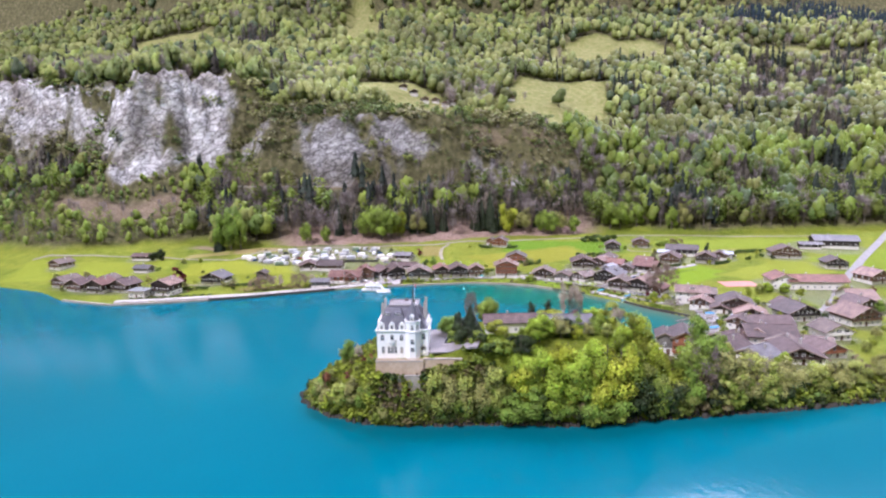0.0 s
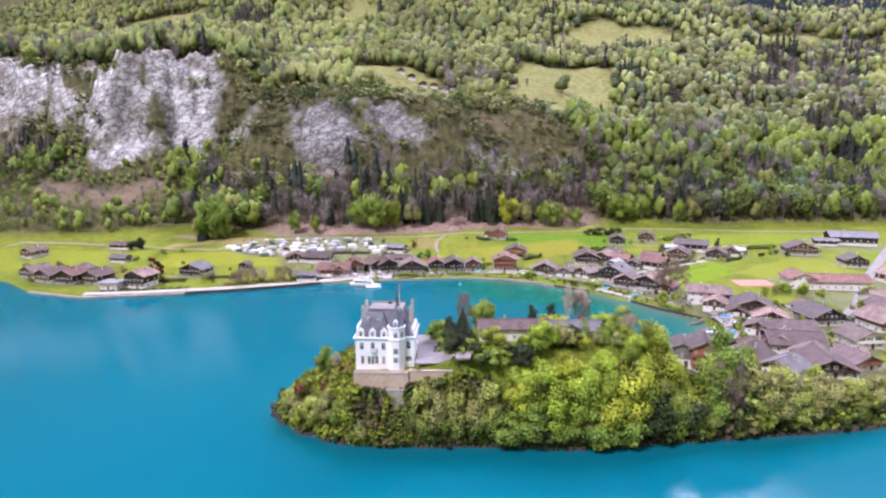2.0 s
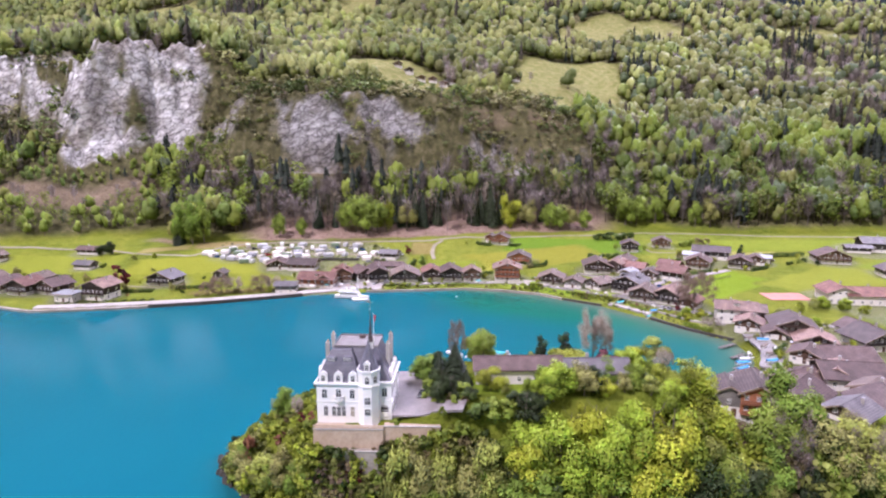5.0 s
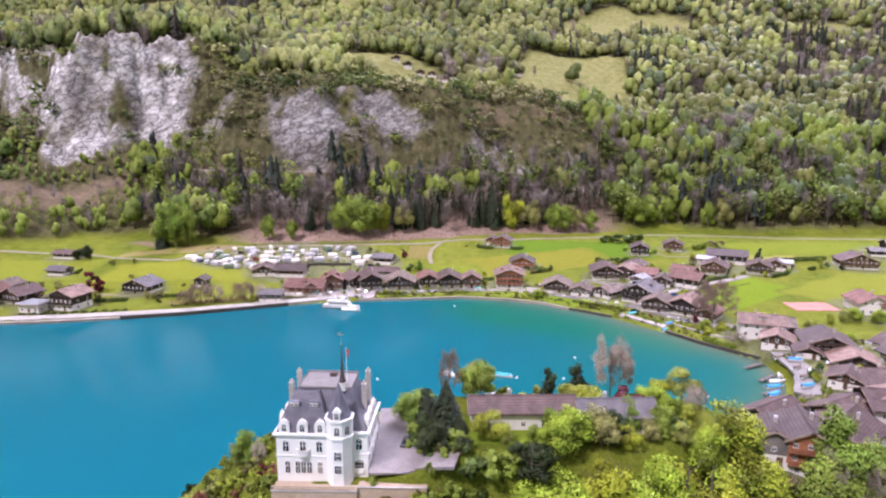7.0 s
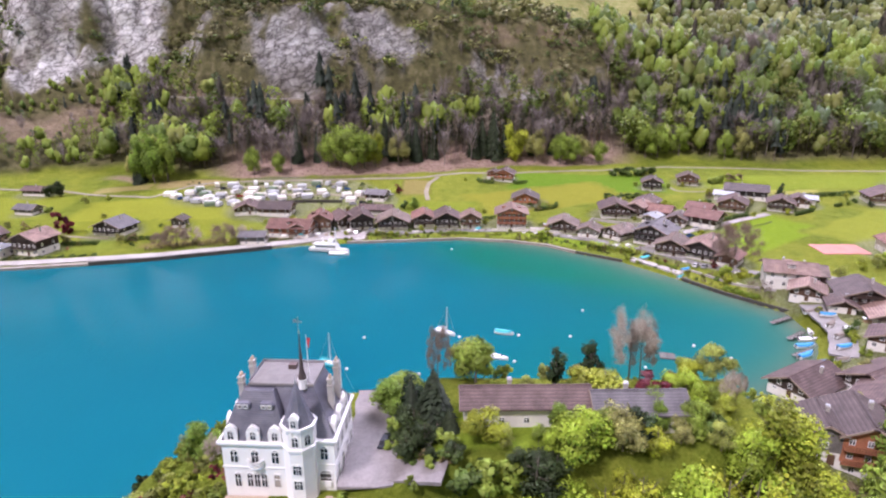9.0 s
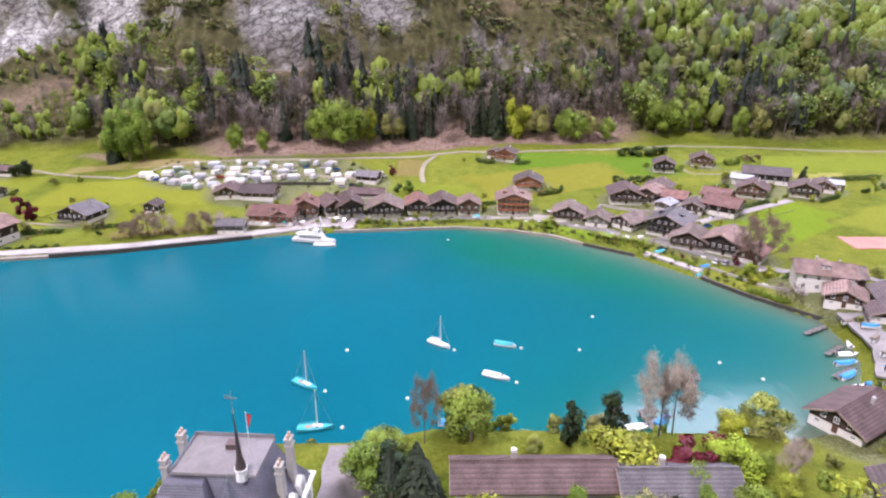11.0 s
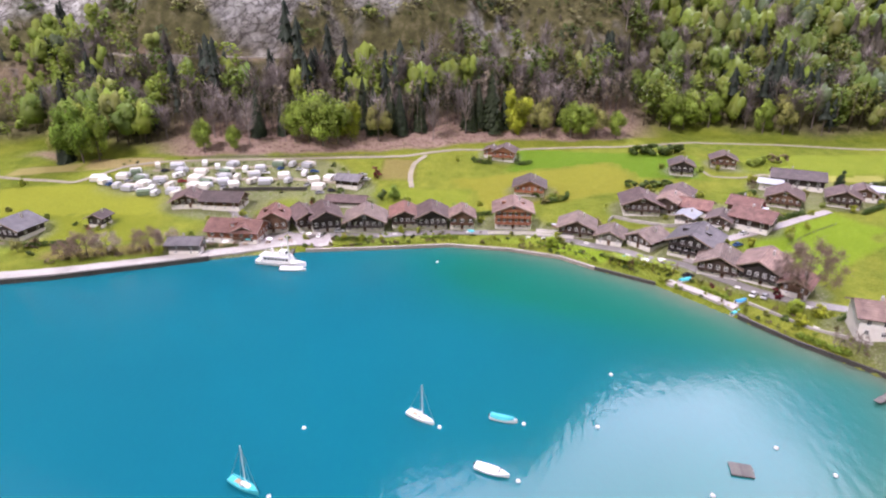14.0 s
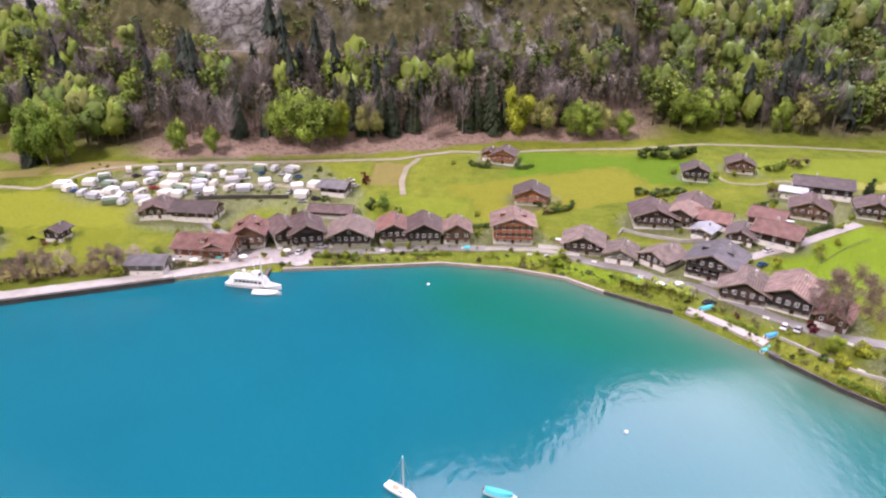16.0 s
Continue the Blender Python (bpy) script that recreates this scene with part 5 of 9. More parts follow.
def chalet(x, y, w, d, tall, turn=0, wood="dark", roof="brown", base=2.6, pitch=0.45, hip=0.25, floors=2, balcony=1, label="", shutters=False, over=1.2, dormer=0, name="chalet", category="house", front=True, sink=0.0, basemat=None):
    """A house with its gable to -y before turning. x, y: the middle of its front at the ground; tall: to the ridge."""
    full = d
    base = base * (0.66 if y > 300 and wood != "white" else 1.0)
    tall = tall * (1.0 if y < 206 else 0.8 if tall > 7 else 0.88)
    w, hip = w - 1.1 * over, hip * 0.35
    d = d - 0.8 * over
    cx, cy = (x - math.sin(radians(turn)) * full / 2, y + math.cos(radians(turn)) * full / 2) if front else (x, y)
    z0 = min(ground_at(cx + a * w * 0.4, cy + b * d * 0.4) for a in (-1, 0, 1) for b in (-1, 0, 1))
    zc = ground_at(cx, cy)
    HOUSES.append((cx, cy, max(w, d)))
    top = new(name)
    top.matrix_world = pose(cx, cy, zc - sink, 0, 0, turn)
    foot = z0 - zc - 0.6
    hr = tall
    he = max(hr - pitch * w / 2, base + 0.6)
    bm = basemat or PLASTER
    wd = WOODS[wood]
    part("base_wall", Shape().box(-w / 2, -d / 2, foot, w / 2, d / 2, base), bm, top, "whitewashed ground floor")
    j = 0.06
    part("timber_wall", Shape().extrude_y([(-w / 2 - j, base), (w / 2 + j, base), (w / 2 + j, he), (0, hr - 0.02), (-w / 2 - j, he)], -d / 2 - j, d / 2 + j), wd, top)
    roof_parts(top, w, d, he, hr, ROOFS[roof], over, over, hip)
    chimney(top, w * 0.18, d * 0.12, hr - pitch * w * 0.18 - 0.5, hr + 0.7, CONCRETE, 0.65)
    ww, wh = (1.0, 1.25) if w > 9 else (0.8, 1.0)
    storey = max(2.4, (he - base) / max(1, floors - 1)) if floors > 1 else 2.6
    # front and back gables
    for fy, t in ((-d / 2, 0),):
        sg = -1 if t == 0 else 1
        n0 = max(2, int(w / 2.9))
        for k in range(n0):
            px = (k + 0.5) / n0 * w - w / 2
            if t == 0 and k == n0 // 2:
                part("door", Shape().box(px - 0.5, fy - 0.06, 0, px + 0.5, fy + 0.02, 2.05).box(px - 0.6, fy - 0.09, 0, px - 0.5, fy + 0.02, 2.15).box(px + 0.5, fy - 0.09, 0, px + 0.6, fy + 0.02, 2.15).box(px - 0.6, fy - 0.09, 2.05, px + 0.6, fy + 0.02, 2.17), WOODS["brown"], top)
            else:
                add_window(top, px, fy, 0.9, t, ww, min(wh, base - 1.2))
        z = base + 0.9
        f = 0
        while z + wh + 0.5 < hr:
            half = min(w / 2, (hr - z - wh) / pitch) - 0.9
            n1 = int(half * 2 / 2.1)
            if n1 < 1:
                break
            for k in range(n1):
                px = 0 if n1 == 1 else -half + 0.5 + (2 * half - 1.0) * k / (n1 - 1)
                add_window(top, px, fy + sg * j, z, t, ww, wh)
                if shutters and n1 < 5:
                    shutter_pair(top, px, fy + sg * j, z, t, ww, wh, SHUTTER)
            z += storey
            f += 1
    # long sides
    for sx, t in ((w / 2, 90), (-w / 2, -90)):
        n2 = max(2, int(d / 4.0))
        for k in range(n2):
            py = (k + 0.5) / n2 * d - d / 2
            add_window(top, sx, py, 0.9, t, ww, min(wh, base - 1.2))
            z = base + 0.9
            while z + wh + 0.1 < he:
                add_window(top, sx + (j if sx > 0 else -j), py, z, t, ww, wh)
                z += storey
    # balconies on the lake side
    for b in range(balcony):
        z = base + 0.1 + b * storey
        half = min(w / 2, (hr - z - 1.2) / pitch) - 0.2
        if half < 1.5:
            break
        y0, y1 = -d / 2 - 1.15, -d / 2 - j
        bal = part("balcony", Shape().box(-half, y0, z - 0.16, half, y1, z).box(-half, y0 - 0.02, z + 0.9, half, y0 + 0.1, z + 1.0), wd, top)
        nb = int(half * 2 / 0.45)
        bx = [b_ for k in range(nb) for b_ in (-half + 2 * half * (k + 0.1) / nb, -half + 2 * half * (k + 0.9) / nb)]
        rail = panel(bx, [z, z + 0.08, z + 0.82, z + 0.9], lambda i, k: i % 2 == 0 or k != 1, y0, y0 + 0.05)
        part("railing", rail, wd, bal)
        for px in (-half + 0.15, half - 0.15):
            part("bracket", Shape().extrude_y([(px - 0.08, z - 0.16), (px + 0.08, z - 0.16), (px + 0.08, z - 0.9), (px - 0.08, z - 0.9)], y1 - 0.15, y1), wd, bal)
    for k in range(dormer):
        dy = (k - (dormer - 1) / 2) * d / (dormer + 0.5)
        for sx in (-1, 1):
            xm = sx * w * 0.27
            zr = hr - pitch * abs(xm)
            o = part("roof_dormer", Shape().box(xm - 0.9, dy - 1.1, zr - 0.3, xm + 0.9, dy + 1.1, zr + 0.9), wd, top)
            part("dormer_roof", Shape().slab([(xm - 1.3, dy - 1.4, zr + 1.2 - 0.1 * sx), (xm + 1.3, dy - 1.4, zr + 1.2 - 0.3 * sx), (xm + 1.3, dy + 1.4, zr + 1.2 - 0.3 * sx), (xm - 1.3, dy + 1.4, zr + 1.2 - 0.1 * sx)], 0.15), ROOFS[roof], o)
            add_window(o, xm + sx * 0.9, dy, zr + 0.15, 90 * sx, 1.2, 0.6)
    words = {"dark": "dark-stained timber", "black": "blackened timber", "brown": "brown timber", "red": "red-brown timber", "grey": "grey timber", "white": "whitewashed"}[wood]
    tone = {"brown": "brown tiled", "pink": "pale pink tiled", "tan": "tan tiled", "grey": "grey slate", "red": "red tiled", "dark": "dark tiled", "metal": "pale metal"}[roof]
    return tagged(top, label or f"{words} chalet with white base and {tone} roof", category)


# ---- the castle on the spur ----
def castle():
    top = new("castle")
    X0, X1, Y0, Y1, ZE = -9.1, 7.7, 0.0, 13.6, 8.8
    top.matrix_world = pose(-15.4, 181.9, 21.6, 0, 0, -2)
    px1 = 0.8      # right end of the forward pavilion
    body = part("wall", Shape().box(X0, Y0 + 1.2, -6, X1, Y1, ZE).box(X0, Y0, -6, px1, Y0 + 1.2, ZE), CASTLE_WHITE, top)
    # string courses and the cornice
    for z, o, h in ((4.35, 0.12, 0.22), (ZE - 0.5, 0.25, 0.3), (ZE - 0.2, 0.5, 0.35)):
        part("cornice", Shape().box(X0 - o, Y0 - o, z, px1 + o, Y1 + o, z + h).box(px1 + o, Y0 + 1.2 - o, z, X1 + o, Y1 + o, z + h + 0.004), CASTLE_WHITE, top)
    # mansard roofs
    zt = 16.0
    part("mansard_roof", Shape().loft([[(X0, Y0 + 1.3, ZE + .15), (X1, Y0 + 1.3, ZE + .15), (X1, Y1, ZE + .15), (X0, Y1, ZE + .15)],
                                       [(X0 + 2.1, Y0 + 3.6, ZE + 4.2), (X1 - 2.1, Y0 + 3.6, ZE + 4.2), (X1 - 2.1, Y1 - 2.1, ZE + 4.2), (X0 + 2.1, Y1 - 2.1, ZE + 4.2)],
                                       [(X0 + 3.6, Y0 + 4.6, zt), (X1 - 3.6, Y0 + 4.6, zt), (X1 - 3.6, Y1 - 2.6, zt), (X0 + 3.6, Y1 - 2.6, zt)]]), SLATE, top)
    part("roof_deck", Shape().loft([[(X0 + 3.3, Y0 + 4.3, zt), (X1 - 3.3, Y0 + 4.3, zt), (X1 - 3.3, Y1 - 2.3, zt), (X0 + 3.3, Y1 - 2.3, zt)],
                                    [(X0 + 3.4, Y0 + 4.4, zt + .3), (X1 - 3.4, Y0 + 4.4, zt + .3), (X1 - 3.4, Y1 - 2.4, zt + .3), (X0 + 3.4, Y1 - 2.4, zt + .3)],
                                    [(X0 + 5.5, Y0 + 6.4, zt + .8), (X1 - 5.5, Y0 + 6.4, zt + .8), (X1 - 5.5, Y1 - 4.4, zt + .8), (X0 + 5.5, Y1 - 4.4, zt + .8)]]), LEAD, top, "grey-brown sheet-metal roof deck")
    part("pavilion_roof", Shape().loft([[(X0, Y0 + .1, ZE + .16), (px1, Y0 + .1, ZE + .16), (px1, Y0 + 7, ZE + .16), (X0, Y0 + 7, ZE + .16)],
                                        [(X0 + 1.5, Y0 + 1.6, ZE + 4.0), (px1 - 1.2, Y0 + 1.6, ZE + 4.0), (px1 - 1.2, Y0 + 7, ZE + 4.0), (X0 + 1.5, Y0 + 7, ZE + 4.0)],
                                        [(X0 + 2.9, Y0 + 3.2, zt - .3), (px1 - 2.4, Y0 + 3.2, zt - .3), (px1 - 2.4, Y0 + 7, zt - .3), (X0 + 2.9, Y0 + 7, zt - .3)]]), SLATE, top)
    # windows, lake front
    for x in (-7.3, -4.1, -1.0):
        add_window(top, x, Y0, 5.3, 0, 1.05, 1.9, arched=True, frame_mat=CASTLE_WHITE)
    for x, w in ((-7.1, 1.0), (-5.2, 0.95), (-4.1, 0.95), (-3.0, 0.95)):
        add_window(top, x, Y0, 1.0, 0, w * 0.86, 2.2, arched=True, frame_mat=CASTLE_WHITE)
    blind = part("blind_niche", window_frame(0.95, 2.2, 0, True), CASTLE_WHITE, top, "walled-up window niche", pose(-1.0, Y0, 1.0))
    part("infill", Shape().box(-0.45, -0.04, 0, 0.45, 0.02, 2.2), STONE, blind)
    bal = part("balcony", Shape().lathe([(0.3, 4.0), (1.0, 4.6), (1.25, 4.72), (1.25, 4.95)], 16, -4.1, Y0 + 0.2), CASTLE_WHITE, top)
    rail = Shape()
    for k in range(17):
        a = math.pi + math.pi * k / 16
        rail.lathe([(0.06, 4.95), (0.1, 5.2), (0.05, 5.5), (0.08, 5.75)], 6, -4.1 + 1.12 * math.cos(a), Y0 + 0.2 + 1.12 * math.sin(a))
        rail.box(-4.1 + 1.12 * math.cos(a) - 0.18, Y0 + 0.2 + 1.12 * math.sin(a) - 0.12, 5.75, -4.1 + 1.12 * math.cos(a) + 0.18, Y0 + 0.2 + 1.12 * math.sin(a) + 0.12, 5.88)
    part("balustrade", rail, CASTLE_WHITE, bal)
    # front right of the tower: window and the arched porch
    add_window(top, 6.15, Y0 + 1.2, 5.4, 0, 1.1, 1.9, arched=True, frame_mat=CASTLE_WHITE)
    porch = part("porch_arch", window_frame(1.7, 2.3, 0, True), CASTLE_WHITE, top, "", pose(6.15, Y0 + 1.2, 0.6))
    # no hollow here: a thin dark plate stands for the porch's inner shade
    part("porch_recess", Shape().box(-0.85, -0.03, 0, 0.85, 0.02, 2.6), DARKWALL, porch)
    part("porch_parapet", Shape().box(-0.85, -0.25, 0, 0.85, -0.04, 1.0), CASTLE_WHITE, porch)
    # right side
    for k, y in enumerate((3.2, 6.3, 9.4, 12.0)):
        add_window(top, X1, y, 5.3, 90, 1.05, 1.9, arched=True, frame_mat=CASTLE_WHITE)
        add_window(top, X1, y, 1.0, 90, 1.05, 2.2, arched=True, frame_mat=CASTLE_WHITE)
    for k, y in enumerate((3.0, 6.5, 10.0)):
        add_window(top, X0, y, 5.3, -90, 1.05, 1.9, arched=True, frame_mat=CASTLE_WHITE)
        add_window(top, X0, y, 1.0, -90, 1.05, 2.2, arched=True, frame_mat=CASTLE_WHITE)
        add_window(top, -6 + k * 6, Y1, 5.3, 180, 1.05, 1.9, arched=True, frame_mat=CASTLE_WHITE)

    # stone dormers at the eaves
    def dormer(x, y, turn):
        m = pose(x, y, ZE + 0.15, 0, 0, turn) @ Matrix.Diagonal((0.84, 1, 0.82, 1))
        o = part("dormer", Shape().box(-1.0, -0.1, 0, 1.0, 1.6, 2.2).box(-1.2, -0.2, 0, -0.8, 0.2, 1.9).box(0.8, -0.2, 0, 1.2, 0.2, 1.9), CASTLE_WHITE, top, "", m)
        ped = Shape()
        ped.extrude_y([(-1.15, 2.2), (1.15, 2.2), (0.8, 2.7), (0.35, 3.05), (0, 3.2), (-0.35, 3.05), (-0.8, 2.7)], -0.2, 0.5)
        ped.lathe([(0.05, 3.2), (0.16, 3.35), (0.05, 3.55), (0.01, 3.8)], 6, 0, 0.1)
        part("pediment", ped, CASTLE_WHITE, o)
        part("dormer_roof", Shape().extrude_y([(-1.1, 2.2), (1.1, 2.2), (0, 2.95)], 0.5, 2.4), SLATE, o)
        add_window(o, 0, -0.1, 0.35, 0, 0.95, 1.5, arched=True, frame_mat=CASTLE_WHITE)
    for x in (-7.5, -4.1, -0.8):
        dormer(x, Y0 + 0.15, 0)
    for y in (3.6, 6.8, 10.0):
        dormer(X1 - 0.15, y, 90)
        dormer(X0 + 0.15, y, -90)
    # low slate dormers with twin lights
    for x in (-5.9, -2.3):
        o = part("roof_light", Shape().extrude_y([(-1.0, 0), (1.0, 0), (1.1, 0.75), (0.8, 1.0), (-0.8, 1.0), (-1.1, 0.75)], -0.2, 1.6), SLATE, top, "", pose(x, Y0 + 1.9, ZE + 4.6))
        for sx in (-0.45, 0.45):
            add_window(o, sx, -0.2, 0.2, 0, 0.6, 0.5, bars=0)
    # the round tower
    tx, ty, r = 2.75, 0.75, 2.5
    tw = part("tower", Shape().lathe([(r + 0.4, -7), (r + 0.2, -1.5), (r, 0.2), (r, 8.3), (r + 0.25, 8.5), (r + 0.25, 8.9), (r, 9.1), (r, 11.6), (r + 0.28, 11.95), (r + 0.28, 12.35), (r + 0.05, 12.35)], 8, tx, ty, math.pi / 8), CASTLE_WHITE, top)
    for k in range(16):
        a = 2 * math.pi * (k + 0.5) / 16
        part("corbel", shared("corbel", lambda: Shape().box(-0.16, -0.16, 0, 0.16, 0.16, 0.5).mesh("corbel", CASTLE_WHITE)), CASTLE_WHITE, tw, "", pose(tx + r * 0.95 * math.cos(a), ty + r * 0.95 * math.sin(a), 11.4, 0, 0, math.degrees(a)))
    part("tower_roof", Shape().lathe([(r - 0.15, 12.35), (r * 0.74, 13.6), (r * 0.38, 16.3), (0.12, 18.6)], 8, tx, ty, math.pi / 8), SLATE, tw, "steep eight-sided slate cone")
    part("finial", Shape().lathe([(0.14, 18.5), (0.2, 18.8), (0.06, 19.1), (0.03, 20.0)], 6, tx, ty), METAL, tw)
    for a, z, w, h, ar in ((-90, 9.4, 0.9, 1.4, True), (-96, 4.6, 0.75, 1.5, True), (-84, 4.6, 0.75, 1.5, True), (-96, 2.0, 0.75, 1.5, False), (-84, 2.0, 0.75, 1.5, False), (-90, -1.6, 0.8, 1.0, False), (-45, 9.4, 0.9, 1.4, True)):
        add_window(tw, tx + (r * 0.93 if abs(a + 90) > 1 and w < 0.8 else r * 0.925) * math.cos(radians(a)), ty - r * 0.925 if a < -45 else ty + r * 0.925 * math.sin(radians(a)), z, 0 if a < -45 else 45, w, h, 1 if w > 0.8 else 0, ar, CASTLE_WHITE)
    for a in (-90,):
        o = part("tower_dormer", Shape().box(-0.6, -0.2, 0, 0.6, 1.2, 1.5).extrude_y([(-0.78, 1.5), (0.78, 1.5), (0.4, 2.05), (0, 2.3), (-0.4, 2.05)], -0.3, 0.6), CASTLE_WHITE, tw, "", pose(tx + (r - 0.3) * math.cos(radians(a)), ty + (r - 0.3) * math.sin(radians(a)), 12.4, 0, 0, a + 90))
        add_window(o, 0, -0.2, 0.25, 0, 0.7, 1.1, arched=True, frame_mat=CASTLE_WHITE)
    # the slender spire on the roof
    sp = part("spire", Shape().lathe([(0.75, 15.6), (0.65, 16.9), (0.78, 17.0), (0.78, 17.2)], 8, 2.6, 4.6), CASTLE_WHITE, top, "white lantern with a needle spire")
    part("needle", Shape().lathe([(0.68, 17.2), (0.38, 18.6), (0.18, 21.5), (0.04, 24.6)], 8, 2.6, 4.6), ROOFS["dark"], sp)
    part("weather_vane", Shape().lathe([(0.05, 24.5), (0.16, 24.8), (0.05, 25.1), (0.04, 27.4)], 6, 2.6, 4.6).box(1.9, 4.56, 26.4, 3.2, 4.64, 26.6).box(1.9, 4.57, 26.6, 2.4, 4.63, 26.9), METAL, sp)
    # chimneys
    for x, y, h in ((-8.0, 7.2, 15.9), (-7.5, 10.8, 16.8), (6.3, 6.6, 16.2), (6.5, 10.0, 17.4)):
        def ring(a, b, z):
            return [(x - a, y - b, z), (x + a, y - b, z), (x + a, y + b, z), (x - a, y + b, z)]
        c = part("chimney", Shape().loft([ring(.46, .62, 9), ring(.38, .55, h - 1.2), ring(.5, .68, h - 1.2), ring(.5, .68, h - .95), ring(.36, .52, h - .95), ring(.36, .52, h - .2), ring(.46, .62, h - .2), ring(.46, .62, h)]), CONCRETE, top)
        for k in (-0.28, 0.28):
            part("chimney_pot", Shape().lathe([(0.18, h), (0.14, h + 0.45), (0.18, h + 0.55)], 8, x, y + k), TANSTONE, c)
    part("ridge_rail", Shape().box(X0 + 3.4, Y1 - 2.45, zt + .3, X1 - 3.4, Y1 - 2.4, zt + .8).box(X0 + 3.4, Y0 + 4.4, zt + .3, X0 + 3.45, Y1 - 2.4, zt + .8), METAL, top)
    hat = part("roof_hatch", Shape().box(-0.6, 8.0, zt + .6, 0.6, 9.2, zt + 1.5), ROOFS["dark"], top)
    return tagged(top, "white neo-Renaissance castle with slate mansard roofs and round tower", "castle")


castle()


def flag_pole(x, y, z, h):
    top = new("flag_pole")
    top.matrix_world = pose(x, y, z)
    part("pole", Shape().lathe([(0.09, 0), (0.06, h * 0.6), (0.03, h)], 8).lathe([(0.02, h), (0.1, h + 0.1), (0.02, h + 0.22)], 8), WHITE, top)
    s = Shape()
    for k in range(6):
        s.add([(0.05 + 0.02 * k, 0.06 * math.sin(k), h - 0.1 - 0.28 * k), (0.6 - 0.05 * k, 0.1 * math.sin(k + 1), h - 0.25 - 0.28 * k), (0.6 - 0.05 * (k + 1), 0.1 * math.sin(k + 2), h - 0.25 - 0.28 * (k + 1)), (0.05 + 0.02 * (k + 1), 0.06 * math.sin(k + 1), h - 0.1 - 0.28 * (k + 1))], [(0, 1, 2, 3)])
    part("flag", s, plain("red_cloth", (0.45, 0.02, 0.03), (0.6, 0.05, 0.05), 3, 0.8, 0.1), top, "limp red and white flag")
    return tagged(top, "thin pole with a limp red flag on the castle roof", "flag")


flag_pole(-12.2, 188.6, 37.6, 7.0)


# ---- ground works ----
def lay(name, pts, width, mat, label, lift=0.14, category="path", step=2.0, thick=0.3):
    """A strip along a way, draped on the ground, with a skirt that reaches into it."""
    pts = [Vector(p) for p in pts]
    line = []
    for a, b in zip(pts, pts[1:]):
        n = max(1, int((b - a).length / step))
        line += [a.lerp(b, k / n) for k in range(n)]
    line.append(pts[-1])
    for _ in range(3):
        line = [line[0]] + [(line[k - 1] + line[k] * 2 + line[k + 1]) / 4 for k in range(1, len(line) - 1)] + [line[-1]]
    rings = []
    for k, p in enumerate(line):
        d = (line[min(k + 1, len(line) - 1)] - line[max(k - 1, 0)]).normalized()
        s = Vector((-d.y, d.x))
        row = []
        for o in (-0.5, -0.17, 0.17, 0.5):
            q = p + s * o * width * (1 + 0.06 * math.sin(k * 1.7 + o))
            row.append((q.x, q.y, ground_at(q.x, q.y) + lift))
        zmax = max(r[2] for r in row)
        row = [(x, y, max(z, zmax - 0.5)) for x, y, z in row]
        rings.append(row + [(row[-1][0], row[-1][1], row[-1][2] - thick - lift), (row[0][0], row[0][1], row[0][2] - thick - lift)])
    return tagged(new(name, Shape().loft(rings).mesh(name, mat)), label, category, kind="structure")


def wall_along(name, pts, z0, z1, thick, mat, label, step=3.0, follow=False, category="wall"):
    """A wall with a coping, from z0 to z1 (above the ground where it follows it)."""
    pts = [Vector(p) for p in pts]
    top = new(name)
    body, cope = [], []
    line = []
    for a, b in zip(pts, pts[1:]):
        n = max(1, int((b - a).length / step))
        line += [a.lerp(b, k / n) for k in range(n)]
    line.append(pts[-1])
    for k, p in enumerate(line):
        d = (line[min(k + 1, len(line) - 1)] - line[max(k - 1, 0)]).normalized()
        s = Vector((-d.y, d.x)) * thick / 2
        g = ground_at(p.x, p.y) if follow else 0
        a, b = p - s, p + s
        body.append([(a.x, a.y, g + z0), (b.x, b.y, g + z0), (b.x, b.y, g + z1), (a.x, a.y, g + z1)])
        a, b = p - s * 1.25, p + s * 1.25
        cope.append([(a.x, a.y, g + z1), (b.x, b.y, g + z1), (b.x, b.y, g + z1 + 0.14), (a.x, a.y, g + z1 + 0.14)])
    part("masonry", Shape().loft(body), mat, top)
    part("coping", Shape().loft(cope), mat if mat in (STONE, DARKWALL) else CONCRETE, top)
    return tagged(top, label, category, kind="structure")


# quay and promenade along the west shore
TRACK = plain("trodden_track", (0.21, 0.185, 0.13), (0.34, 0.30, 0.22), 1.5, 0.95, 0.5)
lay("promenade", [(-205, 344), (-178, 348), (-150, 354), (-125, 360), (-95, 371), (-77, 378), (-62, 384), (-48, 389)], 5.0, CONCRETE, "pale concrete promenade along the lake wall", 0.5)
wall_along("quay_wall_1", [(-150, 349.5), (-124, 356.5), (-95, 367.5), (-77, 374.5)], -2.0, 1.45, 1.2, DARKWALL, "dark wet quay wall dropping straight into the lake")
wall_along("quay_wall_2", [(-243, 352.5), (-205, 339.5), (-178, 343.5), (-150, 349.5)], -1.5, 0.9, 1.6, STONE, "low stone embankment of the west shore")
wall_along("quay_wall_3", [(65, 370), (83, 357.5)], -1.5, 1.05, 0.6, DARKWALL, "dark garden wall above the shallow water")
wall_along("quay_wall_4", [(101, 334.5), (111, 319.5), (126.5, 302)], -1.5, 1.15, 0.6, DARKWALL, "long dark lakeside garden wall")
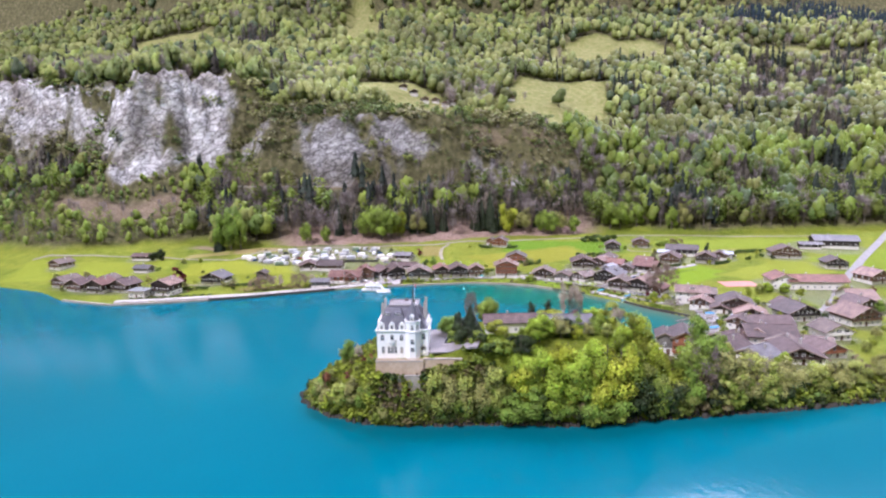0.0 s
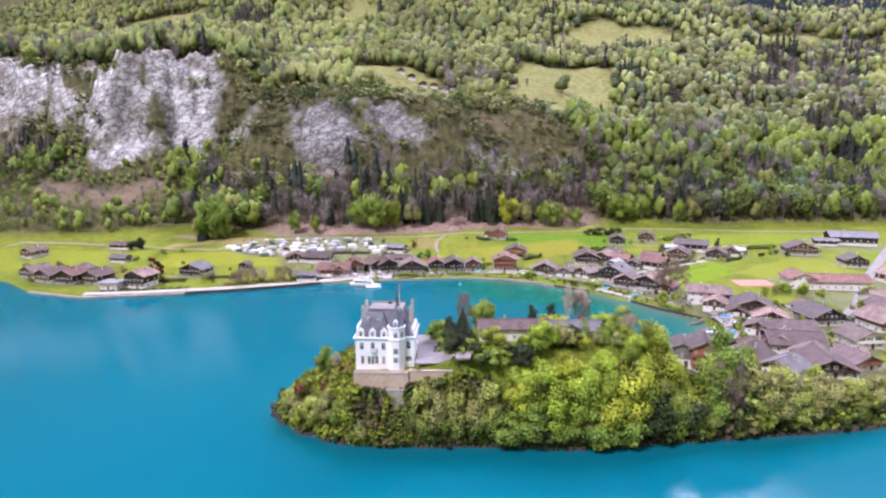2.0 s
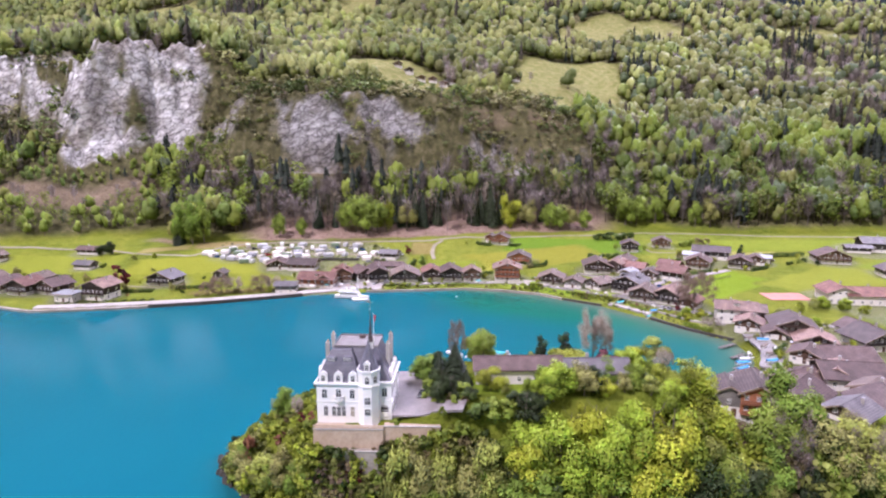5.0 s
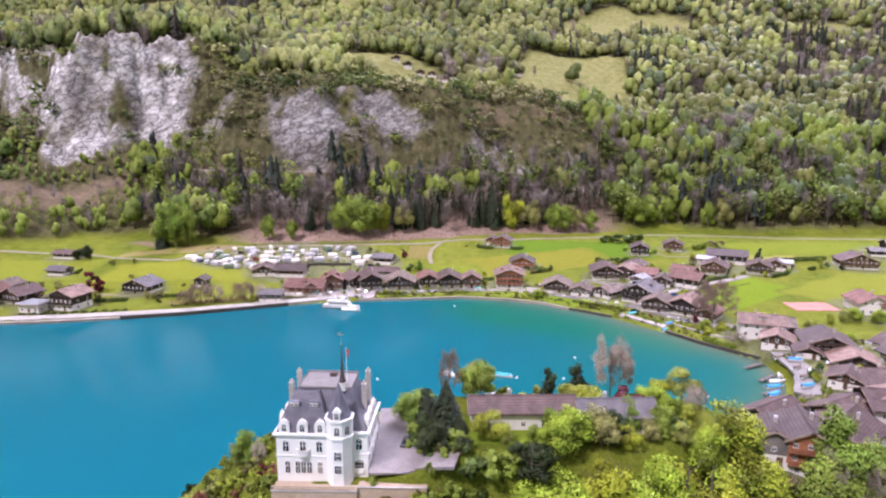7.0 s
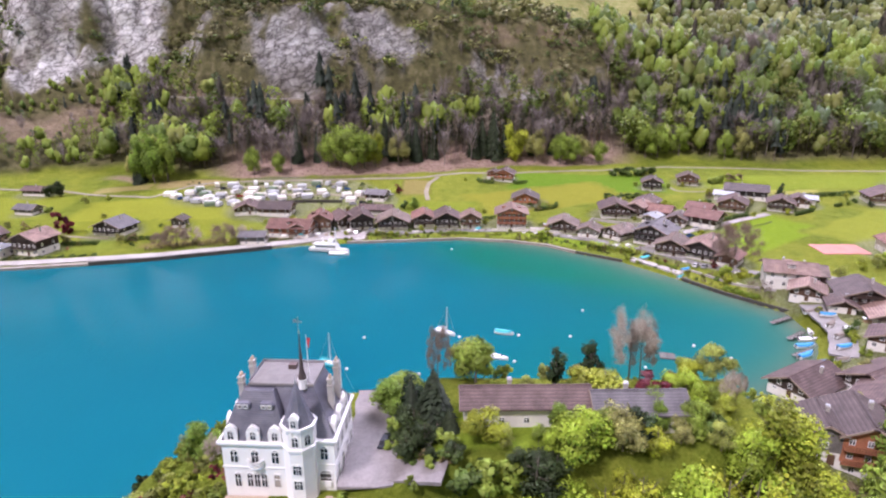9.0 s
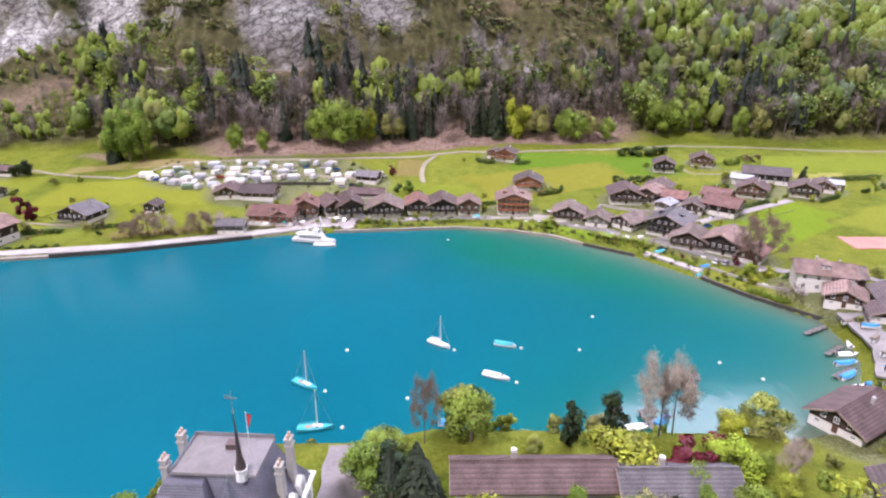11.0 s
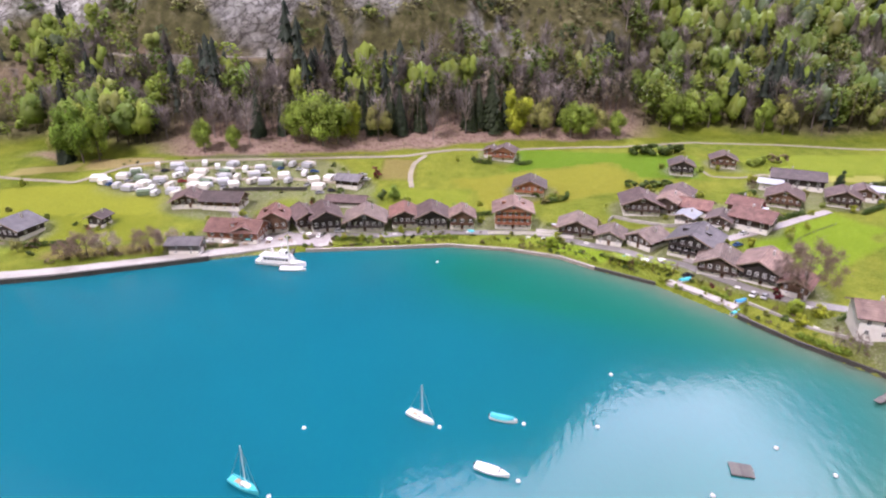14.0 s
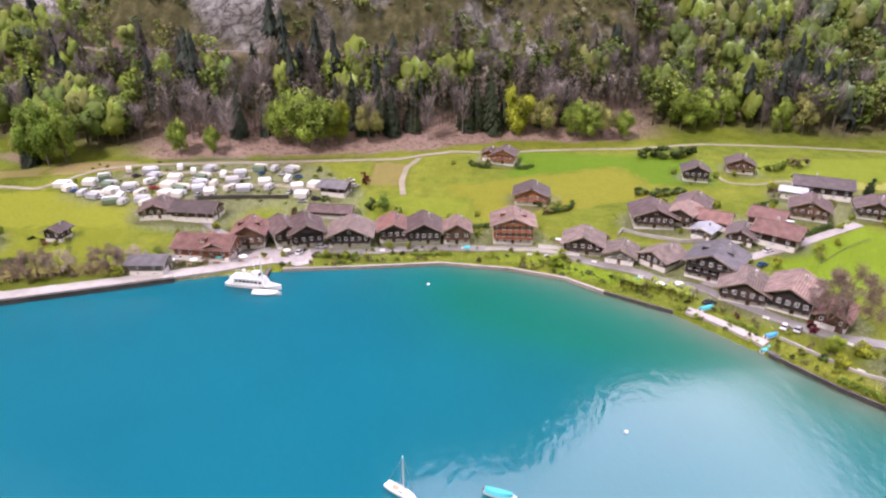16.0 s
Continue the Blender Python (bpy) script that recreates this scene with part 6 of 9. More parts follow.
wall_along("quay_wall_5", [(-43, 384), (-16, 387), (12, 391), (36, 387), (54, 380), (65, 370)], -1.2, 1.0, 1.0, STONE, "low rubble-stone shore wall of the village gardens")
wall_along("quay_wall_6", [(126.5, 302), (131, 303.5)], -1.5, 1.2, 0.6, STONE, "stone wall corner of the lakeside garden")
lay("shore_path", [(87, 357.5), (94, 350), (102, 338.5)], 3.2, CONCRETE, "pale concrete landing along the shallow shore", 0.5)
lay("plaza", [(-70, 389), (-58, 391), (-46, 393), (-36, 391)], 11.0, GRAVEL, "pale paved landing square by the lake", 0.35, "square")
lay("boat_yard", [(131, 298), (130, 288), (129, 277), (122, 264)], 7.5, ASPHALT, "grey gravel yard with laid-up boats by the harbour", 0.3, "yard")
lay("ramp", [(-40, 399), (-36, 386.5)], 6.0, CONCRETE, "pale concrete slipway into the lake", 0.3, "ramp")
lay("street_1", [(-90, 388), (-66, 394), (-51, 397), (-34, 398), (-18, 398), (-5, 401), (11, 403), (26, 402.5), (41, 404), (55, 399), (67, 390), (78, 385), (88, 375)], 4.6, ASPHALT, "narrow pale asphalt village street", 0.2, "road")
lay("street_2", [(86, 377), (97, 372), (100, 367), (107, 358), (114, 349.5), (123, 342), (135, 338), (150, 330), (170, 320), (194, 300), (222, 332), (250, 370)], 4.4, ASPHALT, "village lane behind the lakeside gardens", 0.2, "road")
lay("street_3", [(99, 373), (112, 387), (124, 395), (140, 402), (160, 414), (178, 424)], 4.0, GRAVEL, "pale gravel lane between the farmhouses", 0.2, "road")
lay("street_4", [(400, 540), (366, 502), (312, 442), (276, 400), (250, 370), (222, 332), (194, 296), (172, 268), (160, 240)], 5.5, ASPHALT, "pale main road descending to the village", 0.22, "road")
lay("track_1", [(-330, 452), (-290, 466), (-240, 468), (-200, 455), (-171, 449), (-165, 459), (-156, 472), (-142, 478), (-115, 481), (-70, 487), (-14, 496), (0, 503), (15, 511), (61, 519), (108, 522), (159, 536), (204, 530), (249, 519), (330, 520)], 2.6, TRACK, "gravel farm track along the edge of the woods", 0.2, "track")
lay("track_2", [(-7, 455), (-9, 470), (-8, 486), (-2, 499)], 2.6, TRACK, "gravel track climbing through the meadow", 0.2, "track")
lay("track_3", [(144, 484), (145, 472), (159, 470), (173, 476), (182, 470)], 1.8, TRACK, "gravel drive looping round a farmhouse", 0.2, "track")
ROAD = [(x_, float(np.interp(x_, ROAD_X, ROAD_Y))) for x_ in range(-208, 76, 12)]
lay("slope_road", ROAD, 6.0, GRAVEL, "pale grey road cut into the wooded slope", 0.3, "road")
wall_along("retaining_wall", [(x_, y_ - 3.6) for x_, y_ in ROAD], -5.0, 0.7, 0.7, CONCRETE, "weathered retaining wall below the slope road", follow=True)
lay("track_4", [(-150, 446), (-128, 452), (-100, 457), (-70, 461), (-45, 458)], 3.0, TRACK, "gravel lane through the caravan site", 0.2, "track")
lay("track_5", [(-140, 466), (-118, 470), (-92, 473), (-60, 482)], 2.6, TRACK, "upper gravel lane of the caravan site", 0.2, "track")
lay("track_6", [(-106, 436), (-88, 424), (-74, 412), (-60, 404), (-52, 398)], 3.0, ASPHALT, "lane from the square to the caravan site", 0.2, "track")
lay("track_7", [(-185, 386), (-172, 384), (-160, 383)], 1.6, TRACK, "footpath to a chalet in the grass", 0.2, "track")
lay("mountain_road", [(x_, float(woods_edge(x_)) + 57) for x_ in range(-210, 141, 10)], 4.0, TRACK, "pale road ledge cut across the wooded slope", 0.5, "road")
lay("court", [(172, 367.5), (193, 367.5)], 13, plain("red_court", (0.42, 0.17, 0.14), (0.55, 0.26, 0.22), 1.5, 0.9, 0.1), "reddish sports court beside the road", 0.3, "court")
wall_along("camp_wall", [(-96, 443), (-77, 446), (-57, 447.5)], -0.5, 1.5, 0.6, DARKWALL, "long dark retaining wall below the caravans", follow=True)
wall_along("garden_wall", [(48, 404.5), (60, 402)], -0.3, 1.1, 0.5, PLASTER, "low pale garden wall by the street", follow=True)

# castle terraces, drive and court
DRIVE = plain("drive_gravel", (0.165, 0.147, 0.146), (0.285, 0.258, 0.255), 1.6, 0.95, 0.5)
lay("drive_1", [(-3.0, 181.7), (-3.0, 188), (-3.4, 196), (-4, 206), (-4.6, 213)], 8.6, DRIVE, "grey gravel forecourt beside the castle", 0.25, "drive")
lay("drive_2", [(-2.5, 187), (1, 185), (5, 183.4), (9, 182.6)], 5.0, DRIVE, "gravel drive leading from the castle under trees", 0.3, "drive")


def terrace(name, x0, y0, x1, y1, z0, z1, mat, label, rail=True):
    top = new(name)
    part("masonry", Shape().loft([[(x0 - .25, y0 - .35, z0), (x1 + .25, y0 - .35, z0), (x1, y1, z0), (x0, y1, z0)], [(x0, y0, z1), (x1, y0, z1), (x1, y1, z1), (x0, y1, z1)]]), mat, top)
    part("coping", Shape().box(x0 - .15, y0 - .15, z1, x1 + .15, y0 + .35, z1 + .18), CONCRETE, top)
    if rail:
        s = Shape().box(x0, y0 - 0.02, z1 + 0.85, x1, y0 + 0.25, z1 + 1.0)
        n = int((x1 - x0) / 0.5)
        for k in range(n + 1):
            s.lathe([(0.07, z1 + .18), (0.11, z1 + .4), (0.06, z1 + .7), (0.09, z1 + .86)], 6, x0 + (x1 - x0) * k / n, y0 + 0.12)
        part("balustrade", s, TANSTONE, top)
    return tagged(top, label, "terrace", kind="structure")


terrace("terrace_1", -24.7, 178.7, -9.2, 182, 12, 20.9, TANSTONE, "tan stone terrace with balustrade before the castle")
terrace("terrace_2", -18.6, 176.9, -9.2, 178.6, 6, 16.6, STONE, "lower garden terrace of grey rubble stone", False)
terrace("terrace_3", -9.1, 179.3, 3.5, 181.6, 12, 21.4, TANSTONE, "stone retaining wall of the castle forecourt", False)
wall_along("quay_wall_7", [(-50, 211.5), (-30, 225), (-9, 228.5), (5, 229.5)], -2, 1.6, 0.9, STONE, "stone lake wall behind the castle")

# ---- houses on the spur and by the boat harbour ----
chalet(22.4, 197.3, 7.0, 21.6, 6.0, 92, "white", "brown", 2.7, 0.62, 0.0, 1, 0, "long low white house with mossy brown tiled roof", over=0.8, name="long_house", front=False)
chalet(41.3, 196.2, 7.4, 15.4, 6.0, 92, "white", "grey", 2.7, 0.62, 0.0, 1, 0, "low white house with a grey slate roof", over=0.8, name="long_house", front=False)
chalet(82.5, 196.6, 9.5, 12.5, 10.5, -16, "red", "dark", 2.8, 0.5, 0.3, 3, 2, "brick-red timber house with white window bands", over=1.0)
chalet(76.0, 198.5, 6.0, 9.0, 8.0, -16, "grey", "dark", 2.6, 0.5, 0.0, 1, 0, "grey weathered timber annex of a house", over=0.8)
chalet(103.5, 249.5, 13.0, 17.0, 7.6, -58, "dark", "brown", 1.8, 0.5, 0.2, 1, 0, "old boathouse of dark boards with worn brown tiles", over=1.3, name="boathouse", front=False)
chalet(122.0, 246.5, 14.0, 18.0, 8.8, -62, "dark", "brown", 1.8, 0.48, 0.2, 1, 0, "large boathouse with a faded reddish tiled roof", over=1.3, name="boathouse", front=False)
chalet(113.0, 232.5, 16.0, 18.0, 11.0, -48, "dark", "brown", 2.4, 0.48, 0.25, 2, 0, over=1.4, front=False)
chalet(111.4, 208.7, 12.0, 12.0, 7.6, -55, "dark", "grey", 2.4, 0.48, 0.25, 1, 0, over=1.2)
chalet(133.4, 213.5, 20.0, 15.0, 8.8, -8, "dark", "brown", 2.6, 0.42, 0.3, 2, 1, over=1.6)
chalet(153.6, 224.4, 14.0, 12.0, 7.2, 12, "red", "brown", 2.4, 0.45, 0.2, 2, 1, over=1.3)
chalet(131.9, 243.3, 13.0, 12.0, 7.4, -35, "brown", "pink", 2.4, 0.45, 0.25, 1, 0, over=1.2)
chalet(147.9, 244.7, 16.0, 20.0, 8.6, 80, "dark", "brown", 2.6, 0.42, 0.25, 2, 0, over=1.4)
chalet(160.0, 237.0, 13.0, 10.0, 5.6, 70, "brown", "tan", 2.4, 0.42, 0.0, 1, 0, over=1.0)
chalet(172.3, 251.0, 13.5, 12.0, 9.2, 5, "white", "tan", 2.8, 0.5, 0.3, 2, 1, shutters=True)
chalet(147.3, 279.3, 15.0, 13.0, 7.6, -20, "dark", "pink", 2.4, 0.42, 0.25, 1, 1, over=1.5)
chalet(132.5, 262.5, 11.0, 10.0, 6.4, -40, "brown", "brown", 2.2, 0.42, 0.2, 1, 0)
chalet(133.0, 230.0, 11.0, 10.0, 6.8, -50, "brown", "tan", 2.2, 0.45, 0.2, 1, 0)
chalet(158.0, 266.0, 14.0, 18.0, 7.6, 84, "grey", "brown", 2.4, 0.42, 0.2, 1, 0)
chalet(175.2, 282.0, 18.0, 14.0, 10.6, 8, "black", "dark", 3.0, 0.45, 0.25, 2, 1, over=1.6)
chalet(181.0, 300.0, 14.0, 11.0, 7.0, 15, "dark", "brown", 2.4, 0.42, 0.2, 1, 0)
chalet(200.9, 274.8, 18.0, 15.0, 11.6, 10, "brown", "pink", 3.0, 0.5, 0.3, 3, 2, over=1.5)
chalet(219.0, 300.0, 16.0, 14.0, 9.5, 10, "dark", "brown", 2.8, 0.45, 0.25, 2, 1)
chalet(233.4, 319.9, 24.0, 14.0, 10.0, 80, "white", "pink", 3.2, 0.5, 0.1, 2, 0, "large whitewashed house with salmon-pink tiled roof")
chalet(269.0, 362.7, 15.0, 14.0, 11.0, 15, "brown", "pink", 3.0, 0.5, 0.25, 2, 1)
chalet(145.6, 291.6, 17.0, 15.0, 10.6, -18, "dark", "dark", 2.8, 0.42, 0.25, 2, 2, over=1.6)
chalet(136.4, 289.6, 9.0, 8.0, 5.0, -20, "dark", "brown", 2.0, 0.42, 0.2, 1, 0)
chalet(130.9, 301.0, 11.5, 10.0, 6.6, -30, "brown", "pink", 2.6, 0.42, 0.2, 1, 0)
chalet(133.5, 318.8, 12.5, 17.0, 10.6, 72, "white", "pink", 3.0, 0.42, 0.0, 2, 0, "white rendered house with wide pale pink roof", dormer=1, front=False)
chalet(146.0, 317.5, 11.0, 11.0, 8.8, 72, "dark", "tan", 2.8, 0.42, 0.0, 2, 1, "dark timber wing of a pink-roofed lakeside house")

# ---- the village round the bay ----
chalet(-86.8, 379.5, 9.0, 12.0, 6.6, 92, "grey", "grey", 2.8, 0.35, 0.0, 1, 0, "small grey timber boathouse by the quay", name="boathouse", front=False)
chalet(-72.0, 393.5, 13.0, 21.0, 10.0, 84, "red", "red", 3.0, 0.5, 0.2, 2, 0, "lakeside inn with a wide red-brown tiled roof", dormer=1, front=False, name="inn")
chalet(-68.0, 387.4, 10.0, 9.0, 9.0, 0, "brown", "red", 2.8, 0.5, 0.3, 2, 1, "gabled front wing of the lakeside inn")
chalet(-59.5, 398.4, 12.5, 13.0, 11.2, 8, "brown", "red", 2.8, 0.55, 0.35, 2, 1, dormer=1)
chalet(-104.5, 421.5, 14.0, 13.0, 7.6, 10, "dark", "brown", 2.4, 0.42, 0.2, 1, 0)
chalet(-89.0, 426.5, 12.0, 18.0, 8.6, 85, "brown", "dark", 2.6, 0.5, 0.2, 2, 0, front=False)
chalet(-45.5, 402.5, 10.5, 15.0, 9.6, 28, "dark", "brown", 2.8, 0.5, 0.25, 2, 1, over=1.3)
chalet(-37.8, 400.5, 13.0, 16.0, 11.2, 18, "black", "brown", 2.8, 0.5, 0.25, 2, 2, over=1.5)
chalet(-35.0, 432.5, 9.0, 18.0, 5.0, 84, "dark", "brown", 2.0, 0.42, 0.0, 1, 0, "long low shed with a brown tiled roof", name="shed", front=False)
chalet(-22.6, 401.5, 17.0, 15.0, 10.0, 4, "black", "tan", 2.8, 0.46, 0.28, 2, 1, over=1.6)
chalet(-6.5, 406.5, 12.0, 14.0, 9.4, 6, "dark", "red", 2.8, 0.46, 0.25, 2, 1, over=1.4)
chalet(5.0, 405.5, 14.0, 15.0, 10.4, 4, "black", "brown", 2.8, 0.48, 0.3, 2, 1, over=1.5)
chalet(17.4, 406.0, 11.0, 11.0, 10.2, 0, "brown", "pink", 3.2, 0.55, 0.3, 2, 1, shutters=True, over=1.1)
chalet(38.6, 406.5, 16.5, 14.0, 13.2, -3, "red", "pink", 3.2, 0.4, 0.3, 3, 3, "tall red-brown timber chalet with pale pink roof", over=1.6, dormer=1)
chalet(49.6, 446.4, 15.5, 14.0, 9.2, -8, "red", "dark", 2.6, 0.42, 0.25, 2, 1, over=1.5)
chalet(40.5, 497.0, 13.0, 12.0, 9.4, -14, "red", "brown", 2.6, 0.45, 0.3, 2, 2, over=1.3)
chalet(33.5, 501.0, 8.0, 9.0, 6.4, -14, "red", "brown", 2.2, 0.45, 0.2, 1, 0)
chalet(63.0, 397.5, 15.0, 13.0, 8.8, -14, "dark", "tan", 2.6, 0.45, 0.25, 2, 1, over=1.4)
chalet(74.2, 389.4, 11.0, 11.0, 7.2, -22, "grey", "tan", 2.4, 0.42, 0.2, 1, 0)
chalet(84.5, 386.6, 12.0, 13.0, 7.6, -52, "dark", "tan", 2.4, 0.42, 0.2, 1, 0)
chalet(100.0, 375.5, 17.0, 17.0, 12.0, -35, "black", "grey", 3.0, 0.44, 0.25, 3, 2, over=1.6, dormer=1)
chalet(95.5, 419.5, 17.0, 16.0, 10.2, -8, "dark", "brown", 2.8, 0.42, 0.25, 2, 1, over=1.6)
chalet(105.5, 421.5, 10.0, 15.0, 9.0, -34, "dark", "pink", 2.6, 0.42, 0.2, 2, 1)
chalet(114.4, 434.3, 13.5, 13.0, 8.0, -30, "brown", "brown", 2.6, 0.42, 0.2, 2, 1)
chalet(119.5, 423.5, 11.5, 13.5, 7.4, 58, "brown", "red", 2.4, 0.45, 0.1, 1, 0, front=False)
chalet(137.2, 406.2, 13.5, 15.5, 10.0, 48, "dark", "red", 2.8, 0.45, 0.15, 2, 0, front=False, over=1.5)
chalet(141.0, 423.0, 12.0, 12.5, 8.6, 52, "brown", "red", 2.4, 0.45, 0.1, 1, 0, front=False)
chalet(121.5, 403.5, 10.0, 12.0, 7.2, -30, "dark", "dark", 2.2, 0.42, 0.2, 1, 0)
chalet(109.2, 408.8, 8.0, 10.0, 5.2, -40, "grey", "metal", 2.4, 0.3, 0.0, 1, 0, "small shed with a pale sheet-metal roof", name="shed")
chalet(159.5, 427.3, 15.0, 14.0, 10.0, -28, "brown", "brown", 2.8, 0.48, 0.25, 2, 1, over=1.4)
chalet(181.0, 458.4, 14.0, 23.0, 9.8, 66, "black", "dark", 2.8, 0.42, 0.1, 1, 0, "long dark barn with a white base", name="barn", front=False)
chalet(171.0, 452.0, 9.0, 10.0, 5.4, 60, "white", "metal", 2.4, 0.3, 0.0, 1, 0, "low white outbuilding with pale roof", name="shed")
chalet(130.4, 472.9, 12.5, 12.0, 9.4, -14, "black", "dark", 2.8, 0.45, 0.25, 2, 1, over=1.3)
chalet(156.7, 485.8, 13.5, 12.0, 9.0, -18, "brown", "brown", 2.8, 0.45, 0.3, 2, 1, over=1.3)
chalet(104.5, 360.5, 14.5, 14.0, 9.6, -28, "dark", "tan", 2.8, 0.46, 0.3, 2, 1, over=1.4, shutters=True)
chalet(115.0, 355.0, 14.0, 17.0, 10.4, -38, "black", "pink", 2.8, 0.46, 0.25, 2, 1, over=1.5)
chalet(122.5, 345.5, 9.0, 12.0, 6.8, -40, "brown", "red", 2.4, 0.42, 0.1, 1, 0)
chalet(186.2, 427.9, 14.0, 13.0, 9.2, -26, "dark", "brown", 2.8, 0.45, 0.25, 2, 1)
chalet(200.0, 436.0, 12.0, 11.0, 7.6, -26, "brown", "brown", 2.6, 0.45, 0.2, 1, 0)
chalet(212.0, 440.0, 9.0, 10.0, 6.0, 60, "white", "metal", 2.4, 0.3, 0.0, 1, 0, "white garage building with pale flat roof", name="shed")
chalet(-37.2, 455.0, 10.0, 12.0, 6.6, 76, "dark", "grey", 2.4, 0.4, 0.0, 2, 0, "dark timber house with grey roof beside the caravans", front=False)
chalet(-133.5, 399.9, 7.5, 7.0, 6.4, -6, "black", "dark", 1.8, 0.45, 0.2, 1, 0, "small blackened timber hay barn in the grass", name="hut")
chalet(-162.6, 386.2, 17.0, 13.0, 9.6, -12, "black", "grey", 2.2, 0.42, 0.0, 2, 1, "black timber chalet with grey weathered roof", over=1.4)
chalet(-183.5, 357.4, 15.0, 13.0, 13.0, -12, "dark", "pink", 4.6, 0.42, 0.25, 2, 2, over=1.5)
chalet(-197.0, 353.6, 12.0, 9.0, 4.6, -8, "white", "metal", 3.6, 0.15, 0.0, 1, 0, "flat-roofed white lakeside annex", name="annex")
chalet(-216.5, 368.0, 15.0, 13.0, 10.2, -20, "dark", "brown", 2.6, 0.45, 0.25, 2, 1, over=1.4)
chalet(-231.0, 366.5, 14.0, 13.0, 11.0, -12, "dark", "red", 2.8, 0.45, 0.25, 2, 1, over=1.4)
chalet(-248.0, 372.0, 14.0, 14.0, 10.0, -20, "brown", "brown", 2.8, 0.45, 0.25, 2, 1, over=1.4)
chalet(-266.0, 384.0, 14.0, 14.0, 9.0, -20, "brown", "tan", 2.6, 0.45, 0.25, 2, 1)
chalet(-238.0, 388.0, 12.0, 12.0, 7.6, -10, "grey", "tan", 2.4, 0.45, 0.2, 1, 0)
chalet(-246.0, 460.0, 9.0, 15.0, 5.6, 84, "dark", "brown", 1.8, 0.42, 0.0, 1, 0, "low wooden field barn", name="barn", front=False)
chalet(-228.0, 425.0, 9.0, 12.0, 5.6, 80, "grey", "grey", 1.8, 0.42, 0.0, 1, 0, "small grey field barn with pale roof", name="barn", front=False)
chalet(-300.0, 432.0, 12.0, 13.0, 8.6, -20, "brown", "tan", 2.6, 0.45, 0.2, 2, 1)
chalet(204.2, 353.8, 15.0, 16.0, 11.0, -8, "white", "red", 4.0, 0.45, 0.0, 2, 0, "whitewashed hall gable with red-brown roof", name="hall")
chalet(224.0, 357.5, 14.0, 34.0, 10.0, 84, "white", "red", 4.0, 0.45, 0.0, 2, 0, "long white hall with a red-brown tiled roof", name="hall", front=False)
chalet(251.8, 438.1, 21.0, 15.0, 11.0, -12, "brown", "brown", 3.0, 0.42, 0.3, 2, 1)
chalet(310.0, 477.0, 17.0, 32.0, 12.0, 76, "black", "grey", 2.6, 0.42, 0.0, 2, 0, "large black timber barn with a grey roof", name="barn", front=False)
chalet(288.0, 472.0, 8.0, 16.0, 6.0, 76, "black", "grey", 2.0, 0.42, 0.0, 1, 0, "lean-to shed of a large barn", name="shed", front=False)
chalet(267.9, 404.0, 15.0, 13.0, 9.6, -10, "black", "dark", 3.4, 0.45, 0.25, 2, 1)
# the hamlet high on the pasture
for hx, hy in ((-30, 742), (-18, 750), (-6, 744), (6, 756), (-44, 752), (66, 768), (78, 772), (-58, 768)):
    chalet(hx, hy, 10, 9, 7, (hx * 7) % 50 - 25, "brown" if hx % 4 else "dark", "brown" if hy % 4 else "grey", 2.2, 0.45, 0.2, 1, 0)
for hx, hy in ((-360, 905), (-330, 912), (255, 1008), (640, 1020)):
    chalet(hx, hy, 11, 10, 8, 20, "brown", "tan", 2.4, 0.45, 0.0, 1, 0)


# ---- trees of the spur ----
def to_top(kind, x, y, ztop, wide=1.0, v=None, label=""):
    """A tree whose tip reaches ztop."""
    return plant(kind, x, y, max(1.5, ztop - ground_at(x, y) + 0.4), wide * 1.22, v, 0.4, label)


# the wooded bank: big trees rooted low, their crowns reaching the plateau
for row in ((30, 178.6, 28.6, 0.95, 0), (51, 181, 29.8, 0.95, 1), (41, 178.4, 27.6, 0.9, 0), (59.5, 182, 26.5, 0.85, 0), (24, 178.8, 23, 0.9, 1), (36, 182.5, 28, 0.8, 1), (46, 183, 29, 0.8, 0), (55, 179.6, 23, 0.9, 1), (34, 177, 18, 1.0, 0), (47.5, 178, 21, 1.0, 1)):
    to_top("lime", row[0], row[1], row[2] * (1 + 0.05 * math.sin(row[0] * 5)), row[3] * 0.74, row[4])
for row in ((33, 180.5, 27, 0.62, 1), (27.5, 181, 26.5, 0.6, 0), (38.5, 180.5, 29.5, 0.6, 1), (44, 179.5, 26, 0.6, 0), (48.5, 181.5, 28.8, 0.62, 0), (56, 182.5, 28.5, 0.62, 1), (20.5, 180, 24.5, 0.6, 0)):
    to_top("lime", *row)
for row in ((29.5, 185.5, 36.6, 0.85, 0), (51.5, 202, 33.6, 0.95, 0)):
    to_top("lime", *row)
for row in ((26, 177, 14, 1.1, 0), (42, 176.6, 14, 1.1, 0), (53, 178.4, 15, 1.1, 0), (35, 176.4, 10, 1.2, 0), (19, 176.6, 12, 1.1, 0), (48, 177.2, 11, 1.2, 0)):
    to_top("green", *row)
for row in ((61.9, 189, 34.6, 1.0, 1), (15.4, 190.5, 32.6, 0.95, 0), (57, 196, 30.5, 1.0, 1), (67, 193, 28, 0.9, 0), (65, 186, 27, 0.9, 1)):
    to_top("yellow", *row)
for row in ((86.5, 194, 31.5, 0.62, 0), (14.3, 209, 35, 0.85, 1), (81, 188, 24, 0.7, 1), (91, 191, 26, 0.6, 0), (-1.0, 203, 29.5, 1.3, 0), (0.5, 208, 28, 1.3, 1), (44, 193, 31.5, 0.7, 0), (2.5, 204, 29, 1.2, 1)):
    to_top("green", *row)
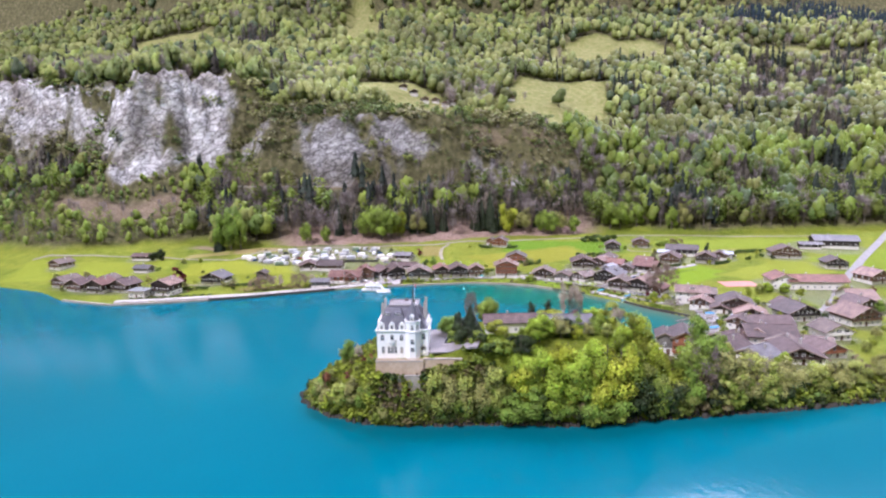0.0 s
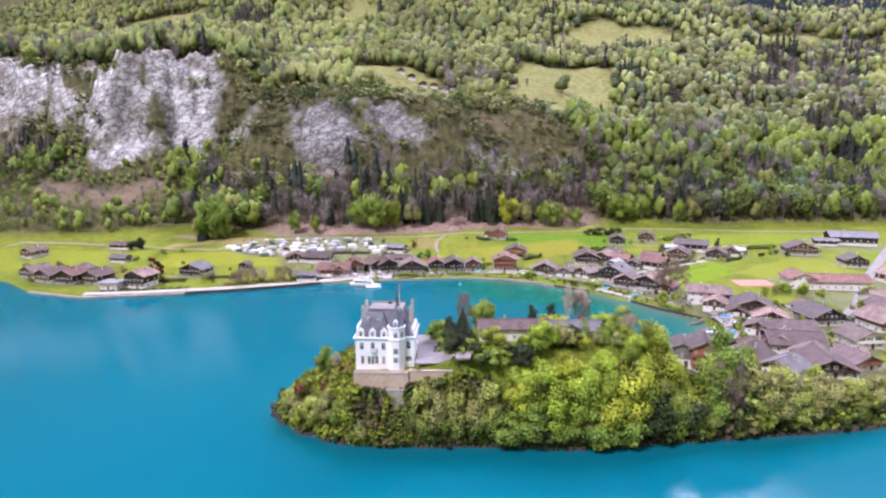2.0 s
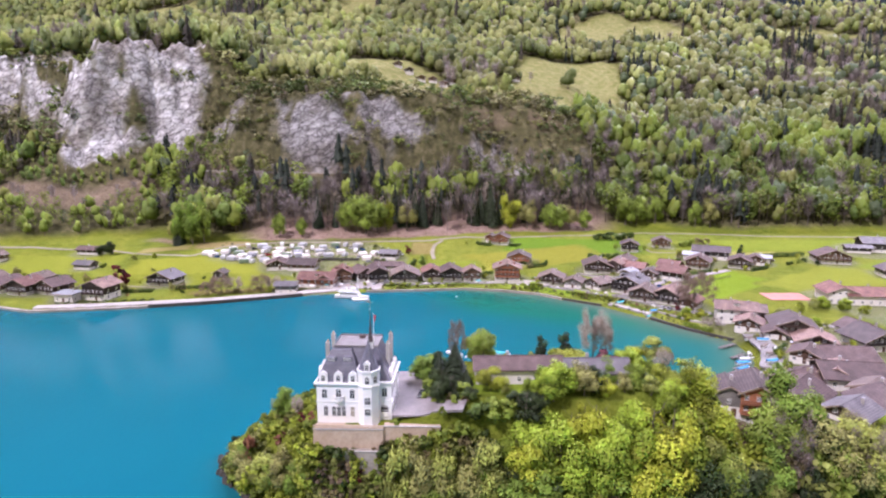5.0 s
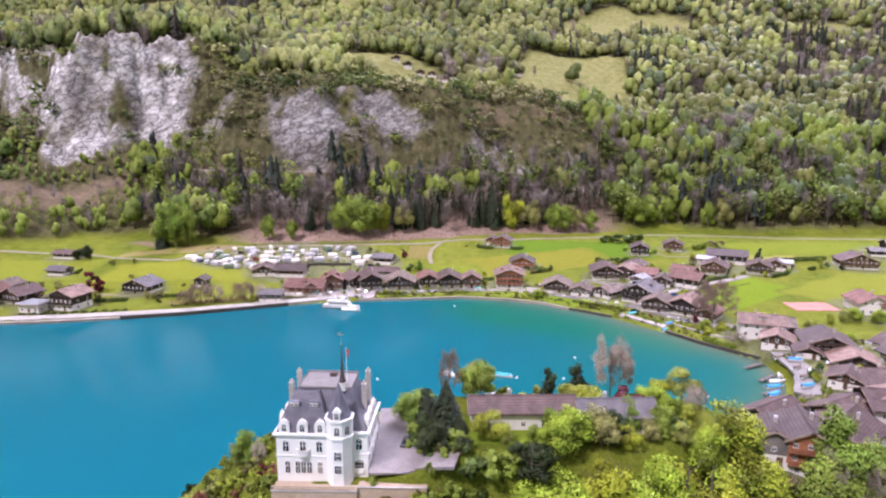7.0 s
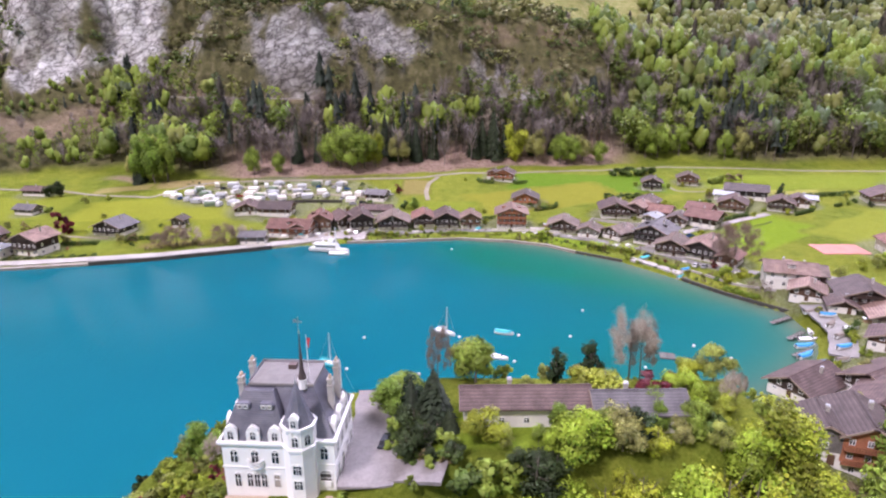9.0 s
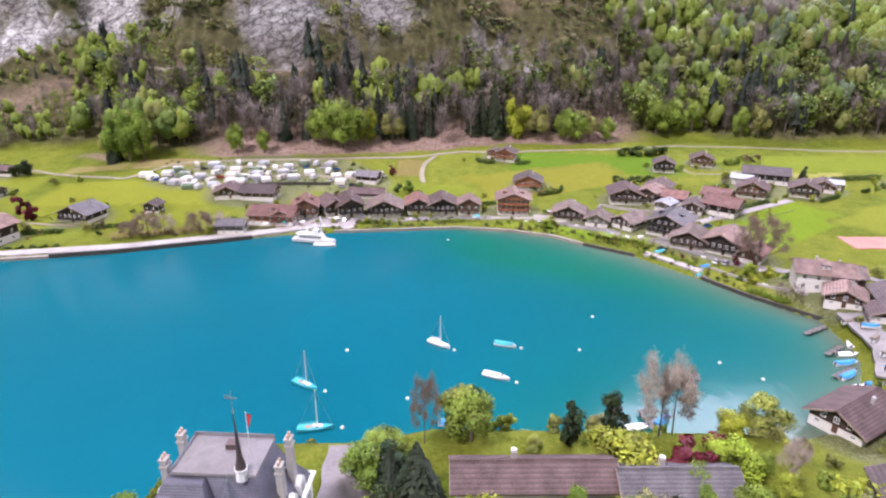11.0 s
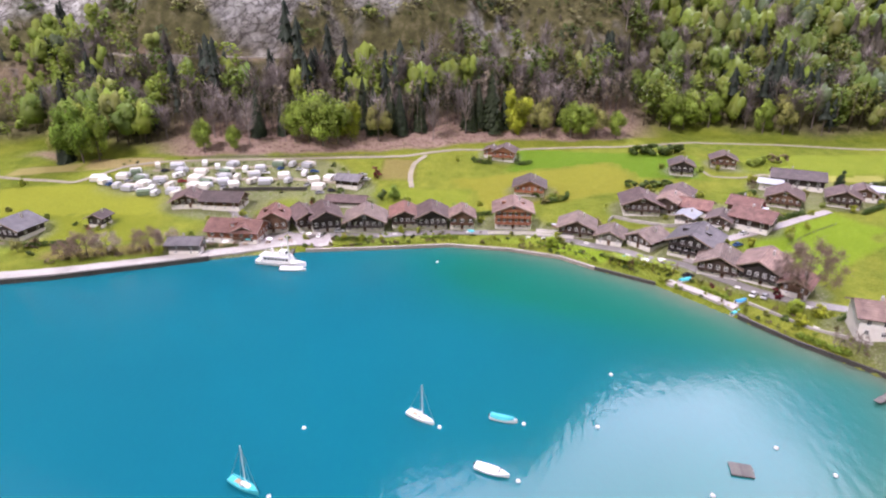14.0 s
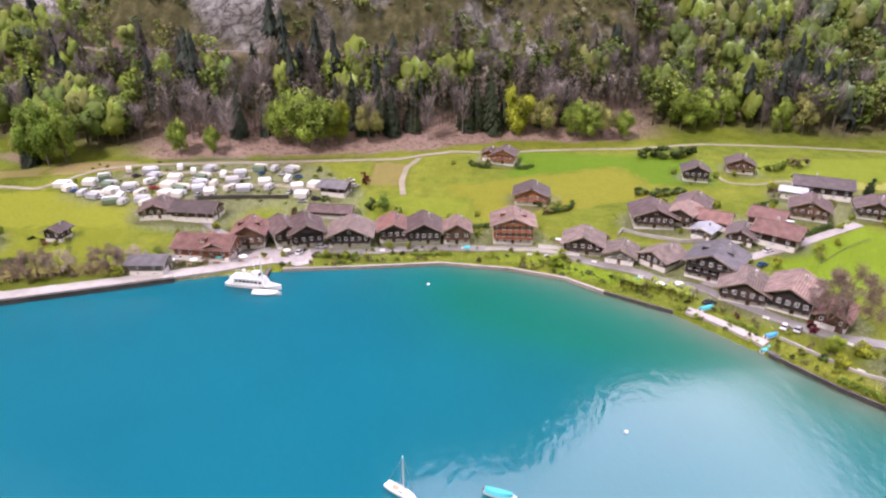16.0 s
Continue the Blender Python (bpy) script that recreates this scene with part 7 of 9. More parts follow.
for row in ((69.2, 182, 16, 0.7, 0), (94, 188, 22.5, 0.75, 1), (103, 190, 20, 0.8, 0), (37.1, 188, 34, 0.9, 1), (78, 182.5, 13, 0.75, 0), (99, 187, 18, 0.8, 1), (110, 191, 18.5, 0.8, 0), (118, 192.5, 16.5, 0.9, 1), (126, 194, 15, 0.9, 0), (136, 197, 14, 0.9, 1), (63, 184, 25, 0.7, 0), (47, 190, 30.5, 0.8, 1), (24, 207, 28, 1.1, 0), (35, 214, 27, 1.0, 1), (62, 222, 20, 0.8, 0), (70, 226, 18, 0.8, 1), (146, 199, 13, 0.9, 0), (155, 201, 12, 0.9, 1), (106, 187, 15, 0.8, 0), (114, 189, 14, 0.8, 1)):
    to_top("olive", *row)
for row in ((12.9, 180, 20.5, 0.75, 0), (22.8, 183, 29.8, 1.1, 1), (10.5, 186, 28.5, 1.0, 0), (17, 179.5, 20, 0.8, 1), (64, 180.4, 19, 0.75, 0), (4, 190, 28, 1.0, 0), (88, 184.6, 14, 0.8, 1), (73, 181, 14, 0.8, 0), (113, 188, 11, 0.8, 0), (58, 179, 15, 0.8, 1), (7.5, 190.5, 29, 1.0, 1), (20, 185, 28, 1.0, 0), (26, 184, 28.5, 1.0, 0)):
    to_top("dark", *row)
for row in ((2.9, 187, 29.5, 0.8, 0), (5.6, 188.5, 31, 0.8, 1), (3.4, 193.5, 30.5, 0.9, 0), (6.8, 185.6, 28.5, 0.8, 1)):
    to_top("dark", *row)
for row in ((2.8, 198.5, 32.4, 1.0, 0), (6.8, 195.6, 35.6, 1.5, 0), (9.5, 193, 29.5, 1.5, 1)):
    to_top("spruce", *row)
for row in ((36.8, 211, 34.6, 0.72, 1), (29.5, 208.5, 34.4, 0.66, 1), (39.5, 190, 33, 1.1, 1), (2.2, 200.5, 32.4, 1.0, 0)):
    to_top("column", *row)
for row in ((44.5, 212, 37.4, 0.62, 0), (47, 213, 35, 0.55, 1), (7.1, 208.5, 36, 0.4, 1), (59.3, 201, 31.5, 0.6, 0), (62, 204, 30, 0.6, 1)):
    to_top("fuzz", *row)
for row in ((105, 190, 17, 0.8, 0), (84, 186, 21, 0.7, 1)):
    to_top("bare", *row)
to_top("yellow", 37.2, 201.2, 33.2, 1.5, 0, "bright yellow rounded shrub behind the house")
for row in ((42.6, 201.4, 32.0, 1.3, 1), (45.4, 201.4, 31.2, 1.2, 1), (52, 206, 29.6, 1.2, 1)):
    to_top("red", *row)
to_top("red", -44.0, 190.5, 16.2, 0.36, 0)
to_top("red", -31, 192, 18.5, 1.0, 1)
to_top("green", -36.6, 200.5, 22.0, 0.85, 0, "leaning pine-like tree at the tip of the spur")
to_top("olive", -39.4, 202.0, 18.2, 0.6, 1)
to_top("fuzz", -33.4, 197.6, 19.6, 0.7, 0, "buff bush in bud beside the leaning tree")
for row in ((18, 189, 30, 0.8, 0), (24, 190, 29, 0.7, 1), (33, 193, 30.5, 0.7, 0), (48, 196, 30, 0.7, 1), (53, 189, 30.5, 0.8, 0), (66, 197, 27, 0.8, 1), (57, 203, 29, 0.7, 1), (64, 208, 25, 0.8, 0)):
    to_top("green" if row[4] else "olive", *row)
for row in ((28, 193, 31, 0.85, 0), (35, 190, 32, 0.8, 1), (44, 196, 32.5, 0.8, 0), (50, 193, 32, 0.8, 1)):
    to_top("green", *row)
for row in ((26, 187, 31.5, 0.7, 0), (42, 187, 31.5, 0.7, 1), (57, 187, 31, 0.75, 0)):
    to_top("lime", *row)
# small trees that lean out of the bank
for row in ((-49, 197, 9.5, 0.8, 0), (-44, 188.5, 11, 0.8, 1), (-38, 185.5, 12.5, 0.8, 0), (-33, 183, 14.5, 0.7, 1), (-27.5, 180.5, 15, 0.65, 0), (-21, 177.2, 11.5, 0.6, 1), (-5.5, 177, 20.5, 0.5, 0), (-1, 177, 21.5, 0.5, 1), (2.2, 177.2, 20.5, 0.5, 1), (4.5, 177.4, 19, 0.55, 0), (9.5, 178, 20.5, 0.55, 1), (15, 178.2, 21.5, 0.55, 0)):
    to_top("olive", *row)
for row in ((-46, 192, 10.5, 0.8, 0), (-35.5, 183.8, 11, 0.8, 1), (-30, 181, 12, 0.7, 0), (1.8, 176.8, 13, 0.7, 1), (12, 177.6, 15, 0.7, 0), (68, 180.5, 16, 0.6, 1), (80, 182.6, 17, 0.6, 0), (97, 185.5, 15.5, 0.6, 1), (108, 187, 14.5, 0.6, 0)):
    to_top("green", *row)
# undergrowth that clothes the bank from the waterline upwards
BANK_X = (-56, -50, -42, -32, -26, -10, 4, 14, 26, 52, 62, 72, 86, 96, 108, 120, 160)
BANK_Z = (3.5, 7, 13, 12, 10.5, 12.5, 18, 20, 22, 22, 20, 17, 18, 16, 14, 12, 9)
bank_rng = np.random.default_rng(77)
UNDER = []
for step_, (dy, share) in enumerate(((0.9, 0.42), (3.2, 0.68), (6.2, 0.9), (9.5, 1.0))):
    bx = -53.0
    while bx < 158:
        by = float(np.interp(bx, SOUTH_X, SOUTH_Y)) + dy + float(bank_rng.uniform(-0.7, 0.7))
        g = ground_at(bx, by)
        ztop = float(np.interp(bx, BANK_X, BANK_Z)) * share * float(bank_rng.uniform(0.8, 1.12))
        in_front = -25.5 < bx < 3
        if in_front and dy > 1:
            ztop = min(max(ztop, g + float(bank_rng.uniform(1.8, 3.4))), 19.5)
        if ztop - g > 1.5 and not (in_front and dy > 5):
            kind = ("bush", "shrub", "brown", "bush", "bush", "bush", "shrub", "brown")[int(bank_rng.integers(0, 8))]
            # darker shrubs in the lowest row stand for the shade at the waterline
            if dy < 1 and kind != "brown":
                kind = "shrub"
            if bx < -20 and kind == "brown":
                kind = "bush"
            UNDER.append((kind, int(bank_rng.integers(0, 2)), bx, by, max(2.2, ztop - g + 0.4), 1.0, 0.4))
        bx += float(bank_rng.uniform(2.6, 4.2)) * (1.0 if bx < 70 else 1.35)
# shrubs that hang on the steep bank below the castle
for level, tall_, step_ in ((0.8, 4.2, 1.6), (3.5, 4.6, 1.6), (6.5, 4.8, 1.6), (9.5, 4.8, 1.6), (12, 4.2, 1.6), (15, 3.6, 1.7), (18, 3.0, 2.0)):
    bx = -33.0 + level * 0.2
    while bx < 14:
        cap = float(np.interp(bx, (-34, -26, -25, -8, -6, 4, 14), (18, 19, 19.4, 19.0, 21.6, 22.6, 25)))
        h = tall_ * float(bank_rng.uniform(0.75, 1.3))
        y0 = float(np.interp(bx, SOUTH_X, SOUTH_Y))
        by = next((y0 + 0.2 * k for k in range(90) if ground_at(bx, y0 + 0.2 * k) > level), None)
        bare_patch = -15 < bx < -8.5 and level > 9
        if by and level + h < cap + 1 and not bare_patch:
            pick = float(bank_rng.random())
            if -24.5 < bx < -15.5 and 5 <= level < 14:
                kind, vv = ("red", 1) if pick < 0.3 else ("brown", 1)
            elif bx < -20:
                kind, vv = ("bush", 0) if pick < 0.75 else ("shrub", 1)
            else:
                kind, vv = ("bush", 1) if pick < 0.4 else ("shrub", 1) if pick < 0.6 else ("brown", 0) if pick < 0.75 else ("bush", 0) if pick < 0.9 else ("shrub", 0)
            front = 177.2 if bx < -7.8 else 178.4
            if -25.6 < bx < 3.8 and by > front:
                by = front + float(bank_rng.uniform(-0.3, 0.2))
                UNDER.append((kind, vv, bx, by, h, 1.1, ground_at(bx, by) - level + 0.5))
            else:
                UNDER.append((kind, vv, bx, by, h, 1.0, 0.8))
        bx += step_ * float(bank_rng.uniform(0.75, 1.3))
for _ in range(95):
    bx, by = float(bank_rng.uniform(-50, -25.6)), float(bank_rng.uniform(183, 216))
    if ground_at(bx, by) > 3:
        pick = float(bank_rng.random())
        UNDER.append((("bush", 0) if pick < 0.6 else ("shrub", 1) if pick < 0.75 else ("brown", 0) if pick < 0.95 else ("red", 0)) + (bx, by, float(bank_rng.uniform(1.8, 3.4)), 1.1, 0.5))
for bx, by in ((4, 181.2), (6, 180.8), (8, 180.6), (10, 180.6), (11.5, 181.5), (12, 183.5), (9, 185.2), (6, 186), (3.8, 187.5), (2.6, 190), (2.4, 193)):
    UNDER.append(("shrub" if by < 183 else "brown", 1 if by < 184 else 0, bx, by, 2.2, 1.1, 0.3))
# bushes that hide the foot of the terraces
for bx, by, ztop in ((-26, 178.2, 17.4), (-24.4, 177.2, 16.6), (-22.6, 176.8, 16.2), (-20.8, 176.6, 15.4), (-19.4, 176.2, 15), (-17.8, 175.6, 12.2), (-16, 175.6, 11.6), (-14.2, 175.4, 12), (-12.4, 175.6, 11.4), (-10.6, 175.8, 12.4), (-8.8, 176.4, 15.5), (-7, 177.4, 18.6), (-5.2, 177.6, 19.2), (-3.4, 177.8, 18.8), (-1.6, 177.8, 19.6), (0.4, 177.8, 19.4), (2.4, 177.8, 20.4), (4.4, 178, 21), (6.4, 178.4, 22), (8.4, 178.6, 22.6)):
    g, level, pick = ground_at(bx, by), ztop - 2.6, 0
    while level > 0.5:
        kind, vv = (("bush", 1), ("shrub", 1), ("brown", 0), ("bush", 0), ("bush", 1))[(int(bx * 3.7) + pick) % 5]
        UNDER.append((kind, vv, bx + 0.6 * (pick % 2) - 0.3, by - 0.1 * pick, 3.4, 1.05, min(0.5, g - level)))
        level, pick = level - 2.1, pick + 1
thicket("bank_undergrowth", "dense green and brown undergrowth clothing the lake bank", UNDER)
for row in ((-37.7, 194, 15.5, 1.0, 0), (-34, 197, 17.5, 1.0, 1), (-29, 200, 19.5, 1.0, 0), (-28, 187, 17.5, 0.9, 1), (-46, 205, 9.5, 1.1, 0), (-43, 199, 11.5, 1.1, 1), (-36, 203, 17, 1.0, 1), (-27.4, 195, 21, 0.8, 0), (-40, 196, 13.5, 1.1, 0), (-33, 190, 15.5, 1.1, 1), (-31, 208, 18, 1.0, 0), (-38, 213, 13, 1.0, 1), (-24, 214, 18, 1.0, 0), (-14, 220, 15, 1.0, 1)):
    to_top("bush", *row)
for row in ((10, 185, 28.2, 1.0, 0), (9, 189, 28.5, 1.1, 1), (4, 186.4, 26.2, 1.0, 0), (-6.5, 180.6, 23.0, 1.0, 1), (7, 184.5, 27.2, 1.1, 1), (13, 183.4, 27.4, 1.1, 0), (16.5, 183.2, 27.6, 1.1, 1), (30, 190, 28.5, 1.1, 0), (34, 191, 28.5, 1.1, 1), (0.5, 194, 25.8, 1, 0), (1.2, 197, 27, 1.1, 1), (0.4, 191, 25.2, 1.0, 1), (41, 190, 29, 1.2, 0), (49, 192, 29, 1.2, 1), (53, 194, 29, 1.2, 0)):
    to_top("shrub", *row)
for k, (bx, by) in enumerate(((20, 241), (28, 240), (36, 240), (44, 240), (66, 244), (74, 246), (10, 238), (0, 234), (14, 232), (26, 232), (40, 232), (80, 236), (85, 228), (95, 222), (70, 215), (78, 208), (88, 212), (100, 203), (66, 203), (92, 205), (118, 236), (124, 246), (140, 232), (122, 205), (104, 238), (120, 252), (118, 262), (140, 270), (20, 216), (12, 214), (48, 220), (56, 212), (28, 214), (62, 214), (72, 198), (84, 204), (96, 198), (108, 200))):
    plant(("bush", "olive", "shrub", "lime")[k % 4], bx, by, (3.5, 8, 3, 7)[k % 4] * (0.85 + 0.1 * (k % 5)), 1.0)

def shore_rocks():
    rng = np.random.default_rng(91)
    co, fa, base = [], [], 0
    ring = [(math.cos(k * 1.0472), math.sin(k * 1.0472)) for k in range(6)]
    line = [Vector(q) for q in SHORE[SHORE.index((-30, 225)):] if q[0] < 260]
    for a, b in zip(line, line[1:]):
        n = int((b - a).length / 0.75)
        for k in range(n):
            q = a.lerp(b, (k + rng.random()) / n)
            q = q + Vector((rng.normal(0, 0.5), rng.normal(0, 0.5)))
            r, h = rng.uniform(0.5, 1.3), rng.uniform(0.5, 1.5)
            j = rng.uniform(0.7, 1.25, (2, 6))
            co += [(q.x + r * j[0, i] * c, q.y + r * j[0, i] * d, -0.5) for i, (c, d) in enumerate(ring)]
            co += [(q.x + r * 0.62 * j[1, i] * c, q.y + r * 0.62 * j[1, i] * d, h * j[1, (i + 2) % 6]) for i, (c, d) in enumerate(ring)]
            co.append((q.x, q.y, h * 1.08))
            for i in range(6):
                m = (i + 1) % 6
                fa += [(base + i, base + m, base + 6 + m), (base + i, base + 6 + m, base + 6 + i), (base + 6 + i, base + 6 + m, base + 12)]
            base += 13
    me = quick_mesh("shore_rocks", np.array(co), np.array(fa))
    # dark rock, toned deeper still to carry the bank's shade and reflection
    me.materials.append(plain("shaded_shore_rock", (0.014, 0.013, 0.011), (0.055, 0.048, 0.038), 1.4, 0.85, 0.6, 0.06))
    return tagged(new("shore_rocks", me), "dark boulders along the spur's waterline, bank shade in their tone", "rocks", kind="stuff")


shore_rocks()

# ---- trees and bushes of the village ----
plant("fuzz", 125, 344, 18, 1.1, 1, label="great spreading bare tree by the lake lane")
plant("bare", 122, 349, 13, 1.1, 1)
plant("column", 196, 449, 13, 0.7, 0)
plant("column", 200, 452, 6, 0.7, 1)
for bx, by, h, v_ in ((-121, 372, 9.5, 1), (-115, 375, 8, 0), (-101, 378, 9, 1), (-95, 381, 7.5, 0), (-128, 370, 7, 1)):
    plant("fuzz", bx, by, h, 1.5, v_)
for k in range(12):
    bx = -132 + k * 3.6
    plant("brown", bx, 366.5 + (bx + 132) * 0.33 + 2.2 * (k % 3), 2.6 + 0.5 * (k % 3), 1.3, 1 - k % 2, label="low brown leafless hedge shrub by the promenade")
for bx, by, h in ((-190, 477, 25), (-181, 476, 27), (-174, 479, 23), (-186, 484, 26), (-177, 486, 25), (-195, 482, 20)):
    plant("green" if h % 2 else "olive", bx, by, h * 1.25, 0.55)
plant("spruce", -192, 479, 24, 1.0, 0)
plant("red", -185, 388, 13.5, 0.85, 1, label="tall copper-red beech in the meadow")
plant("dark", -230, 456, 13, 0.95, 1)
plant("dark", -236, 455, 9, 0.9, 0)
plant("red", -26, 466, 6.5, 0.9, 1)
for k, (bx, by, h) in enumerate(((120, 511, 6), (127, 509, 7), (134, 510, 6.5), (141, 514, 6), (115, 509, 4.5), (100, 457, 4), (106, 455, 4.4), (112, 456, 4), (118, 458, 3.6), (180, 493, 5), (187, 496, 5.5), (174, 490, 4.5), (193, 497, 5))):
    plant("shrub" if k < 9 or k % 2 else "brown", bx, by, h * 1.2, 1.25, 0 if k < 9 else 1)
for k, (bx, by, kind, h) in enumerate(((116, 328, "lime", 5), (119, 314, "bare", 5.5), (122, 311, "bare", 5.5), (113, 331, "shrub", 2.5), (109, 334, "bush", 2.5), (118, 335, "lime", 6), (124, 333, "lime", 5.5), (104, 350, "brown", 2.5), (100, 353, "red", 2.2), (97, 356, "bush", 2.4), (-30, 393, "yellow", 4), (-26, 392, "bush", 3.2), (-22, 393, "bush", 3.6), (-15, 393, "yellow", 3.2), (-52, 392, "bush", 2.8), (-45, 393, "yellow", 3), (52, 388, "lime", 6), (57, 391, "bush", 3), (30, 396, "bush", 2), (47, 398, "shrub", 2.2), (53, 446, "shrub", 4), (60, 442, "shrub", 4.5), (56, 437, "brown", 4), (24, 497, "shrub", 3), (16, 494, "bush", 3), (28, 494, "brown", 3.5), (48, 494, "shrub", 3), (-20, 440, "shrub", 6), (-14, 438, "green", 8), (-8, 436, "shrub", 4), (2, 432, "bush", 4), (14, 430, "shrub", 4), (26, 434, "bush", 3))):
    plant(kind, bx, by, h, 1.0)
for k, (bx, by, kind, h) in enumerate(((170, 436, "lime", 7), (150, 440, "bush", 4), (175, 440, "olive", 6), (168, 420, "bush", 3), (150, 400, "bush", 2.5), (158, 404, "bush", 3), (145, 392, "olive", 4), (128, 386, "yellow", 5), (222, 436, "shrub", 4), (230, 440, "shrub", 4), (236, 444, "shrub", 4), (214, 452, "dark", 5), (240, 436, "dark", 5), (190, 346, "lime", 8), (198, 343, "lime", 8), (184, 344, "olive", 7), (206, 340, "bush", 5), (176, 342, "bush", 5), (230, 338, "olive", 8), (160, 330, "olive", 7), (152, 334, "lime", 6), (166, 312, "lime", 6), (186, 318, "bush", 5), (210, 312, "olive", 7), (224, 300, "green", 8), (240, 306, "olive", 7), (186, 262, "bush", 4), (192, 256, "olive", 6), (182, 244, "bush", 4), (174, 236, "olive", 6), (140, 228, "bush", 3), (164, 214, "olive", 7), (172, 222, "brown", 5), (180, 214, "yellow", 6), (150, 206, "olive", 8), (160, 203, "green", 9), (176, 205, "olive", 9), (166, 200, "lime", 10))):
    plant(kind, bx, by, h, 1.0)
for k, (bx, by, kind, h) in enumerate(((-150, 376, "olive", 6), (-146, 380, "brown", 5), (-143, 373, "shrub", 3), (-175, 374, "olive", 6), (-168, 372, "bush", 3), (-192, 372, "brown", 5), (-128, 400, "bush", 3), (-124, 394, "shrub", 2.5), (-143, 402, "shrub", 2.4), (-205, 374, "brown", 5), (-200, 390, "olive", 5), (-210, 396, "brown", 5), (-222, 400, "bush", 4), (-232, 404, "shrub", 3), (-250, 400, "bush", 5), (-262, 410, "olive", 6), (-280, 404, "olive", 7), (-180, 415, "bush", 3), (-205, 440, "olive", 6), (-195, 446, "bush", 4), (-118, 448, "shrub", 2), (-105, 440, "bush", 2), (-86, 462, "shrub", 3), (-75, 466, "shrub", 3), (-50, 470, "shrub", 3), (-44, 474, "shrub", 2.4))):
    plant(kind, bx, by, h, 1.0)
# hedges along the western promenade
for k in range(11):
    hx = -198 + k * 4.5
    plant("shrub", hx, float(np.interp(hx, NORTH_X, NORTH_Y)) + 9.5, 1.8, 1.7, 0, label="clipped green hedge along the promenade")
# big trees at the foot of the woods
for bx, by, kind, h, w in ((-60, 503, "lime", 24, 0.9), (-68, 506, "lime", 22, 0.85), (-52, 506, "lime", 20, 0.85), (-45, 508, "yellow", 20, 0.6), (-76, 505, "green", 18, 0.8), (-30, 512, "olive", 19, 0.7), (52, 541, "lime", 27, 0.6), (66, 538, "olive", 20, 0.7), (84, 536, "green", 18, 0.8), (92, 537, "green", 16, 0.9), (100, 538, "olive", 17, 0.8), (112, 538, "lime", 14, 0.8), (-122, 490, "lime", 15, 0.7), (-106, 492, "lime", 12, 0.7), (150, 556, "lime", 20, 0.9), (160, 559, "green", 20, 0.9), (176, 560, "green", 18, 0.9), (205, 548, "lime", 17, 0.7), (216, 545, "olive", 20, 0.7)):
    plant("green" if kind == "lime" and h < 25 else kind, bx, by, h * 1.3, w, 1)
for bx, by, h in ((-33, 520, 30), (-24, 524, 33), (-18, 521, 30), (-40, 526, 31), (-8, 528, 30), (28, 540, 33), (36, 542, 35), (22, 537, 30), (44, 546, 32), (-85, 512, 28), (-98, 510, 30), (64, 548, 24), (80, 550, 26)):
    plant("spruce", bx, by, h * (0.75 + 0.07 * (h % 4)), 0.72 + 0.09 * (h % 4))


# ---- boats ----
GELCOAT = plain("white_gelcoat", (0.70, 0.71, 0.72), (0.82, 0.82, 0.83), 1, 0.3, 0.02)
TURQ = plain("turquoise_canvas", (0.02, 0.36, 0.42), (0.06, 0.5, 0.55), 2, 0.7, 0.2)
BLUE = plain("blue_canvas", (0.02, 0.22, 0.5), (0.06, 0.36, 0.65), 2, 0.7, 0.2)
TEAK = plain("deck_wood", (0.3, 0.2, 0.12), (0.45, 0.32, 0.2), 3, 0.7, 0.2)


def hull_rings(ln, beam, free, draft, scale_=1.0, z=0.0):
    rings = []
    for t in np.linspace(0, 1, 11):
        w = beam / 2 * (1 - abs(2 * t - 0.85) ** 2.6 / 1.5 ** 2.6 * 1.0 if t < 0.42 else max(0.02, 1 - ((t - 0.42) / 0.58) ** 2.1)) * scale_
        sheer = free * (1 + 0.25 * (t - 0.4) ** 2 * 4)
        x = (t - 0.5) * ln
        rings.append([(x, -w, sheer + z), (x, -w * 0.85, free * 0.2 + z), (x, 0, -draft + z), (x, w * 0.85, free * 0.2 + z), (x, w, sheer + z)])
    return rings


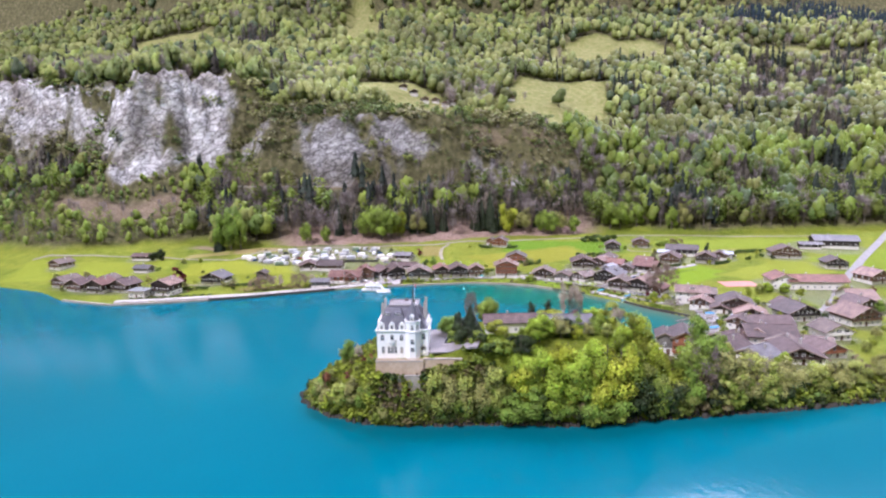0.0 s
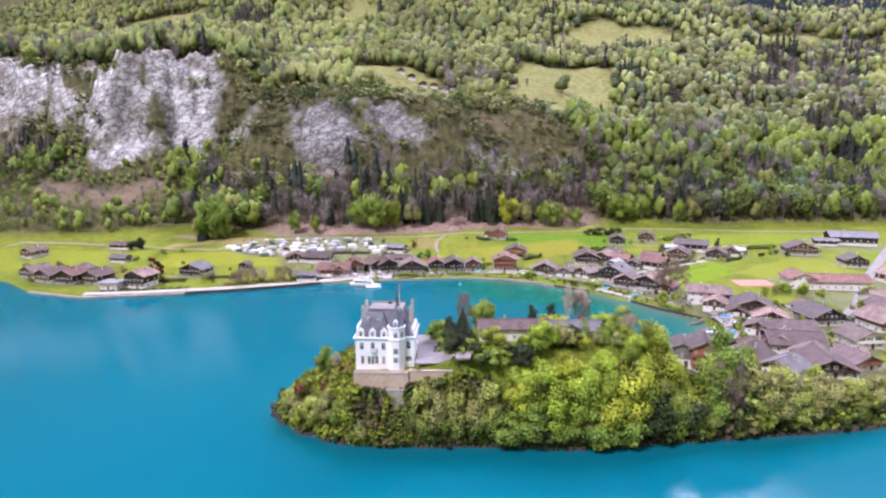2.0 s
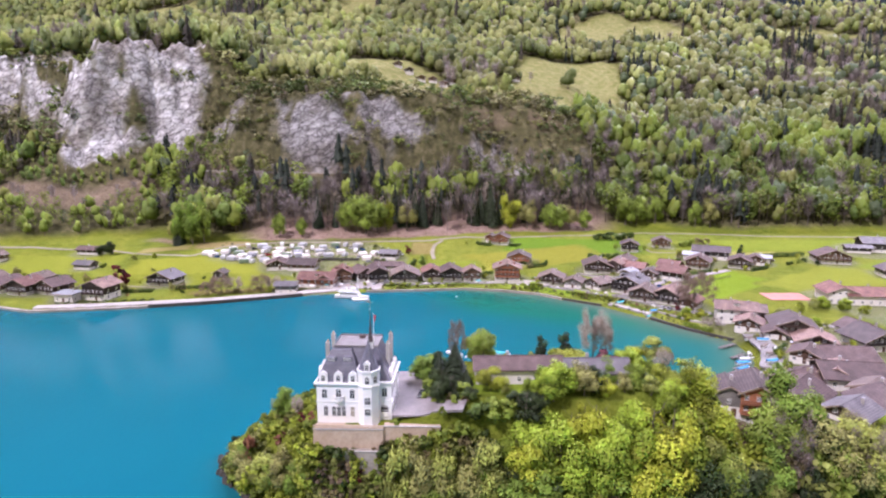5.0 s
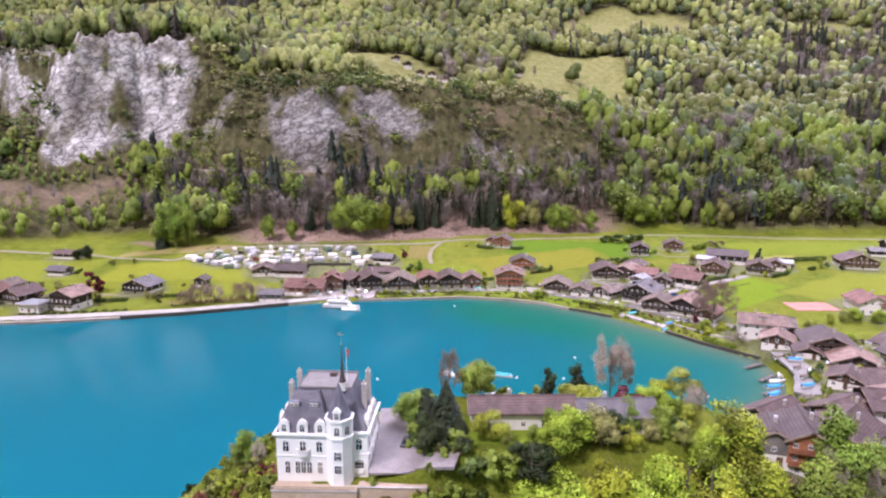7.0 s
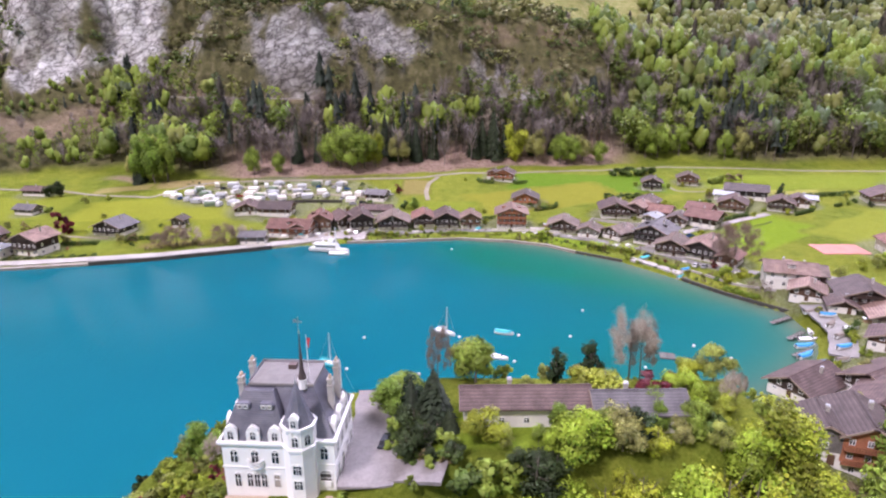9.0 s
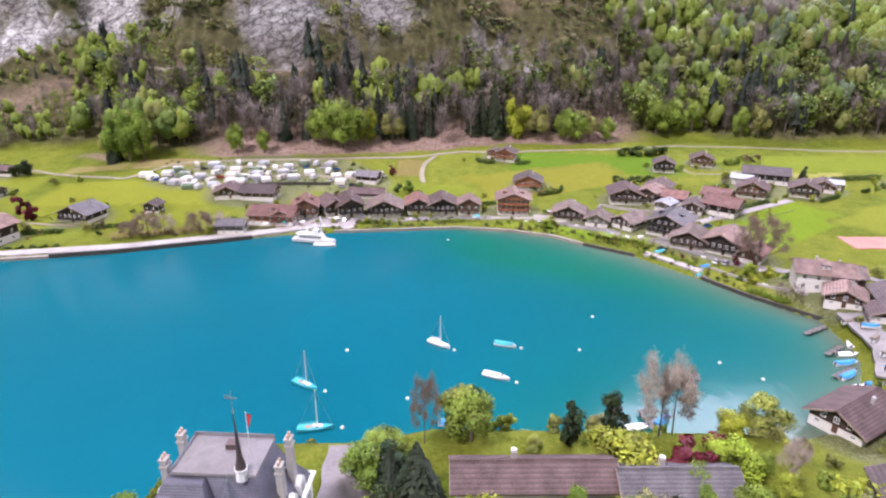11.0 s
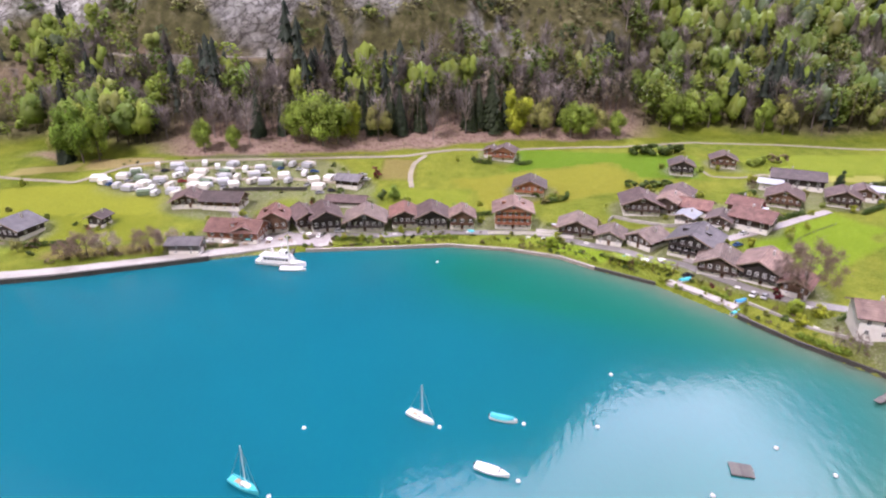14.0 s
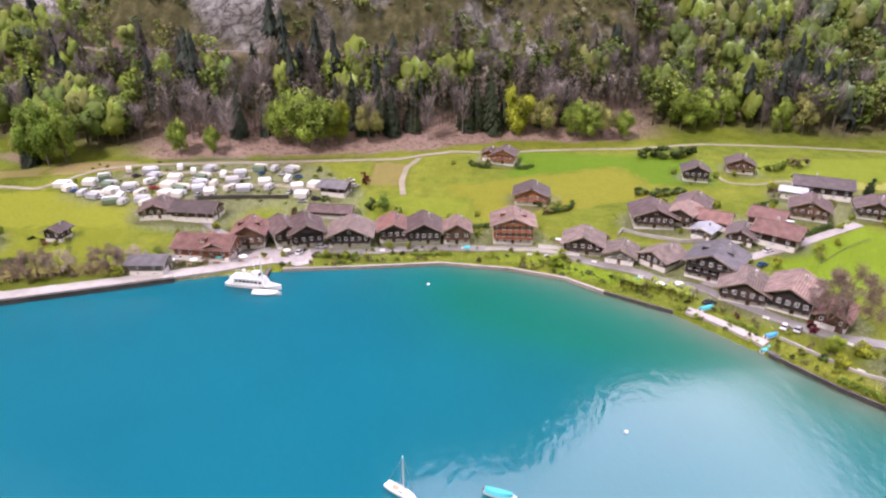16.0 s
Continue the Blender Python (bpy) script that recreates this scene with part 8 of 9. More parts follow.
def sailboat(x, y, ln, turn, mast, cover=None, label=""):
    top = new("sailboat")
    top.matrix_world = pose(x, y, 0.0, 0, 0, turn)
    beam, free = ln * 0.3, 0.75
    part("hull", Shape().loft(hull_rings(ln, beam, free, 0.4)), GELCOAT if cover is None else cover, top)
    part("deck", Shape().loft([[(a[0] * 0.97, a[1] * 0.9, a[2] + 0.02), (e[0] * 0.97, e[1] * 0.9, e[2] + 0.02), (e[0] * 0.97, e[1] * 0.85, e[2] + 0.06), (a[0] * 0.97, a[1] * 0.85, a[2] + 0.06)] for a, b, c, d, e in hull_rings(ln, beam, free, 0.4)]), cover or GELCOAT, top)
    cab = part("cabin", Shape().loft([[(-0.08 * ln, -beam * .3, free), (-0.08 * ln, beam * .3, free), (-0.07 * ln, beam * .25, free + .5), (-0.07 * ln, -beam * .25, free + .5)], [(0.22 * ln, -beam * .22, free + .05), (0.22 * ln, beam * .22, free + .05), (0.2 * ln, beam * .16, free + .35), (0.2 * ln, -beam * .16, free + .35)]]), GELCOAT, top)
    for s in (-1, 1):
        part("porthole", Shape().box(0, s * beam * .27 - .03, free + .2, 0.1 * ln, s * beam * .27 + .03, free + .36), PANE, cab)
    part("cockpit", Shape().box(-0.4 * ln, -beam * .22, free + .03, -0.1 * ln, beam * .22, free + .09), TEAK, top)
    part("mast", Shape().lathe([(0.13, free), (0.12, mast * 0.6), (0.09, mast)], 8, 0.06 * ln, 0), WHITE, top, "slim aluminium mast")
    boom = part("boom", Shape().box(-0.38 * ln, -0.06, free + 1.0, 0.05 * ln, 0.06, free + 1.12), METAL, top)
    part("furled_sail", Shape().loft([[(-0.36 * ln, -.1, free + 1.1), (-0.36 * ln, .1, free + 1.1), (-0.36 * ln, 0, free + 1.3)], [(0.04 * ln, -.16, free + 1.1), (0.04 * ln, .16, free + 1.1), (0.04 * ln, 0, free + 1.55)]]), cover or WHITE, boom)
    stays = Shape()
    for ex, ey in ((0.49 * ln, 0), (-0.48 * ln, 0), (0.03 * ln, beam * .45), (0.03 * ln, -beam * .45)):
        a, b = Vector((ex, ey, free)), Vector((0.06 * ln, 0, mast * 0.97))
        stays.loft([[(p.x + dx, p.y + dy, p.z) for dx, dy in ((-.03, -.03), (.03, -.03), (.03, .03), (-.03, .03))] for p in (a, b)])
    part("rigging", stays, METAL, top)
    return tagged(top, label or "moored white sailing yacht with bare mast", "sailboat", "moored boats")


def motorboat(x, y, ln, turn, cover=None, label=""):
    top = new("motorboat")
    top.matrix_world = pose(x, y, 0, 0, 0, turn)
    beam, free = ln * 0.34, 0.7
    part("hull", Shape().loft(hull_rings(ln, beam, free, 0.35)), GELCOAT, top)
    if cover:
        part("cover", Shape().loft([[(a[0] * .96, a[1], a[2] + .02), (e[0] * .96, e[1], e[2] + .02), (e[0] * .95, e[1] * .5, e[2] + .55), (a[0] * .95, a[1] * .5, a[2] + .55)] for a, b, c, d, e in hull_rings(ln, beam, free, .35)[:-1]]), cover, top, "fitted canvas cover")
    else:
        part("floor", Shape().box(-.42 * ln, -beam * .36, free - .12, .2 * ln, beam * .36, free - .02), TEAK, top)
        for k in (-0.3, -0.1, 0.1):
            part("thwart", Shape().box(k * ln, -beam * .38, free - .02, k * ln + .35, beam * .38, free + .22), WHITE, top)
        part("windscreen", Shape().box(.2 * ln, -beam * .3, free, .22 * ln, beam * .3, free + .45), PANE, top)
    part("outboard", Shape().box(-.54 * ln, -.2, free - .3, -.5 * ln, .2, free + .4).box(-.53 * ln, -.08, -.3, -.51 * ln, .08, free - .3), DARKWALL, top)
    return tagged(top, label or ("moored motorboat under a blue canvas cover" if cover else "open white motorboat at its mooring"), "motorboat", "moored boats")


sailboat(7, 284, 7.6, -34, 9.5)
sailboat(-26.5, 262, 8.0, -30, 10.5, TURQ, "moored yacht with turquoise hull and cover")
sailboat(-20, 244.6, 8.2, 7, 10.5, TURQ, "slim turquoise yacht moored with bare mast")
motorboat(26, 284, 6.4, -18, TURQ, "small boat under a light turquoise cover")
motorboat(22.5, 267.4, 7.4, -24)
motorboat(11.5, 247.2, 7.2, 4, BLUE)
motorboat(118, 276, 6.5, 10, BLUE)
motorboat(115, 270, 7.0, 30, BLUE)
motorboat(126.5, 288, 7.0, 60)
motorboat(113, 264, 6.0, 20)
motorboat(121.5, 281, 6.2, 5)
motorboat(119.5, 266, 6.4, 15, BLUE)
motorboat(136.5, 309.2, 5.6, 20, BLUE).location.z = 2.4
motorboat(139, 304, 5.2, 15).location.z = 2.6
motorboat(134.7, 291, 5.6, 10).location.z = 2.4
motorboat(54, 246.8, 6.4, 12)
motorboat(60, 249.2, 6.0, 40, BLUE)
motorboat(101.5, 337.2, 4.5, 35, TURQ)
motorboat(131.5, 298.5, 6.0, 15, BLUE).location.z = 2.2
motorboat(135, 295.5, 6.0, 15, BLUE).location.z = 2.6
motorboat(93, 357.5, 5.5, 25, TURQ).location.z = 1.6
motorboat(105, 342, 5.0, 25, BLUE).location.z = 1.6


TARP = plain("brown_tarpaulin", (0.15, 0.12, 0.10), (0.24, 0.20, 0.17), 1.2, 0.8, 0.2)
for k, (bx, by, bt) in enumerate(((128, 293, 20), (131, 288, -10), (128.5, 282, 40), (132, 278, 5), (127, 274.5, 30), (124.5, 268, 15), (120.5, 262, 10))):
    motorboat(bx, by, 4.8 + 0.4 * (k % 3), bt, (TARP, BLUE, TARP, None)[k % 4], ("boat laid up ashore under a dull brown tarpaulin", "boat laid up ashore under a blue cover", "boat laid up ashore under a dull brown tarpaulin", "white boat laid up on the shore")[k % 4]).location.z = ground_at(bx, by) + 0.55


def buoy(x, y):
    top = new("buoy")
    top.matrix_world = pose(x, y, 0)
    part("float", Shape().lathe([(0.1, -.3), (0.4, -.1), (0.5, .15), (0.4, .42), (0.12, .55)], 10), GELCOAT, top)
    part("ring", Shape().lathe([(0.1, .55), (0.16, .62), (0.1, .7)], 8), METAL, top)
    return tagged(top, "white round mooring buoy on the water", "buoy", "mooring buoys")


for bx, by in ((-19, 280), (0, 257), (55, 303), (11.4, 281), (-21, 259.6), (-14, 245.2), (27.6, 264.9), (47, 282), (65, 262), (8, 375), (30.5, 282.6), (17, 247.6), (92, 268), (84, 276)):
    buoy(bx, by)


def raft(x, y, turn):
    top = new("raft")
    top.matrix_world = pose(x, y, 0, 0, 0, turn)
    for k in range(9):
        part("plank", shared("raftplank", lambda: Shape().box(-0.22, -1.9, 0.32, 0.22, 1.9, 0.4).mesh("plank", WOODS["grey"])), WOODS["grey"], top, "", pose(-2 + k * 0.5, 0, 0))
    for s in (-1.4, 1.4):
        part("float", Shape().box(-2.2, s - .35, -.25, 2.2, s + .35, .32), DARKWALL, top)
    part("ladder", Shape().box(2.2, -.3, -.4, 2.26, -.24, 1.0).box(2.2, .24, -.4, 2.26, .3, 1.0).box(2.2, -.24, .6, 2.26, .24, .66), METAL, top)
    return tagged(top, "small grey wooden bathing raft on the lake", "raft")


raft(73.5, 269, -12)


def excursion_ship(x, y, turn):
    top = new("excursion_boat")
    top.matrix_world = pose(x, y, 0, 0, 0, turn)
    ln, beam, free = 19.0, 5.0, 1.3
    part("hull", Shape().loft(hull_rings(ln, beam, free, .6)), GELCOAT, top)
    part("deck", Shape().box(-8.4, -2.2, free + .0, 5.5, 2.2, free + .12), CONCRETE, top)
    cab = part("saloon", Shape().loft([[(-6.5, -2.0, free + .1), (4.8, -2.0, free + .1), (4.8, 2.0, free + .1), (-6.5, 2.0, free + .1)], [(-6.3, -1.85, free + 2.3), (3.6, -1.85, free + 2.3), (3.6, 1.85, free + 2.3), (-6.3, 1.85, free + 2.3)]]), GELCOAT, top)
    for k in range(7):
        for s in (-1, 1):
            part("window", Shape().box(-5.8 + k * 1.4, s * 1.95 - .05, free + .95, -4.8 + k * 1.4, s * 1.95 + .05, free + 1.75), PANE, cab)
    up = part("sun_deck", Shape().box(-7.5, -2.15, free + 2.3, 3.0, 2.15, free + 2.42), GELCOAT, top)
    rail = Shape()
    for k in range(14):
        for s in (-2.1, 2.1):
            rail.box(-7.4 + k * .78, s - .03, free + 2.42, -7.34 + k * .78, s + .03, free + 3.4)
    for s in (-2.1, 2.1):
        rail.box(-7.4, s - .04, free + 3.4, 2.8, s + .04, free + 3.48).box(-7.4, s - .03, free + 2.9, 2.8, s + .03, free + 2.95)
    part("railing", rail, WHITE, up)
    wh = part("wheelhouse", Shape().loft([[(-0.2, -1.3, free + 2.42), (2.8, -1.3, free + 2.42), (2.8, 1.3, free + 2.42), (-0.2, 1.3, free + 2.42)], [(-0.1, -1.2, free + 4.4), (2.2, -1.2, free + 4.4), (2.2, 1.2, free + 4.4), (-0.1, 1.2, free + 4.4)]]), GELCOAT, top)
    part("windscreen", Shape().box(2.45, -1.1, free + 3.3, 2.62, 1.1, free + 4.1), PANE, wh)
    part("mast", Shape().lathe([(0.12, free + 4.4), (0.06, free + 8.5)], 8, 0.6, 0).box(0.5, -1.0, free + 6.6, 0.7, 1.0, free + 6.7), WHITE, top)
    part("funnel", Shape().lathe([(0.5, free + 2.4), (0.45, free + 4.6), (0.5, free + 4.8)], 12, -3.2, 0), WHITE, top)
    return tagged(top, "white two-deck excursion boat at the landing stage", "ship")


excursion_ship(-49, 371.5, -10)


motorboat(-43.5, 366.5, 9.5, -4, WHITE, "white cabin launch beside the excursion boat")


def landing_mast(x, y):
    top = new("landing_mast")
    top.matrix_world = pose(x, y, 0)
    part("pile", Shape().lathe([(0.3, -3), (0.28, 2.2), (0.34, 2.3), (0.1, 2.6)], 10), DARKWALL, top)
    part("pole", Shape().lathe([(0.3, 2.5), (0.26, 8), (0.2, 11.5), (0.3, 11.6), (0.08, 11.9)], 8), WHITE, top, "white painted pole")
    part("crosstree", Shape().box(-1.1, -0.05, 9.2, 1.1, 0.05, 9.32), WHITE, top)
    return tagged(top, "white signal mast on a dark pile at the landing", "mast")


landing_mast(-45.5, 369.5)


def jetty(x, y, ln, turn, label, posts=4):
    top = new("jetty")
    top.matrix_world = pose(x, y, 0, 0, 0, turn)
    n = int(ln / 0.4)
    for k in range(n):
        part("plank", shared("jettyplank", lambda: Shape().box(-0.8, -.18, .85, .8, .18, .95).mesh("plank", WOODS["grey"])), WOODS["grey"], top, "", pose(0, -k * .4, 0))
    for k in range(posts):
        for s in (-.75, .75):
            part("post", shared("jettypost", lambda: Shape().lathe([(.11, -2), (.1, 1.3), (.04, 1.4)], 8).mesh("post", DARKWALL)), DARKWALL, top, "", pose(s, -k * ln / posts, 0))
    return tagged(top, label, "jetty")


jetty(-48, 385, 11, 4, "grey plank landing stage of the excursion boat", 5)
jetty(100.5, 336.5, 6, 55, "small plank bathing jetty at the wall")
jetty(124, 297, 10, -60, "plank mooring jetty in the boat harbour")
jetty(122, 285, 9, -55, "plank mooring jetty in the boat harbour")
jetty(118, 273, 9, -60, "plank mooring jetty in the boat harbour")
jetty(57, 245, 8, -170, "plank jetty behind the wooded spur")


# ---- caravans and cars ----
SHELLS = (GELCOAT, plain("cream_shell", (0.55, 0.52, 0.45), (0.68, 0.65, 0.58), 1.0, 0.4, 0.05), plain("grey_shell", (0.42, 0.43, 0.44), (0.56, 0.57, 0.58), 1.0, 0.4, 0.05))
TENTS = (PLASTER, plain("grey_canvas", (0.30, 0.31, 0.33), (0.42, 0.43, 0.45), 2.0, 0.9, 0.2), plain("green_canvas", (0.10, 0.15, 0.10), (0.18, 0.24, 0.16), 2.0, 0.9, 0.2))
SHELL_WORDS = ("white", "cream-coloured", "pale grey")
TENT_WORDS = ("pale", "grey", "green")


def caravan(x, y, turn, ln=6.0, awning=True, hue=0, tent=0):
    z = ground_at(x, y)
    top = new("caravan")
    top.matrix_world = pose(x, y, z, 0, 0, turn)
    a, h = ln / 2, 2.6
    prof = [(-a, 0.5), (a, 0.5), (a + .1, 1.2), (a - .15, 2.2), (a - .6, h), (-a + .4, h), (-a - .05, 2.2), (-a - .05, .9)]
    body = part("body", Shape().extrude_y(prof, -1.15, 1.15), SHELLS[hue], top)
    for k in (-0.28, 0.2):
        part("window", Shape().box(k * ln - .5, -1.19, 1.35, k * ln + .5, -1.14, 1.95), PANE, body)
    part("door", Shape().box(-.3, -1.19, .55, .35, -1.14, 2.3), WHITE, body)
    for s in (-1.0, 1.0):
        part("wheel", shared("cwheel", lambda: Shape().loft([[(.32 * math.cos(q * .6283), t, .32 + .32 * math.sin(q * .6283)) for q in range(10)] for t in (-.1, .1)]).mesh("wheel", DARKWALL)), DARKWALL, top, "", pose(.1, s, 0))
    part("drawbar", Shape().box(a, -.06, .45, a + 1.1, .06, .57), METAL, top)
    if awning:
        aw = part("awning", Shape().loft([[(-a + .3, -3.6, 0), (a - .6, -3.6, 0), (a - .6, -1.2, 0), (-a + .3, -1.2, 0)], [(-a + .3, -3.6, 1.9), (a - .6, -3.6, 1.9), (a - .6, -1.2, 2.0), (-a + .3, -1.2, 2.0)], [(-a + .4, -3.5, 2.1), (a - .7, -3.5, 2.1), (a - .7, -1.2, 2.5), (-a + .4, -1.2, 2.5)]]), TENTS[tent], top, TENT_WORDS[tent] + " fabric tent annex")
    return tagged(top, SHELL_WORDS[hue] + " touring caravan with a " + TENT_WORDS[tent] + " awning" if awning else SHELL_WORDS[hue] + " touring caravan on the grass", "caravan", "caravans on the site")


SITE_A = ((-155, 450), (-147, 444), (-140, 443), (-131, 438), (-125, 436), (-135, 448), (-130, 453), (-122, 446), (-147, 463), (-150, 457), (-115, 436), (-129, 471), (-124, 465), (-123, 458), (-114, 464), (-113, 456), (-108, 470), (-118, 440), (-101, 466), (-93, 468), (-105, 447), (-99, 453))
SITE_B = ((-94, 458), (-106, 453), (-93, 450), (-71, 477), (-62, 478), (-79, 455), (-68, 456), (-56, 459), (-52, 451), (-85, 454), (-86, 471), (-140, 455), (-139, 470), (-161, 454), (-101, 475), (-116, 474), (-78, 478), (-110, 447), (-129, 442), (-100, 459), (-87, 463), (-62, 466), (-48, 462), (-72, 463))
for k, (cx_, cy_) in enumerate(SITE_A + SITE_B):
    caravan(cx_, cy_, (k * 37) % 60 - 30 + (90 if k % 3 == 1 else 0), 5.4 + (k % 4) * 0.5, k % 3 != 1, (0, 2, 1, 0, 2, 0, 1, 1)[k % 8], (0, 1, 1, 2, 0)[k % 5])

PAINTS = [plain("car_paint_" + n_, tuple(c * 0.85 for c in c_), c_, 1, 0.25, 0.0) for n_, c_ in (("white", (0.75, 0.75, 0.76)), ("silver", (0.4, 0.41, 0.43)), ("dark", (0.03, 0.035, 0.045)), ("blue", (0.04, 0.12, 0.32)), ("red", (0.35, 0.03, 0.03)))]
TONES = ("white", "silver grey", "black", "blue", "red")


def car(x, y, turn, tone, lift=0.2):
    top = new("car")
    top.matrix_world = pose(x, y, ground_at(x, y) + lift, 0, 0, turn)
    body = part("body", Shape().loft([[(-2.1, -.85, .3), (2.1, -.85, .3), (2.1, .85, .3), (-2.1, .85, .3)], [(-2.15, -.88, .75), (2.15, -.85, .65), (2.15, .85, .65), (-2.15, .88, .75)], [(-2.0, -.8, .95), (1.2, -.8, .92), (1.2, .8, .92), (-2.0, .8, .95)]]), PAINTS[tone], top)
    cab = part("cabin", Shape().loft([[(-1.8, -.78, .93), (1.0, -.78, .92), (1.0, .78, .92), (-1.8, .78, .93)], [(-1.4, -.62, 1.45), (.3, -.62, 1.45), (.3, .62, 1.45), (-1.4, .62, 1.45)]]), PANE, top, "tinted car windows")
    part("roof", Shape().box(-1.35, -.6, 1.45, .28, .6, 1.5), PAINTS[tone], cab)
    for px in (-1.3, 1.3):
        for s in (-.82, .82):
            part("wheel", shared("wheel", lambda: Shape().loft([[(.32 * math.cos(q * .6283), t, .32 + .32 * math.sin(q * .6283)) for q in range(10)] for t in (-.1, .1)]).mesh("wheel", DARKWALL)), DARKWALL, top, "", pose(px, s, 0))
    return tagged(top, f"parked {TONES[tone]} car beside the lane", "car", "parked cars")


for k, (cx_, cy_, ct) in enumerate(((111, 347, 50), (114, 345.5, 50), (95, 361, 20), (120, 391, 40), (123, 387, 30), (-40, 396, 80), (-33, 401, 10), (205, 446, 10), (209, 443, 20), (216, 447, 5), (-50, 444, 10), (-45, 447, 20), (-30, 462, 40), (-58, 470, 0), (130, 398, 30), (-95, 432, 5), (-88, 437, 10), (176, 306, 60), (228, 344, 50), (164, 250, 40), (-1.2, 193, 80), (-2.6, 207, 85), (-152, 447, 70), (-136, 441, 20), (-128, 449, 80), (-119, 452, 10), (-110, 443, 60), (-104, 462, 0), (-97, 447, 80), (-90, 445, 15), (-82, 466, 5), (-76, 472, 70), (-66, 472, 10), (-58, 453, 80), (-42, 455, 30), (-38, 462, 60), (-33, 468, 20), (-145, 451, 30), (-133, 465, 60), (-107, 456, 85))):
    car(cx_, cy_, ct, (0, 1, 2, 0, 3, 0, 1, 4, 2)[k % 9])


# ---- terraces with parasols, tables, pergola and fences ----
def parasol(x, y, mat, words):
    top = new("parasol")
    top.matrix_world = pose(x, y, ground_at(x, y) + 0.2)
    part("pole", Shape().lathe([(0.25, 0), (0.25, .08), (0.04, .1), (0.03, 2.6)], 8), METAL, top)
    part("canopy", Shape().lathe([(1.5, 2.05), (1.5, 2.15), (0.8, 2.4), (0.05, 2.65)], 8), mat, top)
    return tagged(top, f"{words} garden parasol on the lakeside terrace", "parasol", "terrace parasols")


def table_set(x, y, turn):
    top = new("picnic_table")
    top.matrix_world = pose(x, y, ground_at(x, y) + 0.3, 0, 0, turn)
    part("tabletop", Shape().box(-.9, -.4, .72, .9, .4, .77), TEAK, top)
    for s in (-.75, .75):
        part("bench", Shape().box(-.9, s - .13, .42, .9, s + .13, .47), TEAK, top)
    for k in (-.7, .7):
        part("leg", Shape().extrude_y([(k - .05, 0), (k + .05, 0), (k + .05, .72), (k - .05, .72)], -.6, .6), TEAK, top)
    return tagged(top, "wooden terrace table with two benches", "table", "terrace tables")


for k in range(9):
    table_set(-84 + k * 4.2, 382.0 + k * 1.0 + (k % 2) * 2.2, 15)
for k, (px_, py_) in enumerate(((-82, 384), (-74, 384.5), (-66, 387.5), (-58, 388), (-44, 394), (21, 399), (83, 371), (89, 371), (76, 374))):
    parasol(px_, py_, (WHITE, PLASTER, TURQ)[k % 3], ("white", "cream", "turquoise")[k % 3])


def pergola(x, y, w, d, turn):
    top = new("pergola")
    top.matrix_world = pose(x, y, ground_at(x, y), 0, 0, turn)
    for a in (-w / 2, 0, w / 2):
        for b in (-d / 2, d / 2):
            part("post", shared("pergpost", lambda: Shape().box(-.1, -.1, 0, .1, .1, 2.5).mesh("post", WOODS["brown"])), WOODS["brown"], top, "", pose(a, b, 0))
    for k in range(9):
        part("beam", Shape().box(-w / 2 + w * k / 8 - .06, -d / 2 - .4, 2.5, -w / 2 + w * k / 8 + .06, d / 2 + .4, 2.66), WOODS["brown"], top)
    rng = np.random.default_rng(5)
    cs = [(rng.uniform(-w / 2, w / 2), rng.uniform(-d / 2, d / 2), 2.75) for _ in range(26)]
    co, fa = cards(rng, cs, [0.9] * 26, 40, 0.28, 0.9)
    co[:, 2] = 2.75 + (co[:, 2] - 2.75) * 0.45
    me = quick_mesh("vine", co, fa, np.repeat(toned(rng, len(fa), LIME), 4, 0))
    me.materials.append(LEAF)
    part("vine", me, LEAF, top, "bright green climbing leaves")
    return tagged(top, "leaf-covered pergola over a lakeside terrace", "pergola")


pergola(86, 368.5, 14, 6, -32)
pergola(75, 372.5, 7, 4, -32)


def fence(pts, label):
    top = new("fence")
    pts = [Vector(p) for p in pts]
    post = shared("fpost", lambda: Shape().box(-.06, -.06, -.2, .06, .06, 1.1).mesh("post", WOODS["grey"]))
    for a, b in zip(pts, pts[1:]):
        n = max(1, int((b - a).length / 2.5))
        prev = None
        for k in range(n + 1):
            p = a.lerp(b, k / n)
            z = ground_at(p.x, p.y)
            part("post", post, None, top, "", pose(p.x, p.y, z))
            if prev is not None:
                for h in (0.5, 0.95):
                    u, v = Vector((prev.x, prev.y, prev.z + h)), Vector((p.x, p.y, z + h))
                    part("rail", Shape().loft([[(q.x, q.y, q.z + o) for o in (0, .12)] + [(q.x + .05, q.y + .05, q.z + o) for o in (.12, 0)] for q in (u, v)]), WOODS["grey"], top)
            prev = Vector((p.x, p.y, z))
    return tagged(top, label, "fence")


fence([(-120, 484), (-90, 487), (-60, 490), (-30, 495)], "grey wooden rail fence below the felled slope")
fence([(72, 408), (90, 403)], "wooden garden fence behind the village houses")
fence([(142, 387), (156, 398), (172, 408)], "wooden rail fence along the meadow")

